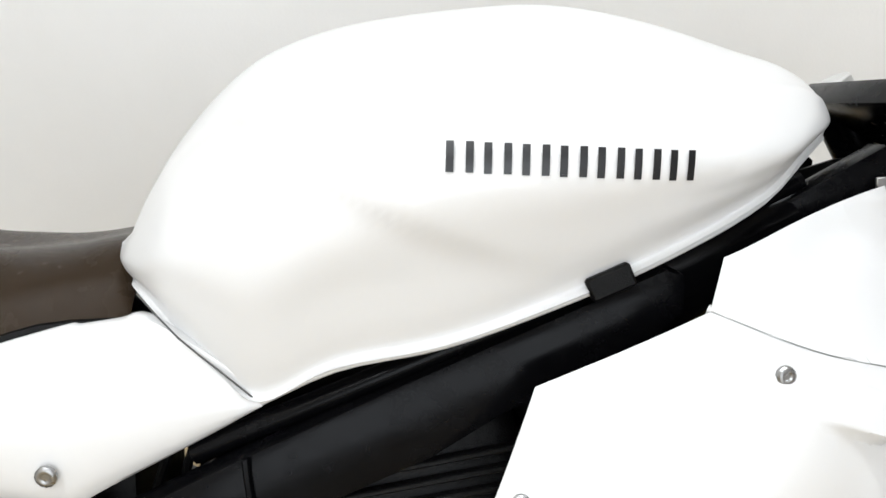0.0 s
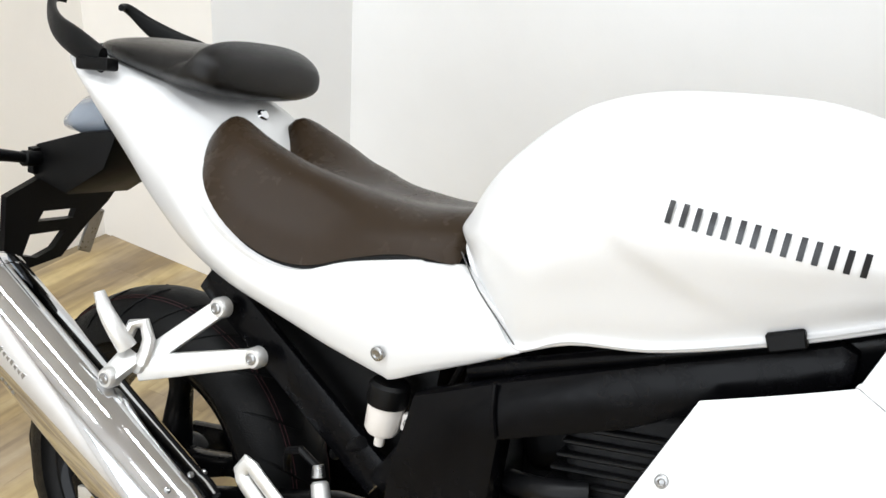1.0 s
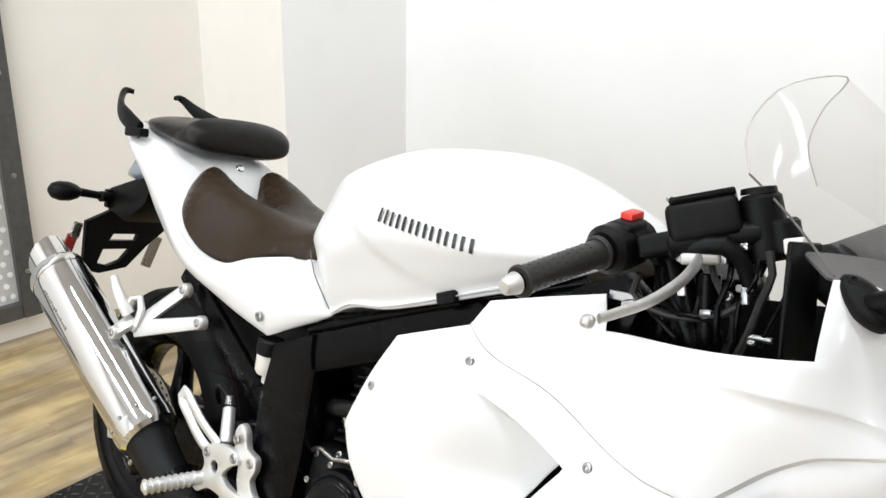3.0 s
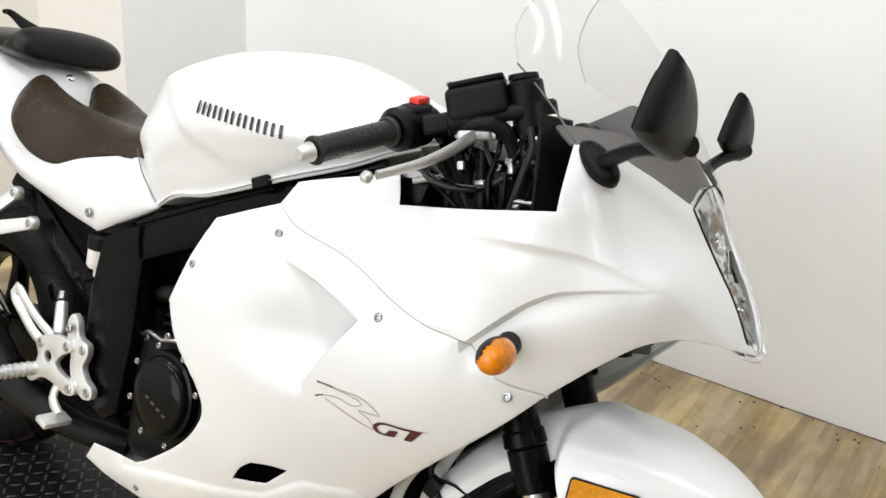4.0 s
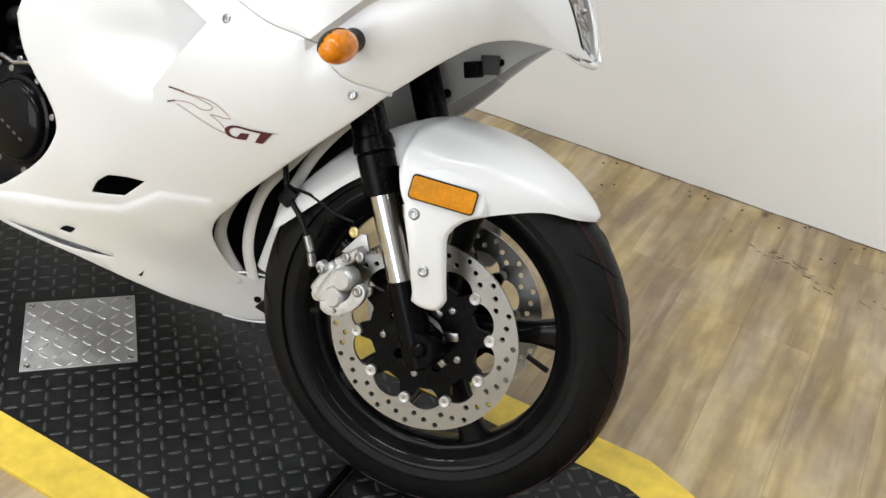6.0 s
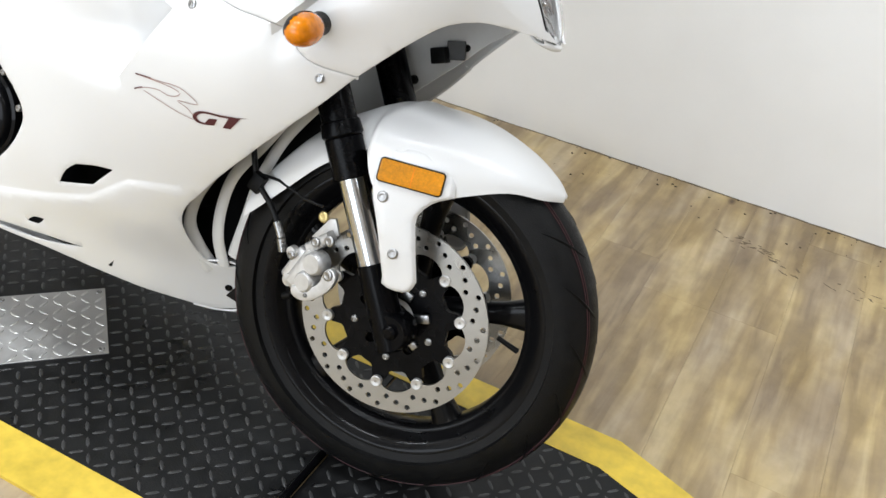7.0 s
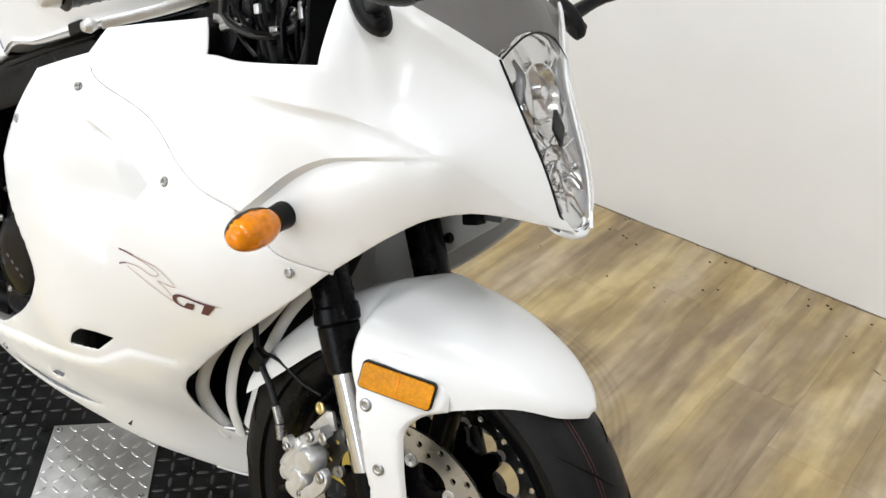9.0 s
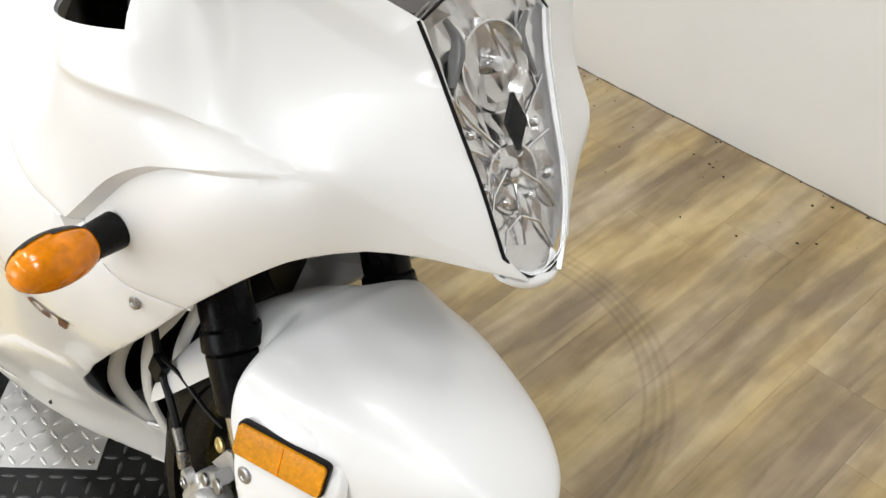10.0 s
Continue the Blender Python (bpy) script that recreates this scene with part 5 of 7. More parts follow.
plate(bm, [tuple(p) for p in spline([(-.078, .362), (-.066, .352), (-.068, .334), (-.082, .312), (-.105, .293), (-.125, .287), (-.140, .292), (-.143, .305), (-.125, .309), (-.105, .317), (-.093, .332), (-.089, .352)], 0.008, True)], -0.142, -0.130, 0.0025)
part("mounting_bracket", bm, CAST, caliper, "curved cast caliper bracket")
bm = bmesh.new()
plate(bm, [(-.142, .388), (-.116, .430), (-.105, .434), (-.092, .409), (-.12, .392)], -0.112, -0.106, 0.001)
part("mounting_ear", bm, CAST, caliper)
for q, r in (((-.120, -.135, .391), .0085), ((-.096, -.134, .402), .0095), ((-.158, -.138, .354), .0075), ((-.080, -.1435, .349), .0095), ((-.113, -.1435, .300), .004)):
    bolt(caliper, q, (-0.117, -0.993, 0), r)
part("bleed_nipple", rod(bmesh.new(), (-.146, -.128, .284), (-.162, -.128, .274), 0.0065, 0.0055, 12, 0.001), BLACK, caliper)
bolt(caliper, (-.127, -.115, .430), (-0.1, -1, 0.1), 0.0095, BRASS, "banjo_bolt")
for name, pts, r in (("brake_hose", [(-.30, -.13, .60), (-.268, -.115, .48), (-.25, -.115, .433), (-.222, -.118, .412), (-.190, -.12, .372), (-.178, -.12, .345)], 0.0046),
                     ("brake_hose", [(-.255, -.115, .445), (-.215, -.112, .447), (-.17, -.108, .434), (-.135, -.106, .433)], 0.0025)):
    part(name, tube(bmesh.new(), pts, r, 8), HOSE, bike)
for q0, q1, rad in (((-.200, -.12, .388), (-.186, -.12, .366), .0062), ((-.186, -.12, .366), (-.178, -.12, .346), .0072)):
    part("hose_ferrule", rod(bmesh.new(), q0, q1, rad, seg=12, edge=0.001), BOLT, bike, "crimped metal hose end")
part("hose_clip", box(bmesh.new(), (-.250, -.115, .432), (0.022, 0.014, 0.03), Matrix.Rotation(radians(20), 4, "Y"), 0.003), BLACK, bike)

# --- nose: headlight behind clear glass
EDGE = [(-.004, .916), (.0169, .8855), (.0329, .8642), (.0531, .8383), (.0731, .812), (.088, .788), (.0985, .7677)]
EDGE = [(x, max(0.016, -float(side(np.array([x]), np.array([z]))[0]) - 0.001), z) for x, z in EDGE] + [(.1055, .024, .7545), (.108, .011, .7485), (.1085, .001, .747)]
lamp_unit = new("headlight")
lamp_unit.parent = bike
tagged(lamp_unit, "tall clear-glass headlight unit with stacked reflectors in the nose")


def face_grid(offset, bulge, n=16, m=18):
    rows = []
    line = spline(EDGE, 0.008)
    for i, p in enumerate(line):
        row = []
        top = max(0.0, 1 - i / (0.32 * len(line)))
        for k in range(m + 1):
            v = 2 * k / m - 1
            b = bulge * (1 - abs(v) ** 2.2) * min(1.0, p.y / 0.05) * (1 - top)
            rise = top * (1 - v * v)
            row.append(Vector((p.x + offset + b * 0.86 - 0.004 * rise, v * p.y, p.z + (b + offset) * 0.42 + 0.030 * rise)))
        rows.append(row)
    return rows


def sheet_mesh(rows, thick):
    bm = bmesh.new()
    vs = [[bm.verts.new(p) for p in r] for r in rows]
    faces = [bm.faces.new((vs[i][j], vs[i][j + 1], vs[i + 1][j + 1], vs[i + 1][j])) for i in range(len(rows) - 1) for j in range(len(rows[0]) - 1)]
    bmesh.ops.recalc_face_normals(bm, faces=faces)
    if faces[0].normal.x < 0:
        bmesh.ops.reverse_faces(bm, faces=faces)
    bm.normal_update()
    if thick:
        made = bmesh.ops.extrude_face_region(bm, geom=faces)
        for v in made["geom"]:
            if isinstance(v, bmesh.types.BMVert):
                v.co -= v.normal * thick if v.normal.length > 0.1 else Vector((thick, 0, 0))
    return bm


lens = part("lens", sheet_mesh(face_grid(0.0, 0.014), 0.003), GLASS, lamp_unit, "clear glass lens")
lens.visible_shadow = False
cells = face_grid(-0.009, -0.010, m=10)[::2]
rng = random.Random(5)
for row in cells[1:-4]:
    for k in range(1, len(row) - 1):
        row[k] += Vector((rng.uniform(-0.004, 0.004), rng.uniform(-0.002, 0.002), rng.uniform(-0.004, 0.004)))
part("housing", sheet_mesh(cells, 0.002), REFLECTOR, lamp_unit, "bright faceted housing", smooth=False)
part("bezel", tube(bmesh.new(), [(p[0], -p[1], p[2]) for p in EDGE] + [(p[0], p[1], p[2]) for p in EDGE[:6:-1]], 0.0017, 8), BLACK, lamp_unit, "rubber edging of the lens")
part("bezel", tube(bmesh.new(), EDGE[:7], 0.0009, 8), CAST, lamp_unit, "grey edging of the lens")
part("bezel", tube(bmesh.new(), [(-0.004, -.067, .916), (-0.006, -.034, .939), (-0.008, 0, .946), (-0.006, .034, .939), (-0.004, .067, .916)], 0.0013, 8), BLACK, lamp_unit, "black rubber edging")
for cx, cz, r in ((0.012, .880, .034), (0.056, .806, .026)):
    prof = [(0.006, -0.026), (r * 0.5, -0.018), (r * 0.85, -0.006), (r, 0.004), (r + 0.002, 0.004), (r * 0.9, -0.009), (r * 0.5, -0.022), (0.006, -0.03)]
    part("reflector_bowl", lathe(bmesh.new(), prof, (cx, 0, cz), (0.9, 0, 0.42), 40), REFLECTOR, lamp_unit)
    part("bulb", lathe(bmesh.new(), [(0.0, 0.012), (0.006, 0.010), (0.008, 0.0), (0.007, -0.024), (0.0, -0.026)], (cx - 0.004, 0, cz), (0.9, 0, 0.42), 14), CHROME, lamp_unit)
bm = bmesh.new()
plate(bm, [(0.0, -.022), (.011, 0), (0.0, .022), (-.011, 0)], -0.002, 0.002, 0, Matrix.Translation((0.047, 0.0, .850)) @ Matrix.Rotation(radians(-28), 4, "Y") @ Matrix.Rotation(radians(90), 4, "Z"))
part("centre_diamond", bm, BLACK, lamp_unit)
inner = face_grid(-0.007, -0.007)


def lamp_at(u, v):
    row = inner[int(round(u * (len(inner) - 1)))]
    return tuple(row[int(round((v + 1) / 2 * (len(row) - 1)))])


part("divider_rib", tube(bmesh.new(), [lamp_at(u, 0) for u in (0.56, 0.7, 0.82)], 0.0014, 6), CHROME, lamp_unit)
for sgn in (-1, 1):
    for run in (((0.24, 0.9), (0.36, 0.55), (0.46, 0.12)), ((0.54, 0.12), (0.62, 0.5), (0.70, 0.9)), ((0.44, 0.94), (0.47, 0.6), (0.49, 0.2)),
                ((0.70, 0.0), (0.76, 0.45), (0.84, 0.85)), ((0.10, 0.5), (0.2, 0.62), (0.30, 0.8))):
        part("divider_rib", tube(bmesh.new(), [lamp_at(u, sgn * v) for u, v in run], 0.0013, 6), CHROME, lamp_unit)
    part("position_lamp", tube(bmesh.new(), [lamp_at(0.06, sgn * 0.62), lamp_at(0.14, sgn * 0.58), lamp_at(0.25, sgn * 0.78)], [0.003, 0.007, 0.003], 12, 0.006, 0.6), LENS_GREY, lamp_unit, "smoked grey position lamp")
    for u, v in ((0.40, 0.72), (0.58, 0.78), (0.66, 0.35)):
        part("lamp_stud", lathe(bmesh.new(), [(0, 0.004), (0.0035, 0.003), (0.0045, 0), (0, -0.004)], lamp_at(u, sgn * v), (0.9, sgn * 0.3, 0.4), 12), CHROME, lamp_unit)

# nose lip under the lamp, joining both cowl halves
bm = bmesh.new()
rows = []
lip = spline([(.1035, .7510), (.1085, .7470), (.1115, .7435), (.1108, .7400), (.100, .7390), (.085, .745)], 0.003)
for i, p in enumerate(lip):
    q = 0.027 + 0.006 * math.sin(math.pi * i / (len(lip) - 1))
    rows.append([Vector((p.x - 0.012 * abs(2 * k / 14 - 1) ** 2.5 + 0.003, (2 * k / 14 - 1) * q, p.y + 0.006 * abs(2 * k / 14 - 1) ** 2.5)) for k in range(15)])
bm = sheet_mesh(rows, 0.003)
part("nose_lip", bm, WHITE, bike, "white lip joining the cowl halves under the lamp", angle=75)
# sheet standing in for the far cowl's shaded inner face, with its bracket hole
bm = bmesh.new()
plate(bm, [(-.27, .49), (-.205, .524), (-.142, .597), (-.083, .657), (-.039, .706), (-.004, .735), (-.05, .75), (-.20, .76), (-.30, .68)], 0.122, 0.126, 0)
part("far_cowl_inner_face", bm, WHITE_IN, bike, "pale sheet standing in for the shaded inner face of the far cowl")
part("horn_bracket", box(bmesh.new(), (-.108, 0.107, .668), (0.026, 0.022, 0.026), Matrix.Rotation(radians(-20), 4, "Y"), 0.003), BLACK, bike)
part("horn_plate", box(bmesh.new(), (-.086, 0.115, .682), (0.032, 0.004, 0.030), Matrix.Rotation(radians(-14), 4, "Y"), 0.001, 1), MESH, bike)
bolt(bike, (-.072, 0.1205, .690), (0, -1, 0), 0.006, FRAME)
part("rubber_plug", lathe(bmesh.new(), [(0.0, 0.006), (0.006, 0.005), (0.008, 0.0), (0.008, -0.004), (0.0, -0.004)], (-.149, 0.119, .615), (0, -1, 0), 14), BLACK, bike)

# --- windscreen
BASE = [(-.124, .204, .966), (-.085, .178, .960), (-.045, .125, .942), (-.003, .066, .921), (-.006, .034, .942), (-.008, 0.0, .949)]
TOP = [(-.278, .112, 1.045), (-.300, .100, 1.095), (-.293, .088, 1.135), (-.262, .055, 1.168), (-.238, 0.0, 1.182)]
base, top = spline(BASE, 0.02), spline(TOP, 0.02)
rows = []
for k in range(-12, 13):
    u = 1 - abs(k) / 12
    b = base[min(int(round(u * (len(base) - 1))), len(base) - 1)]
    t = top[min(int(round(u * (len(top) - 1))), len(top) - 1)]
    sg = -1 if k < 0 else 1
    row = []
    for j in range(13):
        v = j / 12
        p = b.lerp(t, v)
        out = 0.022 * math.sin(math.pi * v) * (0.25 + 0.75 * u)
        row.append(Vector((p.x + out * (0.5 + 0.4 * u), sg * (p.y + out * (1 - u) * 0.5), p.z + out * 0.7)))
    rows.append(row)
screen = part("windscreen", sheet_mesh(rows, 0.0), SCREEN, bike, "clear acrylic windscreen, slightly smoked")
screen.visible_shadow = False
edge_pts = [rows[0][j] for j in range(0, 13, 3)]
part("screen_edge", tube(bmesh.new(), [tuple(p) for p in edge_pts], 0.0015, 6), LINING, bike)
part("screen_edge", tube(bmesh.new(), [tuple(row[-1]) for row in rows[::3]], 0.0009, 6), SCREEN_RIM, bike, "polished upper edge of the screen")
lining = []
for r in rows:
    lining.append([Vector((r[0].x - 0.010, r[0].y * 0.95, r[0].z - 0.004)).lerp(Vector((r[3].x - 0.014, r[3].y * 0.93, r[3].z - 0.010)), k / 6) for k in range(7)])
part("screen_lining", sheet_mesh(lining, 0.003), LINING, bike, "grey inner lining under the foot of the screen")
dash = new("instrument_panel")
dash.parent = bike
tagged(dash, "black instrument cluster behind the screen")
part("dash_body", box(bmesh.new(), (-.150, 0.0, .945), (0.10, 0.19, 0.06), Matrix.Rotation(radians(25), 4, "Y"), 0.018, 3), BLACK, dash)
bm = bmesh.new()
plate(bm, [tuple(p) for p in spline([(-.222, .962), (-.186, .989), (-.158, 1.008), (-.131, 1.027, "s"), (-.108, 1.004), (-.095, .955, "s"), (-.20, .945, "s")], 0.012, True)], -0.045, 0.07, 0.006)
part("dash_hood", bm, LINING, dash, "dark grey hood over the instruments", angle=50)

# --- mirrors on rubber pads
HEAD = [(-.034, -.010), (-.040, .014), (-.022, .046), (.020, .076), (.066, .091, "s"), (.092, .05), (.107, .008, "s"), (.05, -.010)]


def mirror(place, turn, pad, sgn):
    ob = new("mirror")
    ob.parent = bike
    tagged(ob, "black leaf-shaped mirror on a short arm")
    m = Matrix.Translation(place) @ Matrix.Rotation(radians(turn), 4, "Z")
    out = [(p.x, p.y) for p in spline(HEAD, 0.012, True)]
    bm = bmesh.new()
    n = len(out)
    cx, cz = sum(p[0] for p in out) / n, sum(p[1] for p in out) / n
    rings = []
    for s, d in ((0.97, -0.012), (1.0, -0.008), (0.98, -0.002), (0.88, 0.005), (0.6, 0.010), (0.2, 0.012)):
        rings.append([m @ Vector((cx + (p[0] - cx) * s, d, cz + (p[1] - cz) * s)) for p in out])
    loft(bm, rings)
    part("mirror_shell", bm, BLACK, ob, angle=50)
    bm = bmesh.new()
    plate(bm, [(cx + (p[0] - cx) * 0.92, cz + (p[1] - cz) * 0.92) for p in out], -0.0145, -0.0125, 0, m)
    part("mirror_glass", bm, MIRROR, ob, smooth=False)
    root = Vector(pad)
    part("mirror_arm", tube(bmesh.new(), [tuple(root), tuple((root + Vector(place)) / 2 + Vector((0, 0, 0.008))), tuple(m @ Vector((sgn * 0.012, 0.010, 0.004)))], [0.011, 0.009, 0.012], 10), BLACK, ob)
    bm = bmesh.new()
    nrm = Vector((0.35, sgn * 0.72, 0.6)).normalized()
    along = Vector((0.75, 0, -0.55))
    along = (along - along.dot(nrm) * nrm).normalized()
    rows2 = []
    for h, s in ((-0.004, 1.0), (0.006, 1.0), (0.012, 0.85), (0.016, 0.5)):
        rows2.append([root + nrm * h + along * (0.035 * s * math.cos(t)) + nrm.cross(along) * (0.018 * s * math.sin(t)) for t in (2 * math.pi * k / 24 for k in range(24))])
    loft(bm, rows2)
    part("rubber_pad", bm, BLACK, ob)
    for k in (-1, 1):
        bolt(ob, root + nrm * 0.014 + along * 0.022 * k, nrm, 0.006, BLACK)
    return ob


mirror((0.035, -0.300, 0.990), -90, (-0.092, -0.192, 0.946), -1)
mirror((-0.078, 0.335, 0.996), -90, (-0.092, 0.192, 0.946), 1)

# --- turn signals
def signal(place, axis, base):
    ob = new("turn_signal")
    ob.parent = bike
    tagged(ob, "amber oval turn signal on a black stalk")
    a = Vector(axis).normalized()
    up = Vector((0.75, 0, 0.4))
    p = Vector(place)
    egg = [(0.021 - 0.037 * math.cos(k * math.pi / 14), max(0.12, math.sin(k * math.pi / 14)) ** 0.8) for k in range(15)]
    bm = loft(bmesh.new(), [ring(p + a * h, a, up, 0.0222 * s, 0.0215 * s, 28) for h, s in egg])
    part("signal_lens", bm, AMBER, ob, "amber ribbed lens")
    bm = loft(bmesh.new(), [ring(p + a * h, a, up, 0.0232 * s, 0.0225 * s, 28) for h, s in egg])
    bm.normal_update()
    back = Vector((-0.9, 0, 0.35)).normalized()
    bmesh.ops.delete(bm, geom=[f for f in bm.faces if f.normal.dot(back) < 0.5 and (f.calc_center_median() - p).dot(a) > -0.008], context="FACES")
    part("signal_shell", bm, BLACK, ob)
    part("signal_stalk", rod(bmesh.new(), Vector(base), p, 0.016, 0.014, 18, 0.002), BLACK, ob)
    return ob


signal((-0.123, -0.262, 0.704), (0.22, -0.93, -0.05), (-0.133, -0.226, 0.707))
signal((-0.123, 0.262, 0.704), (0.22, 0.93, -0.05), (-0.133, 0.226, 0.707))

# --- handlebar, controls
grip = new("handlebar")
grip.parent = bike
tagged(grip, "clip-on handlebar with a black rubber throttle grip")
G0, G1, G2 = Vector((-.397, -.354, .881)), Vector((-.388, -.205, .921)), Vector((-.345, -.125, .935))
d = (G1 - G0).normalized()
part("bar_tube", tube(bmesh.new(), [tuple(G0), tuple(G1), tuple(G2)], 0.011, 12), FRAME, grip)
bm = bmesh.new()
rod(bm, G0 + d * 0.004, G1 - d * 0.012, 0.0165, seg=24, edge=0.002)
rod(bm, G1 - d * 0.016, G1 - d * 0.008, 0.021, seg=24, edge=0.002)
rod(bm, G0 + d * 0.002, G0 + d * 0.008, 0.019, seg=24, edge=0.002)
part("rubber_grip", bm, HOSE_GREY, grip, "ribbed black rubber grip")
bm = bmesh.new()
for i in range(9):
    for k in range(14):
        t = 2 * math.pi * (k + 0.5 * (i % 2)) / 14
        u = side_axis(d)
        u = (u - u.dot(d) * d).normalized()
        w = d.cross(u)
        q = G0 + d * (0.018 + i * 0.0125) + (u * math.cos(t) + w * math.sin(t)) * 0.0153
        box(bm, q, (0.003, 0.003, 0.003))
tagged(part("grip_knurl", bm, HOSE_GREY, grip), kind="stuff")
bm = bmesh.new()
rod(bm, G0 - d * 0.022, G0, 0.0098, 0.0130, 20, 0.003)
part("bar_end_weight", bm, CAST, grip, "bare aluminium bar end")
switch = new("switch_housing")
switch.parent = bike
tagged(switch, "black switch housing with a red stop button")
bm = bmesh.new()
rod(bm, G1 - d * 0.004, G1 + d * 0.060, 0.0305, seg=28, edge=0.007)
rod(bm, G1 + d * 0.0275, G1 + d * 0.0295, 0.0313, seg=28)
box(bm, G1 + d * 0.035 + Vector((0.004, 0, 0.014)), (0.034, 0.044, 0.036), d.to_track_quat("Y", "Z").to_matrix().to_4x4(), 0.009, 3)
part("switch_body", bm, BLACK, switch)
part("stop_button", box(bmesh.new(), G1 + d * 0.042 + Vector((0.000, 0, 0.033)), (0.018, 0.026, 0.014), d.to_track_quat("Y", "Z").to_matrix().to_4x4(), 0.003), RED, switch, "red engine stop button")
master = new("brake_master_cylinder")
master.parent = bike
tagged(master, "black front brake master cylinder with a square reservoir")
MT = Matrix.Rotation(radians(-26), 4, "Y") @ Matrix.Rotation(radians(22), 4, "Z")
MC = Vector((-.300, -.150, .981))
part("fluid_reservoir", box(bmesh.new(), MC, (0.084, 0.056, 0.050), MT, 0.013, 4), BLACK, master)
part("reservoir_lid", box(bmesh.new(), MC + MT.to_3x3() @ Vector((0.003, 0, 0.0265)), (0.076, 0.054, 0.009), MT, 0.004, 3), FRAME, master)
for sx in (-1, 1):
    bolt(master, MC + MT.to_3x3() @ Vector((0.033 * sx, 0.018 * sx, 0.0315)), MT.to_3x3() @ Vector((0, 0, 1)), 0.0045)
part("cylinder_body", rod(bmesh.new(), (-.325, -.175, .945), (-.235, -.135, .985), 0.017, 0.015, 18, 0.003), BLACK, master)
part("cable_boot", tube(bmesh.new(), [(-.300, -.170, .948), (-.262, -.165, .962), (-.240, -.150, .944), (-.228, -.145, .92)], [0.010, 0.012, 0.011, 0.008], 14), BLACK, master)
part("lever_bracket", box(bmesh.new(), (-.325, -.168, .948), (0.075, 0.04, 0.026), MT, 0.006, 3), BLACK, master)
part("clamp", rod(bmesh.new(), G1 + d * 0.064, G1 + d * 0.082, 0.021, seg=18, edge=0.003), BLACK, master)
part("ignition_switch", rod(bmesh.new(), (-.225, -.118, .955), (-.252, -.13, 1.026), 0.027, 0.024, 24, 0.004), BLACK, bike)
part("switch_collar", rod(bmesh.new(), (-.206, -.122, .968), (-.220, -.128, 1.005), 0.020, 0.019, 18, 0.004), BLACK, bike)
part("key_ring_cap", lathe(bmesh.new(), [(0.012, 0.004), (0.02, 0.003), (0.021, -0.004), (0.012, -0.004)], (-.254, -.131, 1.030), (-0.36, -0.1, 1), 24), BLACK, bike)
bm = tube(bmesh.new(), [(-.288, -.165, .938), (-.272, -.205, .934), (-.258, -.262, .920), (-.258, -.322, .900), (-.275, -.378, .880)], [0.0095, 0.0092, 0.0082, 0.0068, 0.006], 12, 0.015, 0.62)
lathe(bm, [(0.0, 0.008), (0.005, 0.0068), (0.0078, 0.0), (0.005, -0.0068), (0.0, -0.008)], (-.281, -.388, .876), (0, 1, 0.2), 14)
part("brake_lever", bm, CAST, bike, "bare aluminium brake lever with a ball end")
bm = box(bmesh.new(), (-.287, -.163, .940), (0.046, 0.028, 0.014), Matrix.Rotation(radians(25), 4, "Z") @ Matrix.Rotation(radians(-14), 4, "Y"), 0.005, 3)
rod(bm, (-.304, -.168, .930), (-.304, -.168, .952), 0.010, seg=18, edge=0.002)
part("lever_pivot", bm, CAST, bike)
bolt(bike, (-.283, -.168, .950), (0, 0, 1), 0.006, BRASS, "pivot_screw")
part("wire_connector", box(bmesh.new(), (-.192, -.140, .980), (0.022, 0.022, 0.018), Matrix.Rotation(radians(-20), 4, "Y"), 0.002, 1), CUP, bike, "milky white wiring connector")
for pts, r in (([(-.36, -.16, .90), (-.365, -.155, .876), (-.335, -.15, .862), (-.27, -.15, .873), (-.235, -.14, .90), (-.23, -.12, .95)], 0.005),
               ([(-.216, -.15, .968), (-.206, -.15, .944), (-.211, -.15, .908), (-.215, -.15, .872), (-.23, -.14, .82)], 0.005),
               ([(-.30, -.13, .97), (-.27, -.15, .92), (-.24, -.14, .88), (-.25, -.12, .82)], 0.004),
               ([(-.33, -.10, .93), (-.29, -.13, .89), (-.30, -.12, .84)], 0.004),
               ([(-.24, -.08, .99), (-.19, -.12, .96), (-.17, -.12, .90), (-.18, -.1, .82)], 0.006)):
    part("cable", tube(bmesh.new(), pts, r, 8), HOSE_GREY, bike)
for pts, r in (([(-.345, -.145, .915), (-.335, -.155, .885), (-.300, -.155, .868), (-.262, -.150, .872), (-.240, -.145, .850)], 0.0035),
               ([(-.262, -.140, .955), (-.250, -.155, .925), (-.256, -.155, .890), (-.248, -.150, .850)], 0.004),
               ([(-.235, -.135, .965), (-.222, -.152, .935), (-.232, -.155, .900), (-.226, -.150, .855)], 0.0032),
               ([(-.200, -.140, .970), (-.184, -.150, .940), (-.190, -.152, .900), (-.200, -.148, .860)], 0.0032),
               ([(-.375, -.135, .880), (-.345, -.150, .862), (-.320, -.152, .850), (-.300, -.148, .838)], 0.0035)):
    part("cable", tube(bmesh.new(), pts, r, 8), FRAME, bike)
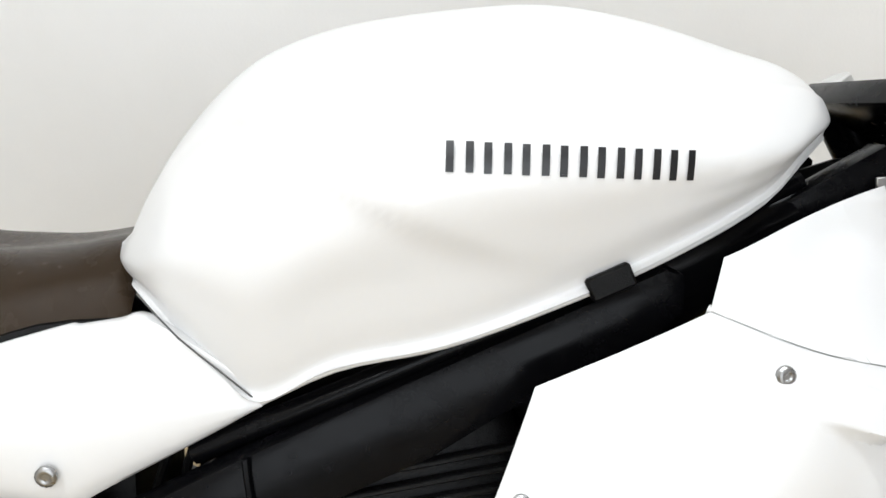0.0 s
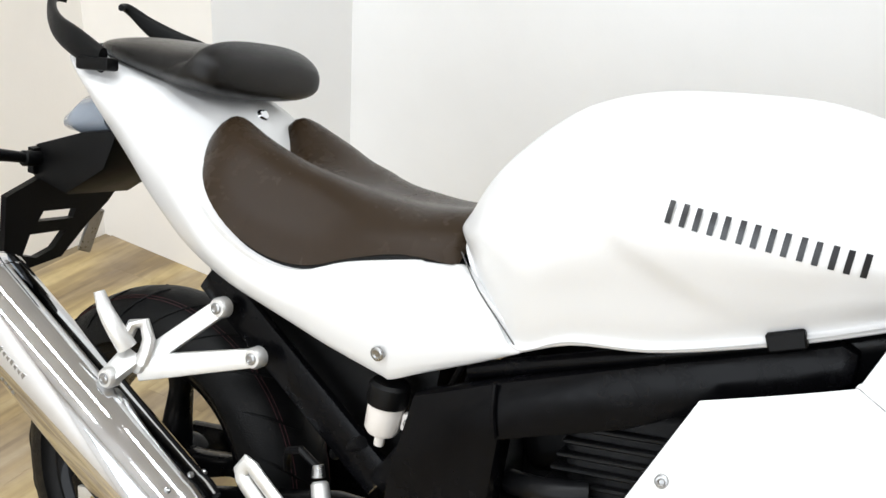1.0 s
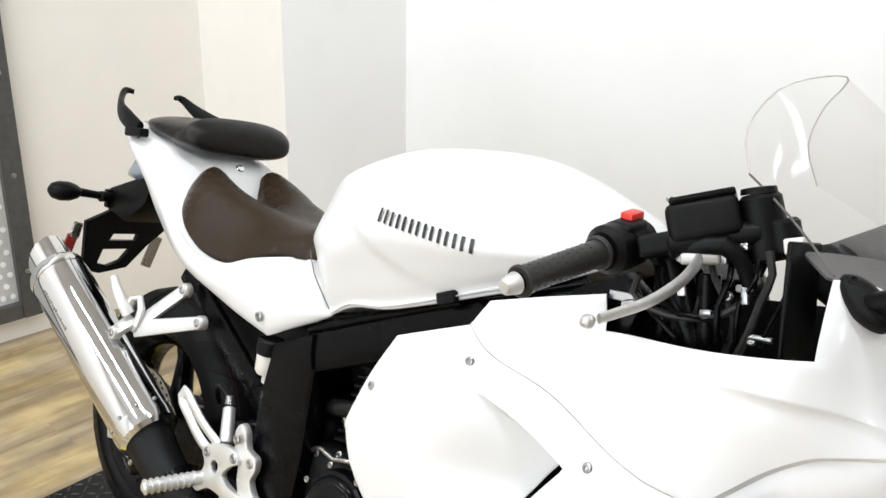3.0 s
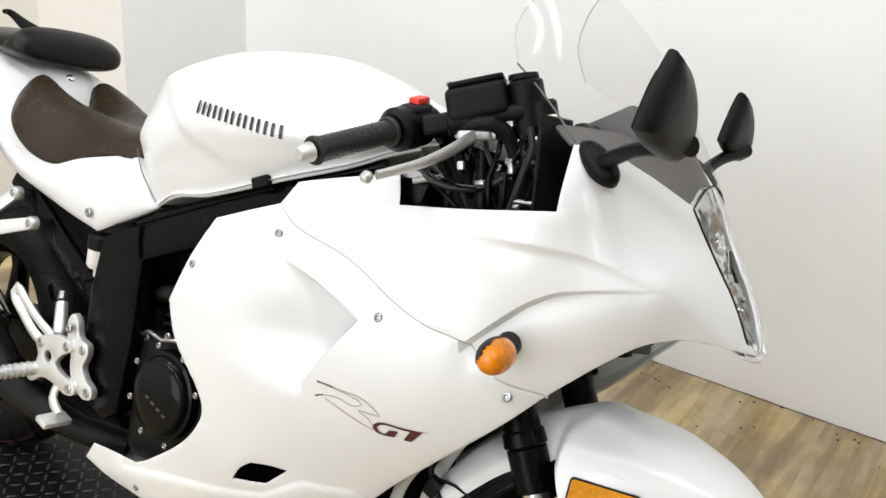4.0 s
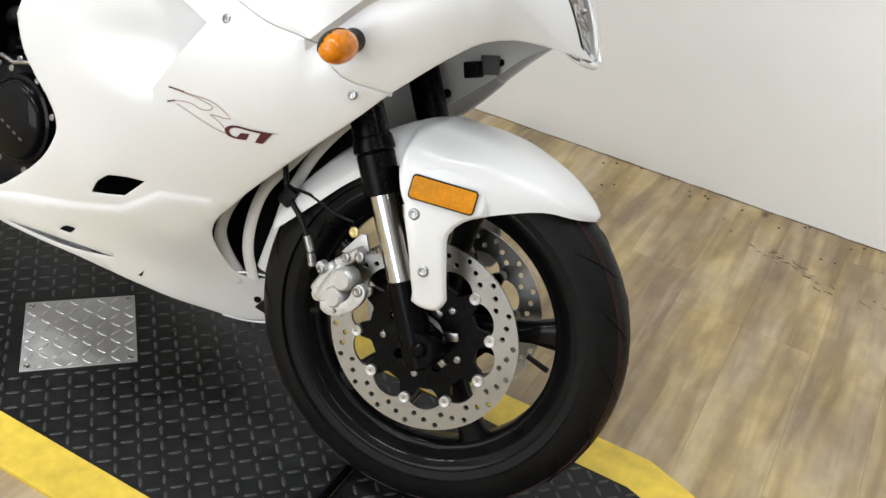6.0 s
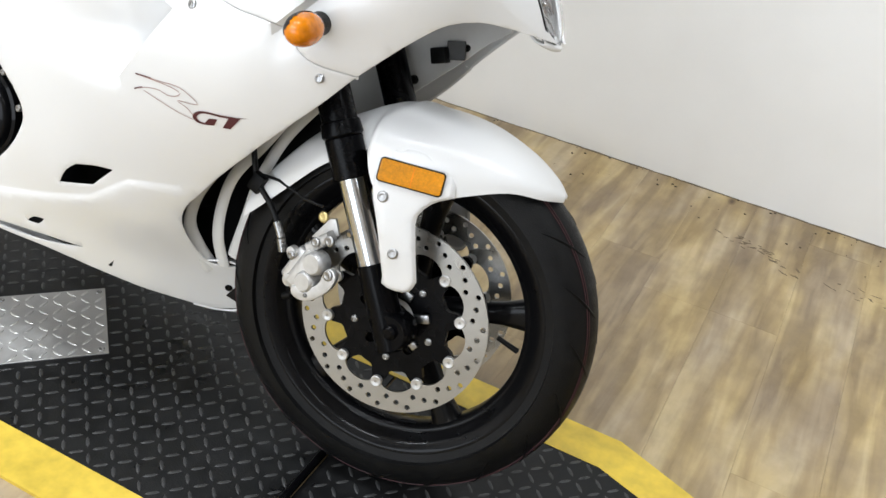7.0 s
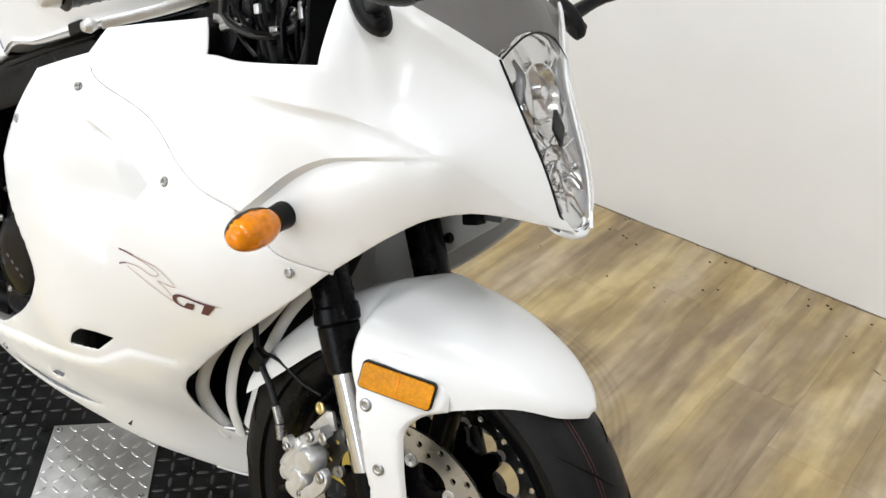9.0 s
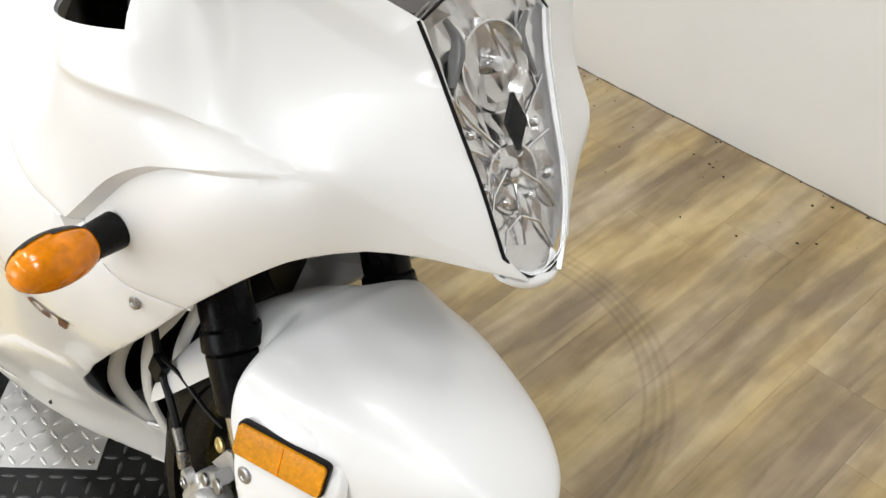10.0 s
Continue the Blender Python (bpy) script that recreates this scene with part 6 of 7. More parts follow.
for q, size, mat in (((-.285, -.152, .957), (0.018, 0.016, 0.010), BRASS), ((-.262, -.158, .948), (0.010, 0.012, 0.016), BOLT), ((-.245, -.150, .965), (0.012, 0.012, 0.008), BOLT),
                     ((-.228, -.155, .912), (0.008, 0.006, 0.020), BOLT), ((-.268, -.155, .880), (0.014, 0.006, 0.007), BOLT), ((-.305, -.152, .895), (0.010, 0.006, 0.012), ALU)):
    part("cable_fitting", box(bmesh.new(), q, size, Matrix.Rotation(radians(-18), 4, "Y"), 0.002, 2), mat, bike)
for q, ax in (((-.21, -.15, .865), (0, -1, 0.3)), ((-.17, -.14, .868), (0, -1, 0.3)), ((-.25, -.15, .905), (0, -1, 0.2)), ((-.225, -.14, .93), (0, -1, 0.2))):
    bolt(bike, q, ax, 0.006)
# black sheet added to close the cut-out and keep it dark inside
bm = bmesh.new()
plate(bm, [(-.56, .70), (-.50, .80), (-.42, .85), (-.36, .87), (-.20, .90), (-.09, .93), (-.06, .86), (-.10, .78), (-.30, .72)], 0.06, 0.066)
part("cutout_backing", bm, BLACK, bike, "black backing sheet added to darken the space behind the controls")
# dark rods standing in for the fork tops inside the cut-out
for p, q, r in (((-.318, -.11, .92), (-.29, -.11, .80), .013), ((-.292, -.12, .92), (-.262, -.12, .80), .015), ((-.350, -.10, .90), (-.34, -.10, .82), .010)):
    part("fork_top_rod", rod(bmesh.new(), p, q, r, seg=14, edge=0.002), FRAME, bike)
for q0, q1, rad in (((-.385, -.135, .853), (-.352, -.135, .866), .006), ((-.352, -.135, .866), (-.334, -.135, .873), .0042), ((-.217, -.15, .868), (-.186, -.15, .872), .0035), ((-.262, -.15, .958), (-.252, -.15, .952), .008)):
    part("cable_ferrule", rod(bmesh.new(), q0, q1, rad, seg=12, edge=0.001), BOLT, bike, "dull zinc cable ferrule")
part("frame_tag", box(bmesh.new(), (-.385, -.13, .862), (0.050, 0.004, 0.012), Matrix.Rotation(radians(-6), 4, "Y"), 0.001, 1), BOLT, bike, "bright bracket strip in the cowl cut-out")
part("wire_clip", box(bmesh.new(), (-.238, -.135, .917), (0.022, 0.006, 0.009), Matrix.Rotation(radians(-12), 4, "Y"), 0.002, 1), CUP, bike)
part("inner_side_panel", box(bmesh.new(), (-.160, -.165, .905), (0.006, 0.09, 0.17), Matrix.Rotation(radians(-10), 4, "Y"), 0.002, 1), BLACK, bike)

# --- frame
SPAR = [(-.978, .603), (-.884, .652), (-.762, .712), (-.618, .780), (-.580, .798), (-.562, .795), (-.562, .765), (-.60, .728), (-.69, .686), (-.746, .649), (-.868, .590), (-.862, .45), (-.868, .31), (-.90, .285), (-.955, .30), (-.982, .376), (-.99, .50)]
for sgn in (-1, 1):
    bm = bmesh.new()
    plate(bm, SPAR, sgn * 0.172, sgn * 0.128, 0.011)
    part("frame_spar", bm, FRAME, bike, "black enamelled frame spar and pivot plate")
    bm = bmesh.new()
    bar(bm, (-.610, sgn * .146, .757), (-.440, sgn * .098, .838), 0.042, 0.070, 0.036, 0.046)
    part("frame_spar_front", bm, FRAME, bike, "black front end of the frame spar, turning in to the steering head")
    bm = tube(bmesh.new(), [(-.93, sgn * .135, .640), (-.762, sgn * .150, .718), (-.618, sgn * .150, .784), (-.53, sgn * .125, .826), (-.46, sgn * .102, .860)], 0.010, 10)
    part("frame_tube", bm, FRAME, bike)
    bm = bmesh.new()
    bar(bm, (-1.318, sgn * .118, .632), (-1.02, sgn * .118, .462), 0.016, 0.050)
    part("seat_rail", bm, FRAME, bike, "black seat rail")
    bm = bmesh.new()
    bar(bm, (-1.02, sgn * .118, .462), (-.985, sgn * .13, .52), 0.02, 0.03)
    part("seat_rail_gusset", bm, FRAME, bike)
for sgn in (-1, 1):
    part("steering_head_gusset", plate(bmesh.new(), [(-.50, .83), (-.40, .890), (-.365, .868), (-.38, .80), (-.47, .77)], min(sgn * .122, sgn * .09), max(sgn * .122, sgn * .09), 0.004), FRAME, bike)
part("weld_bead", tube(bmesh.new(), [(-.884, -.1745, .650), (-.880, -.1755, .62), (-.872, -.1745, .594)], 0.003, 6), FRAME, bike)
part("tank_clip", box(bmesh.new(), (-.623, -.186, .790), (0.034, 0.012, 0.018), Matrix.Rotation(radians(-25), 4, "Y"), 0.002, 1), BLACK, bike, "black rubber tank clip")
part("tank_trim", tube(bmesh.new(), [(-.876, -.150, .686), (-.82, -.166, .717), (-.74, -.177, .739), (-.66, -.181, .771), (-.58, -.175, .807), (-.50, -.140, .846), (-.458, -.102, .876), (-.43, -.07, .893)], 0.003, 8), WHITE, bike, "pale lower lip of the tank")

# --- engine
engine = new("engine")
engine.parent = bike
tagged(engine, "black V-twin engine with finned cylinder and round side cover")
# black block added to stop the view through the engine
part("engine_filler", box(bmesh.new(), (-.755, 0.01, .53), (0.26, 0.12, 0.36), Matrix.Rotation(radians(-12), 4, "Y"), 0.03, 2), BLACK, engine)
part("gearbox_case", box(bmesh.new(), (-.925, 0.0, .40), (0.13, 0.22, 0.20), Matrix.Rotation(radians(-8), 4, "Y"), 0.03, 3), ENGINE, engine)
part("exhaust_collector", tube(bmesh.new(), [(-.66, 0.02, .20), (-.85, 0.0, .195), (-1.0, -0.06, .215), (-1.12, -0.13, .27)], [0.05, 0.055, 0.04, 0.035], 16), BLACK, engine, "black exhaust collector under the engine")
part("crankcase", box(bmesh.new(), (-.735, 0.0, .36), (0.30, 0.29, 0.24), Matrix.Rotation(radians(-6), 4, "Y"), 0.04, 4), ENGINE, engine)
# black mass added to close the view under the tank
part("airbox_filler", box(bmesh.new(), (-.70, 0.02, .665), (0.42, 0.20, 0.12), Matrix.Rotation(radians(-26), 4, "Y"), 0.03, 3), BLACK, engine)
for k in range(9):
    bm = box(bmesh.new(), (-.745 + 0.010 * k * 0.35, -0.03, .505 + 0.0165 * k), (0.19, 0.20, 0.0055), Matrix.Rotation(radians(-12), 4, "Y"), 0.0015, 1)
    part("cooling_fin", bm, ENGINE, engine)
part("cylinder", box(bmesh.new(), (-.735, -0.03, .57), (0.15, 0.18, 0.19), Matrix.Rotation(radians(-12), 4, "Y"), 0.02, 3), ENGINE, engine)
part("cylinder", box(bmesh.new(), (-.50, 0.0, .45), (0.22, 0.16, 0.16), Matrix.Rotation(radians(35), 4, "Y"), 0.02, 3), ENGINE, engine, "front cylinder")
prof = [(0.0, 0.016), (0.035, 0.016), (0.058, 0.013), (0.066, 0.007), (0.068, 0.0), (0.074, -0.002), (0.076, -0.02), (0.0, -0.02)]
bm = lathe(bmesh.new(), prof, (0, 0, 0), (0, -1, 0), 48, False)
put(bm, Matrix.Translation((-.774, -.163, .379)) @ Matrix.Diagonal((0.96, 1, 1.04, 1)))
part("clutch_cover", bm, GLOSS, engine, "gloss black round side cover")
for k in range(7):
    t = radians(20 + 45 * k)
    bolt(engine, (-.774 + 0.081 * math.cos(t), -.163, .379 + 0.086 * math.sin(t)), (0, -1, 0), 0.006)
bm = bmesh.new()
for px in (-.79, -.775, -.76, -.745):
    box(bm, (px, -.1795, .366 - 0.006 * (px + .77) / .015), (0.008, 0.0012, 0.004), Matrix.Rotation(radians(12), 4, "Y"))
tagged(part("cover_mark", bm, MESH, engine, "small worn raised mark"), kind="stuff")
for q in ((-.80, -.15, .475), (-.765, -.15, .478), (-.86, -.14, .45), (-.72, -.16, .525), (-.735, -.165, .525), (-.69, -.15, .59), (-.70, -.15, .505)):
    bolt(engine, q, (0, -1, 0.1), 0.007)
part("vent_hose", tube(bmesh.new(), [(-.86, -.15, .46), (-.83, -.16, .475), (-.80, -.16, .47), (-.765, -.158, .48), (-.73, -.15, .46)], 0.004, 8), BOLT, engine)
part("throttle_hose", tube(bmesh.new(), [(-.86, -.12, .53), (-.81, -.15, .55), (-.77, -.14, .56)], 0.014, 12), HOSE, engine)
part("radiator", box(bmesh.new(), (-.36, 0.0, .46), (0.04, 0.30, 0.26), Matrix.Rotation(radians(18), 4, "Y"), 0.006), BLACK, engine)
part("oil_pan", box(bmesh.new(), (-.62, 0.0, .255), (0.40, 0.17, 0.06), None, 0.02, 3), ENGINE, engine)
part("hang_tag", box(bmesh.new(), (-.822, -.125, .512), (0.002, 0.022, 0.05), Matrix.Rotation(radians(25), 4, "X") @ Matrix.Rotation(radians(60), 4, "Z"), 0.0006, 1), TAG, bike, "pale paper tag")
for pts in ([(-.915, -.12, .680), (-.932, -.115, .645), (-.944, -.11, .60), (-.93, -.11, .56)], [(-.94, -.10, .668), (-.958, -.095, .63), (-.972, -.09, .59)], [(-.885, -.12, .67), (-.905, -.12, .655), (-.912, -.12, .635), (-.895, -.12, .62)]):
    part("breather_hose", tube(bmesh.new(), pts, 0.0042, 8), HOSE, bike)

# inner ribs of the belly opening
RIBS = ([(-.340, -.06, .240), (-.357, -.09, .285), (-.366, -.105, .320), (-.362, -.105, .362), (-.335, -.10, .42), (-.30, -.10, .48)],
        [(-.319, -.06, .254), (-.326, -.08, .306), (-.323, -.09, .358), (-.308, -.095, .418), (-.27, -.09, .48), (-.22, -.09, .56)],
        [(-.303, -.06, .276), (-.286, -.07, .350), (-.270, -.08, .420), (-.24, -.08, .50), (-.18, -.08, .59)])
for pts in RIBS:
    part("belly_rib", tube(bmesh.new(), pts, [0.0125, 0.0105, 0.009, 0.0085], 12, 0.012, 0.45), WHITE_IN, bike, "pale plastic rib in the belly opening")
bm = bmesh.new()
plate(bm, [(-.42, .20), (-.30, .185), (-.27, .27), (-.27, .45), (-.18, .55), (-.25, .60), (-.45, .40)], -0.03, -0.026)
part("inner_shroud", bm, BLACK, bike)
# belly nose between both halves, and the underside
rows = []
for p in spline([(-.37, .160), (-.339, .157), (-.304, .166), (-.297, .20), (-.292, .23), (-.290, .257), (-.31, .262), (-.34, .256)], 0.012):
    w = max(0.012, -float(side(np.array([p.x]), np.array([p.y]))[0]))
    rows.append([Vector((p.x + 0.010 * (1 - (k / 6) ** 2) * (1 if p.y > 0.17 else 0.3), w * k / 6, p.y - 0.004 * (1 - (k / 6) ** 2))) for k in range(-6, 7)])
part("belly_nose", sheet_mesh(rows, 0.003), WHITE, bike, "rounded white nose of the belly pan", angle=60)
rows = []
for x, z in ((-.92, .204), (-.865, .1955), (-.787, .199), (-.68, .2025), (-.585, .203), (-.49, .187), (-.41, .167), (-.36, .159)):
    w = -float(side(np.array([x]), np.array([z + 0.004]))[0]) - 0.003
    rows.append([Vector((x, w * k / 5, z + 0.003 - 0.006 * (1 - (k / 5) ** 2))) for k in range(-5, 6)])
part("belly_floor", sheet_mesh(rows, 0.003), WHITE, bike, "underside of the belly pan", angle=60)

# --- exhaust
muffler = new("muffler")
muffler.parent = bike
tagged(muffler, "polished oval chrome muffler rising beside the rear wheel")
ML, MU = Vector((-1.240, -.205, .347)), Vector((-1.606, -.218, .533))
ax = (MU - ML).normalized()
upv = Vector((0.45, 0, 0.89))


def oval(p, s=1.0, ra=0.062, rb=0.056, n=40):
    return ring(p, ax, upv, ra * s, rb * s, n)


bm = loft(bmesh.new(), [oval(ML + ax * h, s) for h, s in ((0.0, 0.97), (0.012, 1.0), (0.20, 1.0), (0.39, 1.0), (0.405, 0.985))])
part("canister", bm, CHROME, muffler, "mirror-polished oval canister", angle=50)
bm = loft(bmesh.new(), [oval(MU + ax * h, s) for h, s in ((-0.008, 1.006), (0.008, 1.004), (0.016, 0.95), (0.020, 0.82))])
part("end_cap", bm, CHROME, muffler, angle=30)
bm = loft(bmesh.new(), [oval(ML + ax * h, s) for h, s in ((-0.02, 0.85), (-0.012, 0.98), (0.006, 1.02), (0.016, 1.02))])
part("front_cap", bm, CHROME, muffler, angle=30)
TP = MU + ax * 0.02
outer_a = ring(TP, ax, upv, 0.046, 0.042, 32)
cut = [p + ax * (0.040 + 0.020 * math.cos(2 * math.pi * k / 32)) for k, p in enumerate(outer_a)]
inner_c = [TP + ax * (0.036 + 0.020 * math.cos(2 * math.pi * k / 32)) + (p - TP) * 0.86 for k, p in enumerate(outer_a)]
inner_d = [TP + (p - TP) * 0.84 + ax * 0.005 for p in outer_a]
bm = loft(bmesh.new(), [outer_a, cut, inner_c, inner_d])
part("tail_tip", bm, CHROME, muffler, "slash-cut tail tip", angle=40)
for k in range(10):
    t = 2 * math.pi * k / 10
    q = ring(ML + ax * 0.022, ax, upv, 0.063, 0.057, 40)[int(40 * k / 10)]
    bolt(muffler, q, q - (ML + ax * 0.022), 0.0042, name="rivet")
bm = tube(bmesh.new(), [tuple(ML + ax * 0.01), (-1.19, -.20, .305), (-1.10, -.19, .265), (-1.0, -.16, .24), (-.9, -.10, .22)], [0.046, 0.040, 0.031, 0.026, 0.026], 20)
part("link_pipe", bm, ENGINE, muffler, "matt black link pipe", angle=60)
bm = lathe(bmesh.new(), [(0.030, 0.014), (0.036, 0.012), (0.037, -0.012), (0.030, -0.014)], (-1.135, -.195, .285), (-0.9, -0.05, 0.42), 24)
part("pipe_clamp", bm, FRAME, muffler)
bm = bmesh.new()
for k in range(14):
    for j in range(2):
        q = ML + ax * (0.24 + 0.008 * k) + Vector((-0.012 - 0.016 * j, -0.0555 + 0.003 * j, 0.016 - 0.026 * j))
        box(bm, q, (0.005, 0.0012, 0.006 if k % 3 else 0.009), Matrix.Rotation(radians(27), 4, "Y"))
tagged(part("stamped_mark", bm, STEEL, muffler, "faint stamped lettering worn to small bars"), kind="stuff")

# pillion peg bracket and folded peg
hanger = new("pillion_peg_bracket")
hanger.parent = bike
tagged(hanger, "cast aluminium pillion peg bracket carrying the muffler")
H = Vector((-1.352, -.190, .512))
A, B, C = Vector((-1.271, -.150, .606)), Vector((-1.203, -.155, .564)), Vector((-1.368, -.222, .495))
bm = bmesh.new()
bar(bm, H, A, 0.012, 0.026, 0.012, 0.024)
bar(bm, H + Vector((0, 0, -0.006)), B, 0.012, 0.034, 0.012, 0.024)
bar(bm, H + Vector((-0.01, 0, 0.01)), C, 0.014, 0.036, 0.016, 0.026)
part("bracket_casting", bm, ALU, hanger, angle=50)
for p in (A, B, C, H):
    bm = lathe(bmesh.new(), [(0.0, 0.009), (0.011, 0.008), (0.0135, 0.004), (0.0135, -0.008), (0.0, -0.009)], p, (0, -1, 0), 16)
    part("mounting_boss", bm, ALU, hanger, angle=50)
for p in (A, B, C):
    bolt(hanger, p + Vector((0, -0.0095, 0)), (0, -1, 0), 0.0075)
part("folded_peg", tube(bmesh.new(), [tuple(H + Vector((-.012, -.012, .02))), (-1.375, -.212, .552), (-1.395, -.218, .578), (-1.404, -.221, .597)], [0.013, 0.0115, 0.0105, 0.007], 12, 0.02, 0.7), ALU, hanger)
part("peg_guard", tube(bmesh.new(), [(-1.345, -.195, .515), (-1.342, -.19, .548), (-1.352, -.19, .566), (-1.366, -.195, .562), (-1.37, -.2, .54)], 0.0095, 10, 0.02, 0.7), ALU, hanger)

# rider's rearset
rearset = new("rearset")
rearset.parent = bike
tagged(rearset, "cast aluminium rider footrest bracket with heel guard and pedal")
yy = -0.185
bm = bmesh.new()
edge = [(-1.006, .440), (-.998, .405), (-.985, .385), (-.982, .362), (-.968, .334), (-.935, .316), (-.915, .322), (-.914, .338), (-.936, .352), (-.948, .370), (-.940, .395), (-.944, .412), (-.968, .420), (-.980, .447), (-.994, .456)]
plate(bm, [tuple(p) for p in spline(edge, 0.006, True)], yy - 0.008, yy + 0.006, 0.0025)
part("adjuster_plate", bm, ALU, rearset, "cast aluminium adjuster plate", angle=50)
bm = bmesh.new()
edge = [(-1.076, .380), (-1.055, .396), (-.990, .408), (-.976, .394), (-1.000, .374), (-1.012, .355), (-.990, .343), (-.955, .337), (-.950, .320), (-.970, .311), (-1.01, .319), (-1.045, .318), (-1.075, .300), (-1.092, .310), (-1.071, .335), (-1.064, .356)]
plate(bm, [tuple(p) for p in spline(edge, 0.006, True)], yy - 0.016, yy - 0.004, 0.0025, None, ((-1.036, .362, .011),))
part("footrest_plate", bm, ALU, rearset, "cast aluminium footrest plate", angle=50)
for q in ((-.955, .400), (-.989, .396), (-.966, .324), (-.926, .330), (-1.060, .379), (-.990, .430)):
    bolt(rearset, (q[0], yy - (0.017 if q[0] < -.96 else 0.009), q[1]), (0, -1, 0), 0.0085)
loop_pts = [(-1.052, yy, .372), (-1.09, yy - .004, .380), (-1.137, yy - .006, .410), (-1.170, yy - .006, .438), (-1.162, yy - .006, .452), (-1.144, yy - .006, .442), (-1.095, yy - .004, .412), (-1.05, yy, .392)]
part("heel_guard", tube(bmesh.new(), loop_pts, 0.0105, 12, 0.012, 0.6), ALU, rearset, "open cast heel guard")
part("rear_master_cylinder", rod(bmesh.new(), (-1.050, yy + .014, .392), (-1.084, yy + .034, .446), 0.013, 0.011, 16, 0.003), ALU, rearset)
part("banjo", lathe(bmesh.new(), [(0, 0.008), (0.007, 0.007), (0.009, -0.008), (0, -0.009)], (-1.090, yy + .037, .457), (-0.4, 0.2, 1), 12), BOLT, rearset)
part("rear_brake_hose", tube(bmesh.new(), [(-1.092, yy + .037, .461), (-1.118, yy + .035, .474), (-1.142, yy + .045, .460), (-1.152, yy + .065, .425)], 0.005, 8), HOSE, rearset)
bm = bmesh.new()
rod(bm, (-1.066, yy, .328), (-1.088, yy - .115, .318), 0.0125, 0.0105, 16, 0.003)
part("footpeg", bm, ALU, rearset, "ribbed aluminium footpeg")
for k in range(9):
    p = Vector((-1.071, yy - .025, .326)).lerp(Vector((-1.087, yy - .11, .3185)), k / 8)
    part("peg_rib", lathe(bmesh.new(), [(0.010, 0.0022), (0.0136, 0.0015), (0.0136, -0.0015), (0.010, -0.0022)], p, (0.18, 0.98, 0.1), 16), ALU, rearset)
part("brake_pedal", tube(bmesh.new(), [(-1.008, yy - .004, .318), (-1.010, yy - .010, .290), (-.975, yy - .018, .272)], 0.009, 10, 0.012, 0.7), ALU, rearset)
part("pedal_pad", box(bmesh.new(), (-.972, yy - .030, .266), (0.030, 0.055, 0.012), Matrix.Rotation(radians(15), 4, "Y"), 0.003), ALU, rearset)

# fluid reservoir under the seat
cup = new("brake_fluid_cup")
cup.parent = bike
tagged(cup, "small translucent brake fluid cup with a black cap")
bm = lathe(bmesh.new(), [(0.0, 0.0), (0.017, 0.0), (0.021, 0.006), (0.022, 0.038), (0.0, 0.038)], (-1.026, -.132, .528), (0, 0, 1), 28, False)
part("cup_body", bm, CUP, cup)
bm = lathe(bmesh.new(), [(0.0, 0.036), (0.0235, 0.036), (0.0245, 0.040), (0.0245, 0.060), (0.021, 0.064), (0.0, 0.065)], (-1.026, -.132, .528), (0, 0, 1), 28, False)
part("cup_cap", bm, BLACK, cup)
part("cup_spout", rod(bmesh.new(), (-1.026, -.132, .530), (-1.026, -.132, .511), 0.007, 0.006, 14, 0.001), CUP, cup)
part("cup_mount", box(bmesh.new(), (-.995, -.125, .550), (0.018, 0.014, 0.022), None, 0.004), CUP, cup)
bolt(cup, (-.992, -.136, .552), (0.3, -1, 0), 0.006)

# under-tail, swingarm, chain guard
bm = bmesh.new()
plate(bm, [(-.99, .62), (-.985, .43), (-1.03, .43), (-1.14, .475), (-1.24, .540), (-1.33, .602), (-1.42, .69), (-1.62, .81), (-1.62, .845), (-1.3, .66), (-1.1, .61)], -0.085, 0.085, 0.006)
part("under_tray", bm, BLACK, bike, "black plastic under-tray")
ARM = [(-.94, .44), (-1.08, .420), (-1.30, .335), (-1.50, .290), (-1.515, .262), (-1.50, .235), (-1.38, .236), (-1.10, .305), (-.94, .34)]
for sgn in (-1, 1):
    bm = plate(bmesh.new(), ARM, min(sgn * 0.100, sgn * 0.124), max(sgn * 0.100, sgn * 0.124), 0.008)
    part("swingarm", bm, FRAME, bike, "black box-section swingarm")
part("shock_absorber", rod(bmesh.new(), (-1.03, 0.0, .40), (-1.06, 0.0, .56), 0.032, seg=18, edge=0.003), BLACK, bike)
part("linkage_rod", rod(bmesh.new(), (-1.10, -.10, .46), (-1.05, -.13, .505), 0.008, seg=12), ENGINE, bike)
part("axle_adjuster", box(bmesh.new(), (-1.455, -.128, .250), (0.062, 0.008, 0.040), Matrix.Rotation(radians(-14), 4, "Y"), 0.002, 2), ALU, bike, "bare metal axle adjuster plate")
part("axle_washer", lathe(bmesh.new(), [(0.006, 0.003), (0.016, 0.003), (0.017, 0.0), (0.006, 0.0)], (-1.437, -.133, .262), (0, -1, 0), 24), BOLT, bike)
part("rear_axle_nut", lathe(bmesh.new(), [(0.0, 0.014), (0.009, 0.014), (0.0125, 0.010), (0.013, -0.003), (0.0, -0.003)], (-1.437, -.136, .262), (0, -1, 0), 6), BRASS, bike, "yellow zinc axle nut")
part("rear_caliper", box(bmesh.new(), (-1.385, -.094, .205), (0.07, 0.045, 0.05), Matrix.Rotation(radians(-30), 4, "Y"), 0.010, 3), FRAME, bike, "black rear caliper")
for q in ((-1.405, -.118, .196), (-1.366, -.118, .216)):
    bolt(bike, q, (0, -1, 0), 0.007)
part("side_stand", tube(bmesh.new(), [(-.80, .13, .24), (-.83, .20, .12), (-.86, .275, -.075)], 0.012, 12), FRAME, bike, "black side stand reaching the deck")

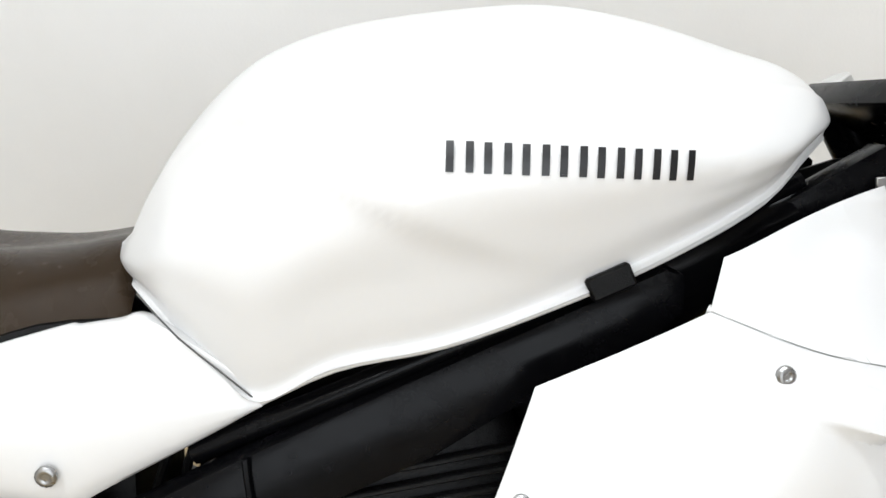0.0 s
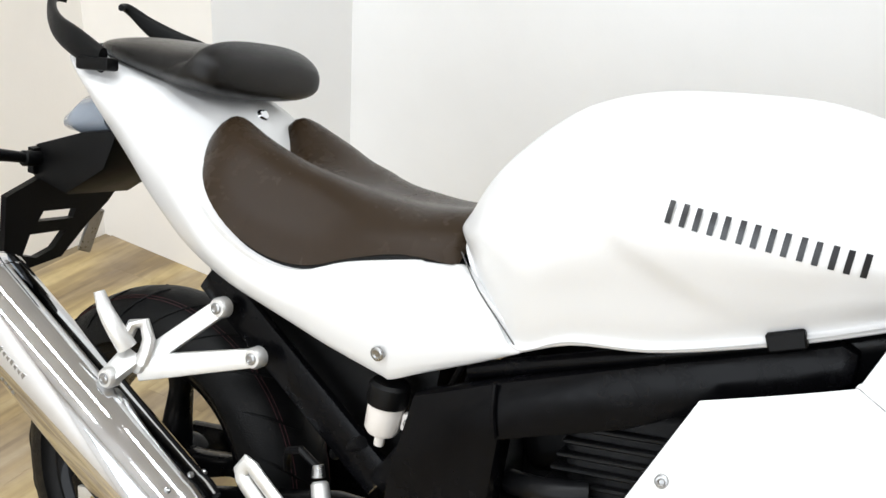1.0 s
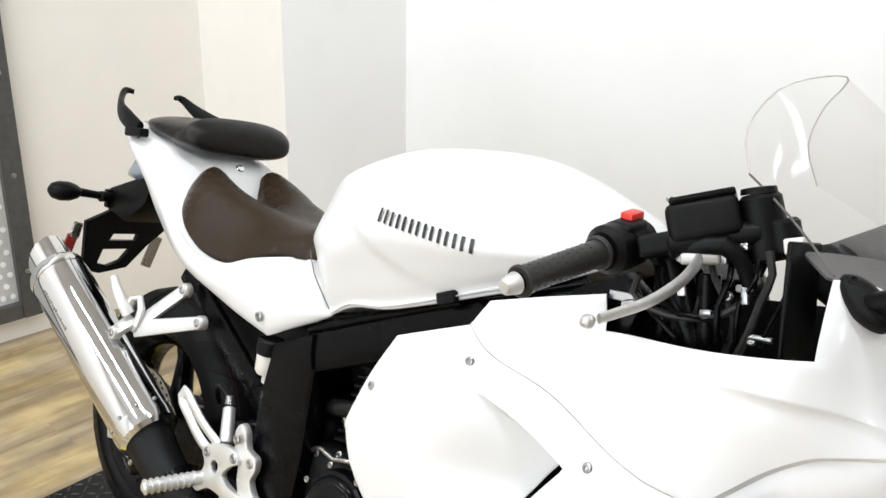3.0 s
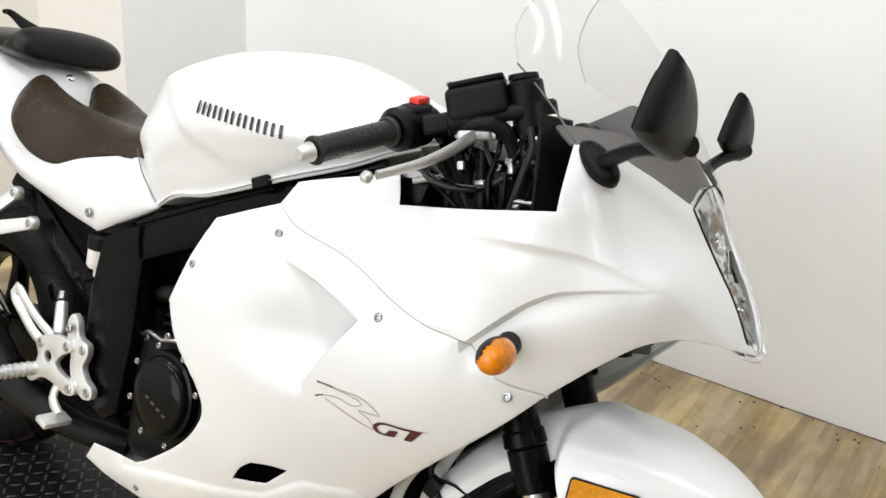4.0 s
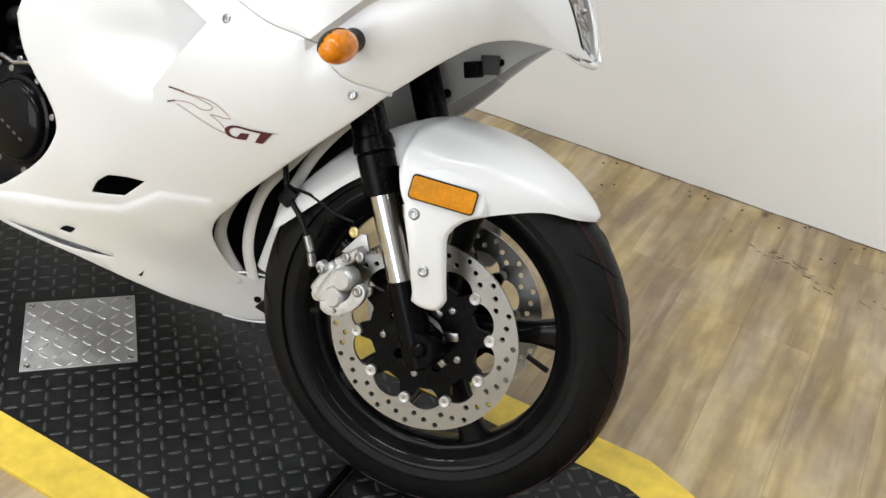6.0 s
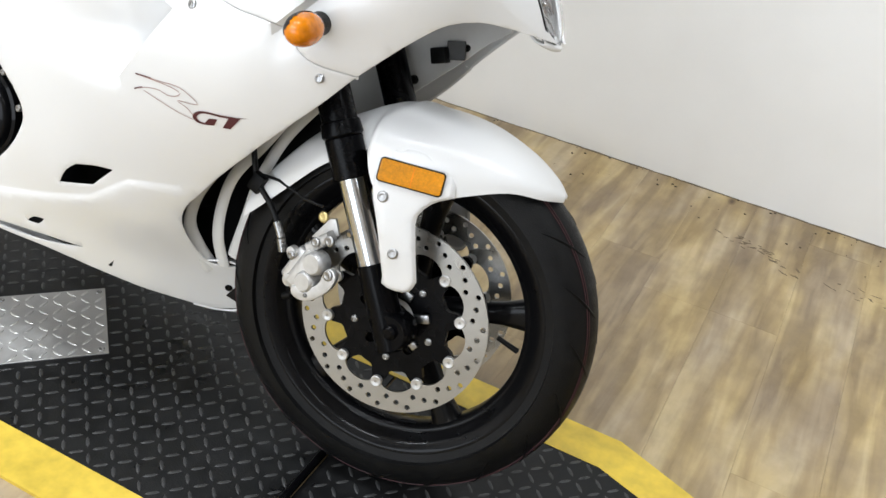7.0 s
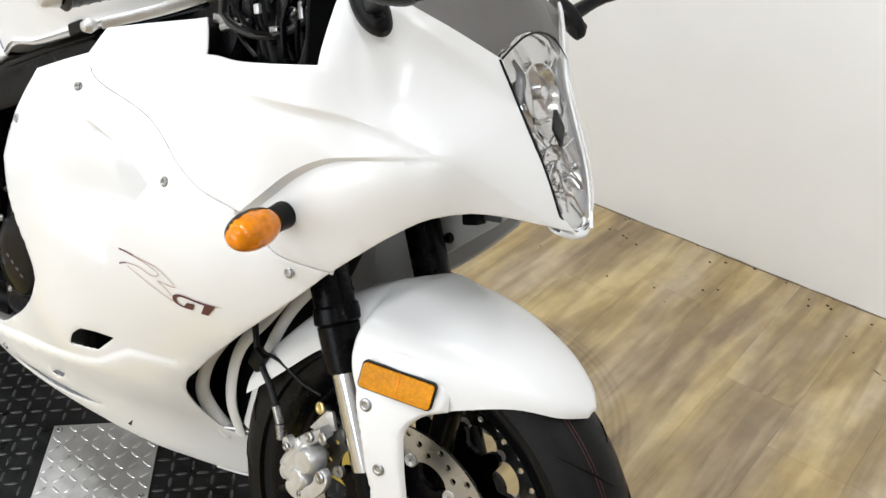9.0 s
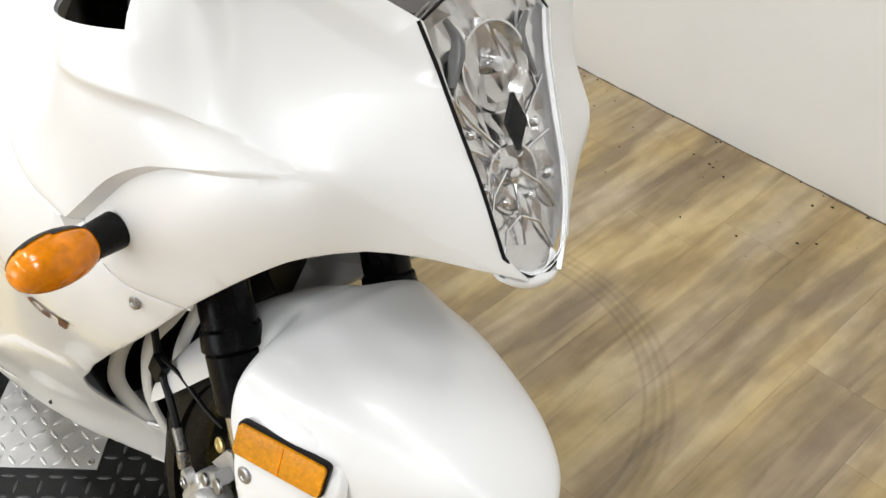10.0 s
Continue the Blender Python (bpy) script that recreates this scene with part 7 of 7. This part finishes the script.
# --- grab rails
for sgn in (-1, 1):
    stations = blend_rows([(-1.548, .126, .862, .034, .016), (-1.60, .125, .876, .040, .015), (-1.65, .113, .887, .036, .014), (-1.69, .094, .902, .030, .013), (-1.715, .076, .920, .020, .012), (-1.720, .064, .925, .013, .012), (-1.714, .052, .924, .010, .009)], 4)
    rows = []
    for k, (x, y, z, tall, wide) in enumerate(stations):
        a, b = stations[max(k - 1, 0)], stations[min(k + 1, len(stations) - 1)]
        out = Vector((b[1] - a[1], -(b[0] - a[0]), 0)).normalized()
        rows.append([Vector((x + out.x * wide / 2 * math.cos(t), sgn * (y + out.y * wide / 2 * math.cos(t)), z + tall / 2 * math.copysign(abs(math.sin(t)) ** 0.7, math.sin(t)))) for t in (2 * math.pi * q / 14 for q in range(14))])
    part("grab_rail", loft(bmesh.new(), rows), BLACK, bike, "dark grey blade-shaped grab rail", angle=50)
    part("grab_rail_foot", box(bmesh.new(), (-1.555, sgn * .128, .856), (0.06, 0.022, 0.018), Matrix.Rotation(radians(-8), 4, "Y"), 0.005), BLACK, bike)
part("seat_lock", lathe(bmesh.new(), [(0, 0.004), (0.007, 0.004), (0.0095, 0.0), (0.0095, -0.01), (0, -0.01)], (-1.372, 0.002, .829), (0.75, -0.05, 0.65), 18), CHROME, bike, "chrome seat lock")

# --- number-plate hanger, rear signals
hang = new("plate_hanger")
hang.parent = bike
tagged(hang, "black open number-plate hanger under the tail")
OUT = [(-.112, .627), (-.105, .518), (-.065, .509), (.001, .523), (.047, .576), (.084, .610), (.098, .629), (.081, .658), (.021, .712), (-.074, .700), (-.070, .661), (-.047, .659)]


def hanger_plate(bm, poly, cut):
    pts = [Vector(p) for p in poly]
    n = len(pts)
    verts, edges = list(pts), [(i, (i + 1) % n) for i in range(n)]
    for c in cut:
        k = len(verts)
        verts += [Vector(p) for p in c]
        edges += [(k + i, k + (i + 1) % len(c)) for i in range(len(c))]
    vo, _, fo = cdt(verts, edges)
    vs = [bm.verts.new((-1.735, v.x, v.y)) for v in vo]
    faces = []
    for f in fo:
        c = np.array([vo[i] for i in f]).mean(0)
        if not any(inside(c[:1], c[1:], np.array(h, float))[0] for h in cut):
            faces.append(bm.faces.new([vs[i] for i in f]))
    made = bmesh.ops.extrude_face_region(bm, geom=faces)
    bmesh.ops.translate(bm, vec=(0.012, 0, 0), verts=[v for v in made["geom"] if isinstance(v, bmesh.types.BMVert)])


bm = bmesh.new()
hanger_plate(bm, OUT, ([(-.051, .585), (-.043, .601), (.019, .602), (.015, .586)], [(-.073, .532), (-.063, .565), (.005, .567), (-.017, .538), (-.047, .526)]))
part("hanger_frame", bm, BLACK, hang)
part("hanger_arm", plate(bmesh.new(), [(-1.735, .705), (-1.735, .655), (-1.66, .645), (-1.59, .70), (-1.57, .765), (-1.64, .745)], -0.062, 0.066, 0.006), BLACK, hang)
part("signal_bar", rod(bmesh.new(), (-1.725, -.09, .685), (-1.725, .09, .685), 0.012, seg=14, edge=0.002), BLACK, hang)
part("bracket_tab", box(bmesh.new(), (-1.742, -.1225, .603), (0.006, 0.022, 0.036), Matrix.Rotation(radians(-12), 4, "X"), 0.002, 1), BOLT, hang, "dull zinc bracket tab")
part("rear_reflector", box(bmesh.new(), (-1.745, -.136, .558), (0.008, 0.024, 0.070), Matrix.Rotation(radians(-14), 4, "X"), 0.003), RED_LENS, hang, "dark red side reflector")
part("bracket_tab", box(bmesh.new(), (-1.742, .073, .556), (0.006, 0.028, 0.076), Matrix.Rotation(radians(-16), 4, "X"), 0.002, 1), BOLT, hang, "dull zinc bracket tab")
bm = bmesh.new()
sections(bm, [(-1.715, .742, .750, .02, 2.2, .746), (-1.70, .732, .765, .045, 2.4, .748), (-1.66, .732, .800, .062, 2.4, .765), (-1.60, .745, .82, .065, 2.4, .785)], 28)
part("tail_light", bm, PALE_LENS, bike, "pale clear-lens tail light under the tail", angle=50)
for sgn in (-1, 1):
    ob = new("rear_turn_signal")
    ob.parent = bike
    tagged(ob, "smoked oval rear turn signal on a black stalk")
    part("stalk", rod(bmesh.new(), (-1.725, sgn * .075, .685), (-1.725, sgn * .140, .692), 0.008, 0.0095, 14, 0.001), BLACK, ob)
    a = Vector((0, sgn, 0))
    p = Vector((-1.725, sgn * .138, .692))
    bm = loft(bmesh.new(), [ring(p + a * h, a, (1, 0, 0), 0.025 * s, 0.0205 * s, 20) for h, s in ((0, 0.45), (0.008, 0.75), (0.024, 1.0), (0.045, 1.02), (0.060, 0.8), (0.068, 0.35))])
    part("signal_body", bm, BLACK, ob)

# --- decals: the maker's mark becomes plain bars of its size, the two letters under the swoosh are kept
def tank_y(x, z):
    rows = blend_rows(TANK, 5)
    xs = np.array([r[0] for r in rows])
    k = [np.interp(x, xs, np.array([r[i] for r in rows])) for i in range(8)]
    zw, yw, zs, ysh = k[3], k[4], k[5], k[6]
    if z > zw:
        t = min(1.0, (z - zw) / max(zs - zw, 1e-4))
        return yw - (yw - ysh) * t * t
    t = min(1.0, (zw - z) / max(zw - k[1], 1e-4))
    return yw - (yw - k[2]) * t * t


for i in range(7):
    x0 = -.744 + i * 0.0250
    for off in (0.0, 0.0130):
        bm = bmesh.new()
        left_v, right_v = [], []
        for j in range(6):
            z = .8765 - 0.018 * (x0 + .66) + 0.0205 * (j / 5 - 0.5)
            for dx, store in ((0.0, left_v), (0.0052, right_v)):
                x = x0 + off + dx
                store.append(bm.verts.new((x, -tank_y(x, z) - 0.0022, z)))
        for j in range(5):
            bm.faces.new((left_v[j], right_v[j], right_v[j + 1], left_v[j + 1]))
        part("tank_mark_bar", bm, DECAL, bike)


def on_side(x, z, lift_by=0.0012):
    y = float(side(np.array([x]), np.array([z]))[0])
    return Vector((x, y - lift_by, z))


def decal_line(pts, w, mat, name, label=""):
    path = spline(pts, 0.006)
    bm = bmesh.new()
    up_v, dn_v = [], []
    for i, p in enumerate(path):
        dd = (path[min(i + 1, len(path) - 1)] - path[max(i - 1, 0)]).normalized()
        n = Vector((-dd.y, dd.x)) * w / 2
        up_v.append(bm.verts.new(on_side(p.x + n.x, p.y + n.y)))
        dn_v.append(bm.verts.new(on_side(p.x - n.x, p.y - n.y)))
    for i in range(len(path) - 1):
        bm.faces.new((dn_v[i], dn_v[i + 1], up_v[i + 1], up_v[i]))
    return part(name, bm, mat, bike, label)


def decal_patch(outline, mat, name, label="", step=0.0035):
    """A flat stuck-on shape laid over the fairing."""
    pts = []
    for i, p in enumerate(outline):
        q = outline[(i + 1) % len(outline)]
        k = max(1, int(math.hypot(q[0] - p[0], q[1] - p[1]) / step))
        pts += [Vector((p[0] + (q[0] - p[0]) * j / k, p[1] + (q[1] - p[1]) * j / k)) for j in range(k)]
    n = len(pts)
    vo, _, fo = cdt(pts, [(i, (i + 1) % n) for i in range(n)])
    rim = np.array([tuple(p) for p in pts])
    bm = bmesh.new()
    vs = [bm.verts.new(on_side(v.x, v.y, 0.0013)) for v in vo]
    for f in fo:
        c = sum((vo[i] for i in f), Vector((0, 0))) / len(f)
        if inside(np.array([c.x]), np.array([c.y]), rim)[0]:
            bm.faces.new([vs[i] for i in f])
    return part(name, bm, mat, bike, label)


decal_line([(-.392, .563), (-.356, .564), (-.318, .565), (-.297, .557), (-.288, .550), (-.296, .548), (-.322, .545), (-.306, .539), (-.297, .531)], 0.0011, DECAL_LINE, "outline_decal", "thin grey outlined swoosh")
decal_line([(-.393, .541), (-.383, .546), (-.352, .551), (-.338, .548), (-.321, .5525), (-.317, .557), (-.334, .5615), (-.365, .5625), (-.392, .563)], 0.0011, DECAL_LINE, "outline_decal")
decal_line([(-.378, .543), (-.342, .533), (-.316, .527), (-.297, .525)], 0.0010, DECAL_LINE, "outline_decal")
decal_line([(-.392, .5632), (-.378, .5637), (-.366, .564)], 0.0022, DECAL_RED, "outline_decal_tip", "dark red tip of the swoosh")
decal_line([(-.3935, .541), (-.386, .5448), (-.380, .547)], 0.0020, DECAL_RED, "outline_decal_tip")
# the two slanted letters, the crossbar of the second drawn back over the first
G_ARC = spline([(-.2531, .5457), (-.2823, .5424), (-.2905, .5392), (-.2966, .5340), (-.2985, .5286), (-.2942, .5236), (-.2827, .5228), (-.2653, .5262, "s")], 0.003)
G_IN = spline([(-.2683, .5290, "s"), (-.2800, .5258), (-.2885, .5262), (-.2920, .5300), (-.2895, .5345), (-.2815, .5392), (-.2535, .5425)], 0.003)
decal_patch([tuple(p) for p in G_ARC] + [tuple(p) for p in G_IN], DECAL_RED, "letter_arc", "dark maroon slanted letter")
decal_patch([(-.2797, .5256), (-.2724, .5345), (-.2590, .5377), (-.2653, .5262)], DECAL_RED, "letter_block")
decal_patch([(-.2540, .5424), (-.2531, .5457), (-.2291, .5492), (-.2126, .5530), (-.2240, .5494), (-.2405, .5287), (-.2521, .5269), (-.2418, .5440)], DECAL_RED, "letter_stem", "dark maroon slanted letter with a long crossbar")

# --- fasteners of the fairing and tail
for x, z in ((-.516, .740), (-.317, .681), (-.124, .637), (-.686, .643)):
    bolt(bike, on_side(x, z, 0.0012), (0.05, -1, 0.05), 0.0068)
bolt(bike, (-.317, -.036, .206), (0.3, -1, -0.2), 0.0065, FRAME)
bolt(bike, on_side(-.770, .217), (0, -1, -0.3), 0.006)
bolt(bike, (-1.032, -.168, .631), (0, -1, -0.15), 0.0085)

part("valve_stem", rod(bmesh.new(), FW @ Vector((0.186, 0.0, -0.006)), FW @ Vector((0.150, -0.004, 0.006)), 0.0045, 0.004, 10, 0.001), HOSE, bike)
bm = bmesh.new()
rod(bm, (-0.071, -0.225, 0.009), (-0.060, -0.36, 0.009), 0.0075, 0.0075, 12, 0.002)
rod(bm, (-0.060, -0.345, 0.009), (-0.059, -0.375, 0.009), 0.0095, 0.0095, 12, 0.002)
tagged(finish(bm, "wheel_stop_rod", FRAME), "thin black rod lying on the deck beside the front tyre", "rod")

part("fuel_cap_rim", tube(bmesh.new(), [(-.70, -.03, .989), (-.66, -.045, .9912), (-.62, -.035, .9905)], 0.002, 8), BLACK, bike, "dark rim of the fuel cap")
part("tank_seam", tube(bmesh.new(), [(-.972, -.134, .764), (-.938, -.1465, .733), (-.905, -.1505, .708), (-.880, -.1515, .688)], 0.0008, 6), MESH, bike, "dark joint between tank and tail cowl")


# ---------------------------------------------------------------- floor boards
def board(length, width):
    bm = bmesh.new()
    box(bm, (0, 0, -0.002), (length - 0.0003, width - 0.0003, 0.004), bevel=0.0002, seg=1)
    me = bpy.data.meshes.new("floor_board")
    bm.to_mesh(me)
    bm.free()
    me.materials.append(WOOD)
    return me


BOARD_L, BOARD_W = 0.915, 0.152
GRID = Matrix.Rotation(WALL_TURN + radians(90), 4, "Z")
rest_bm = bmesh.new()
rng = random.Random(7)
INV = GRID.inverted()
X_NORTH = (INV @ Vector((0, main_y(0), 0))).x + 0.06
X_PIER = (INV @ Vector((-2.3, 0.62, 0))).x + 0.06
X_SOUTH = (INV @ Vector((1.3, YS, 0))).x
trimmed = {}
for row in range(-36, 20):
    off = rng.random() * BOARD_L
    for col in range(-6, 4):
        x0 = col * BOARD_L + off + 0.1 - BOARD_L / 2
        x1 = x0 + BOARD_L
        c = GRID @ Vector(((x0 + x1) / 2, row * BOARD_W, 0))
        if c.x < XW - 0.03 or c.x > XE + 0.03:
            continue
        x1 = min(x1, X_PIER if c.x < -2.1 else X_NORTH)
        x0 = max(x0, X_SOUTH)
        if x1 - x0 < 0.03:
            continue
        m = GRID @ Matrix.Translation(((x0 + x1) / 2, row * BOARD_W, FLOOR_Z))
        c = m.translation
        p = LIFT.inverted() @ c
        if U0 + 0.01 < p.x < 0.3 and V0 + 0.47 < p.y < V1 - 0.47:
            continue
        size = round(x1 - x0, 3)
        if -2.7 < c.x < 1.7 and -0.75 < c.y < 1.5:
            if size not in trimmed:
                trimmed[size] = board(size, BOARD_W)
            ob = new("floor_board", trimmed[size])
            ob.parent = floor
            ob.matrix_world = m
        else:
            box(rest_bm, (0, 0, -0.002), (size - 0.0005, BOARD_W - 0.0005, 0.004))
            rest_bm.verts.ensure_lookup_table()
            for v in list(rest_bm.verts)[-8:]:
                v.co = m @ v.co
tagged(finish(rest_bm, "floor_boards", WOOD, floor, smooth=False), "weathered oak-look boards further off", kind="stuff")

# grit and flakes swept along the foot of the wall
grit = bmesh.new()
rng = random.Random(21)
for k in range(150):
    gx = rng.uniform(-1.9, 1.9)
    d_wall = rng.random() ** 2.6 * 0.30 + 0.004
    q = Vector((gx, main_y(gx) - d_wall, FLOOR_Z + 0.0008))
    r = rng.uniform(0.0012, 0.0042)
    a0 = rng.random() * 6.28
    pts = [q + Vector((math.cos(a0 + j * 1.257) * r * rng.uniform(0.5, 1.5), math.sin(a0 + j * 1.257) * r * rng.uniform(0.4, 1.0), 0)) for j in range(5)]
    low_v = [grit.verts.new(p) for p in pts]
    top_v = [grit.verts.new(p.lerp(q, 0.4) + Vector((0, 0, r * 0.5))) for p in pts]
    grit.faces.new(top_v)
    for j in range(5):
        grit.faces.new((low_v[j], low_v[(j + 1) % 5], top_v[(j + 1) % 5], top_v[j]))
tagged(finish(grit, "floor_grit", JOINT_DARK, None, smooth=False), "dark grit and flakes lying along the foot of the wall", "grit", kind="stuff")

# ragged dark gap where the boards meet the wall
gap = bmesh.new()
rng = random.Random(8)
front_v = back_v = None
for k in range(150):
    gx = -1.98 + k * 0.035
    y0 = main_y(gx) - 0.0005
    pair = (gap.verts.new((gx, y0 - rng.uniform(0.0006, 0.0045) * (1.6 if rng.random() < 0.15 else 1.0), FLOOR_Z + 0.0006)), gap.verts.new((gx, y0, FLOOR_Z + rng.uniform(0.001, 0.0035))))
    if front_v is not None:
        gap.faces.new((front_v, pair[0], pair[1], back_v))
    front_v, back_v = pair
tagged(finish(gap, "trim", SCUFF, None, smooth=False), "ragged dark gap between the boards and the wall", "trim", kind="structure")

# worn gouges in the print near the wall
gouges = bmesh.new()
rng = random.Random(4)
for k in range(46):
    if k < 34:
        u = rng.random()
        q = Vector((0.27 + 0.20 * u + rng.gauss(0, 0.012), 0.995 - 0.085 * u * u + rng.gauss(0, 0.014), FLOOR_Z + 0.0003))
    else:
        q = Vector((0.61 + rng.gauss(0, 0.03), 0.94 + rng.gauss(0, 0.014), FLOOR_Z + 0.0003))
    long, wide, turn = rng.uniform(0.004, 0.014), rng.uniform(0.001, 0.0028), rng.gauss(-0.15, 0.35)
    ax, ay = Vector((math.cos(turn), math.sin(turn), 0)), Vector((-math.sin(turn), math.cos(turn), 0))
    pts = [q + ax * (long * math.cos(j * math.pi / 3) * rng.uniform(0.6, 1.2)) + ay * (wide * math.sin(j * math.pi / 3) * rng.uniform(0.6, 1.3)) for j in range(6)]
    low_v = [gouges.verts.new(p) for p in pts]
    top_v = [gouges.verts.new(p.lerp(q, 0.3) + Vector((0, 0, 0.0006))) for p in pts]
    gouges.faces.new(top_v)
    for j in range(6):
        gouges.faces.new((low_v[j], low_v[(j + 1) % 6], top_v[(j + 1) % 6], top_v[j]))
tagged(finish(gouges, "floor_scuffs", SCUFF, None, smooth=False), "dark scuffs and flakes on the boards near the wall", "scuffs", kind="stuff")
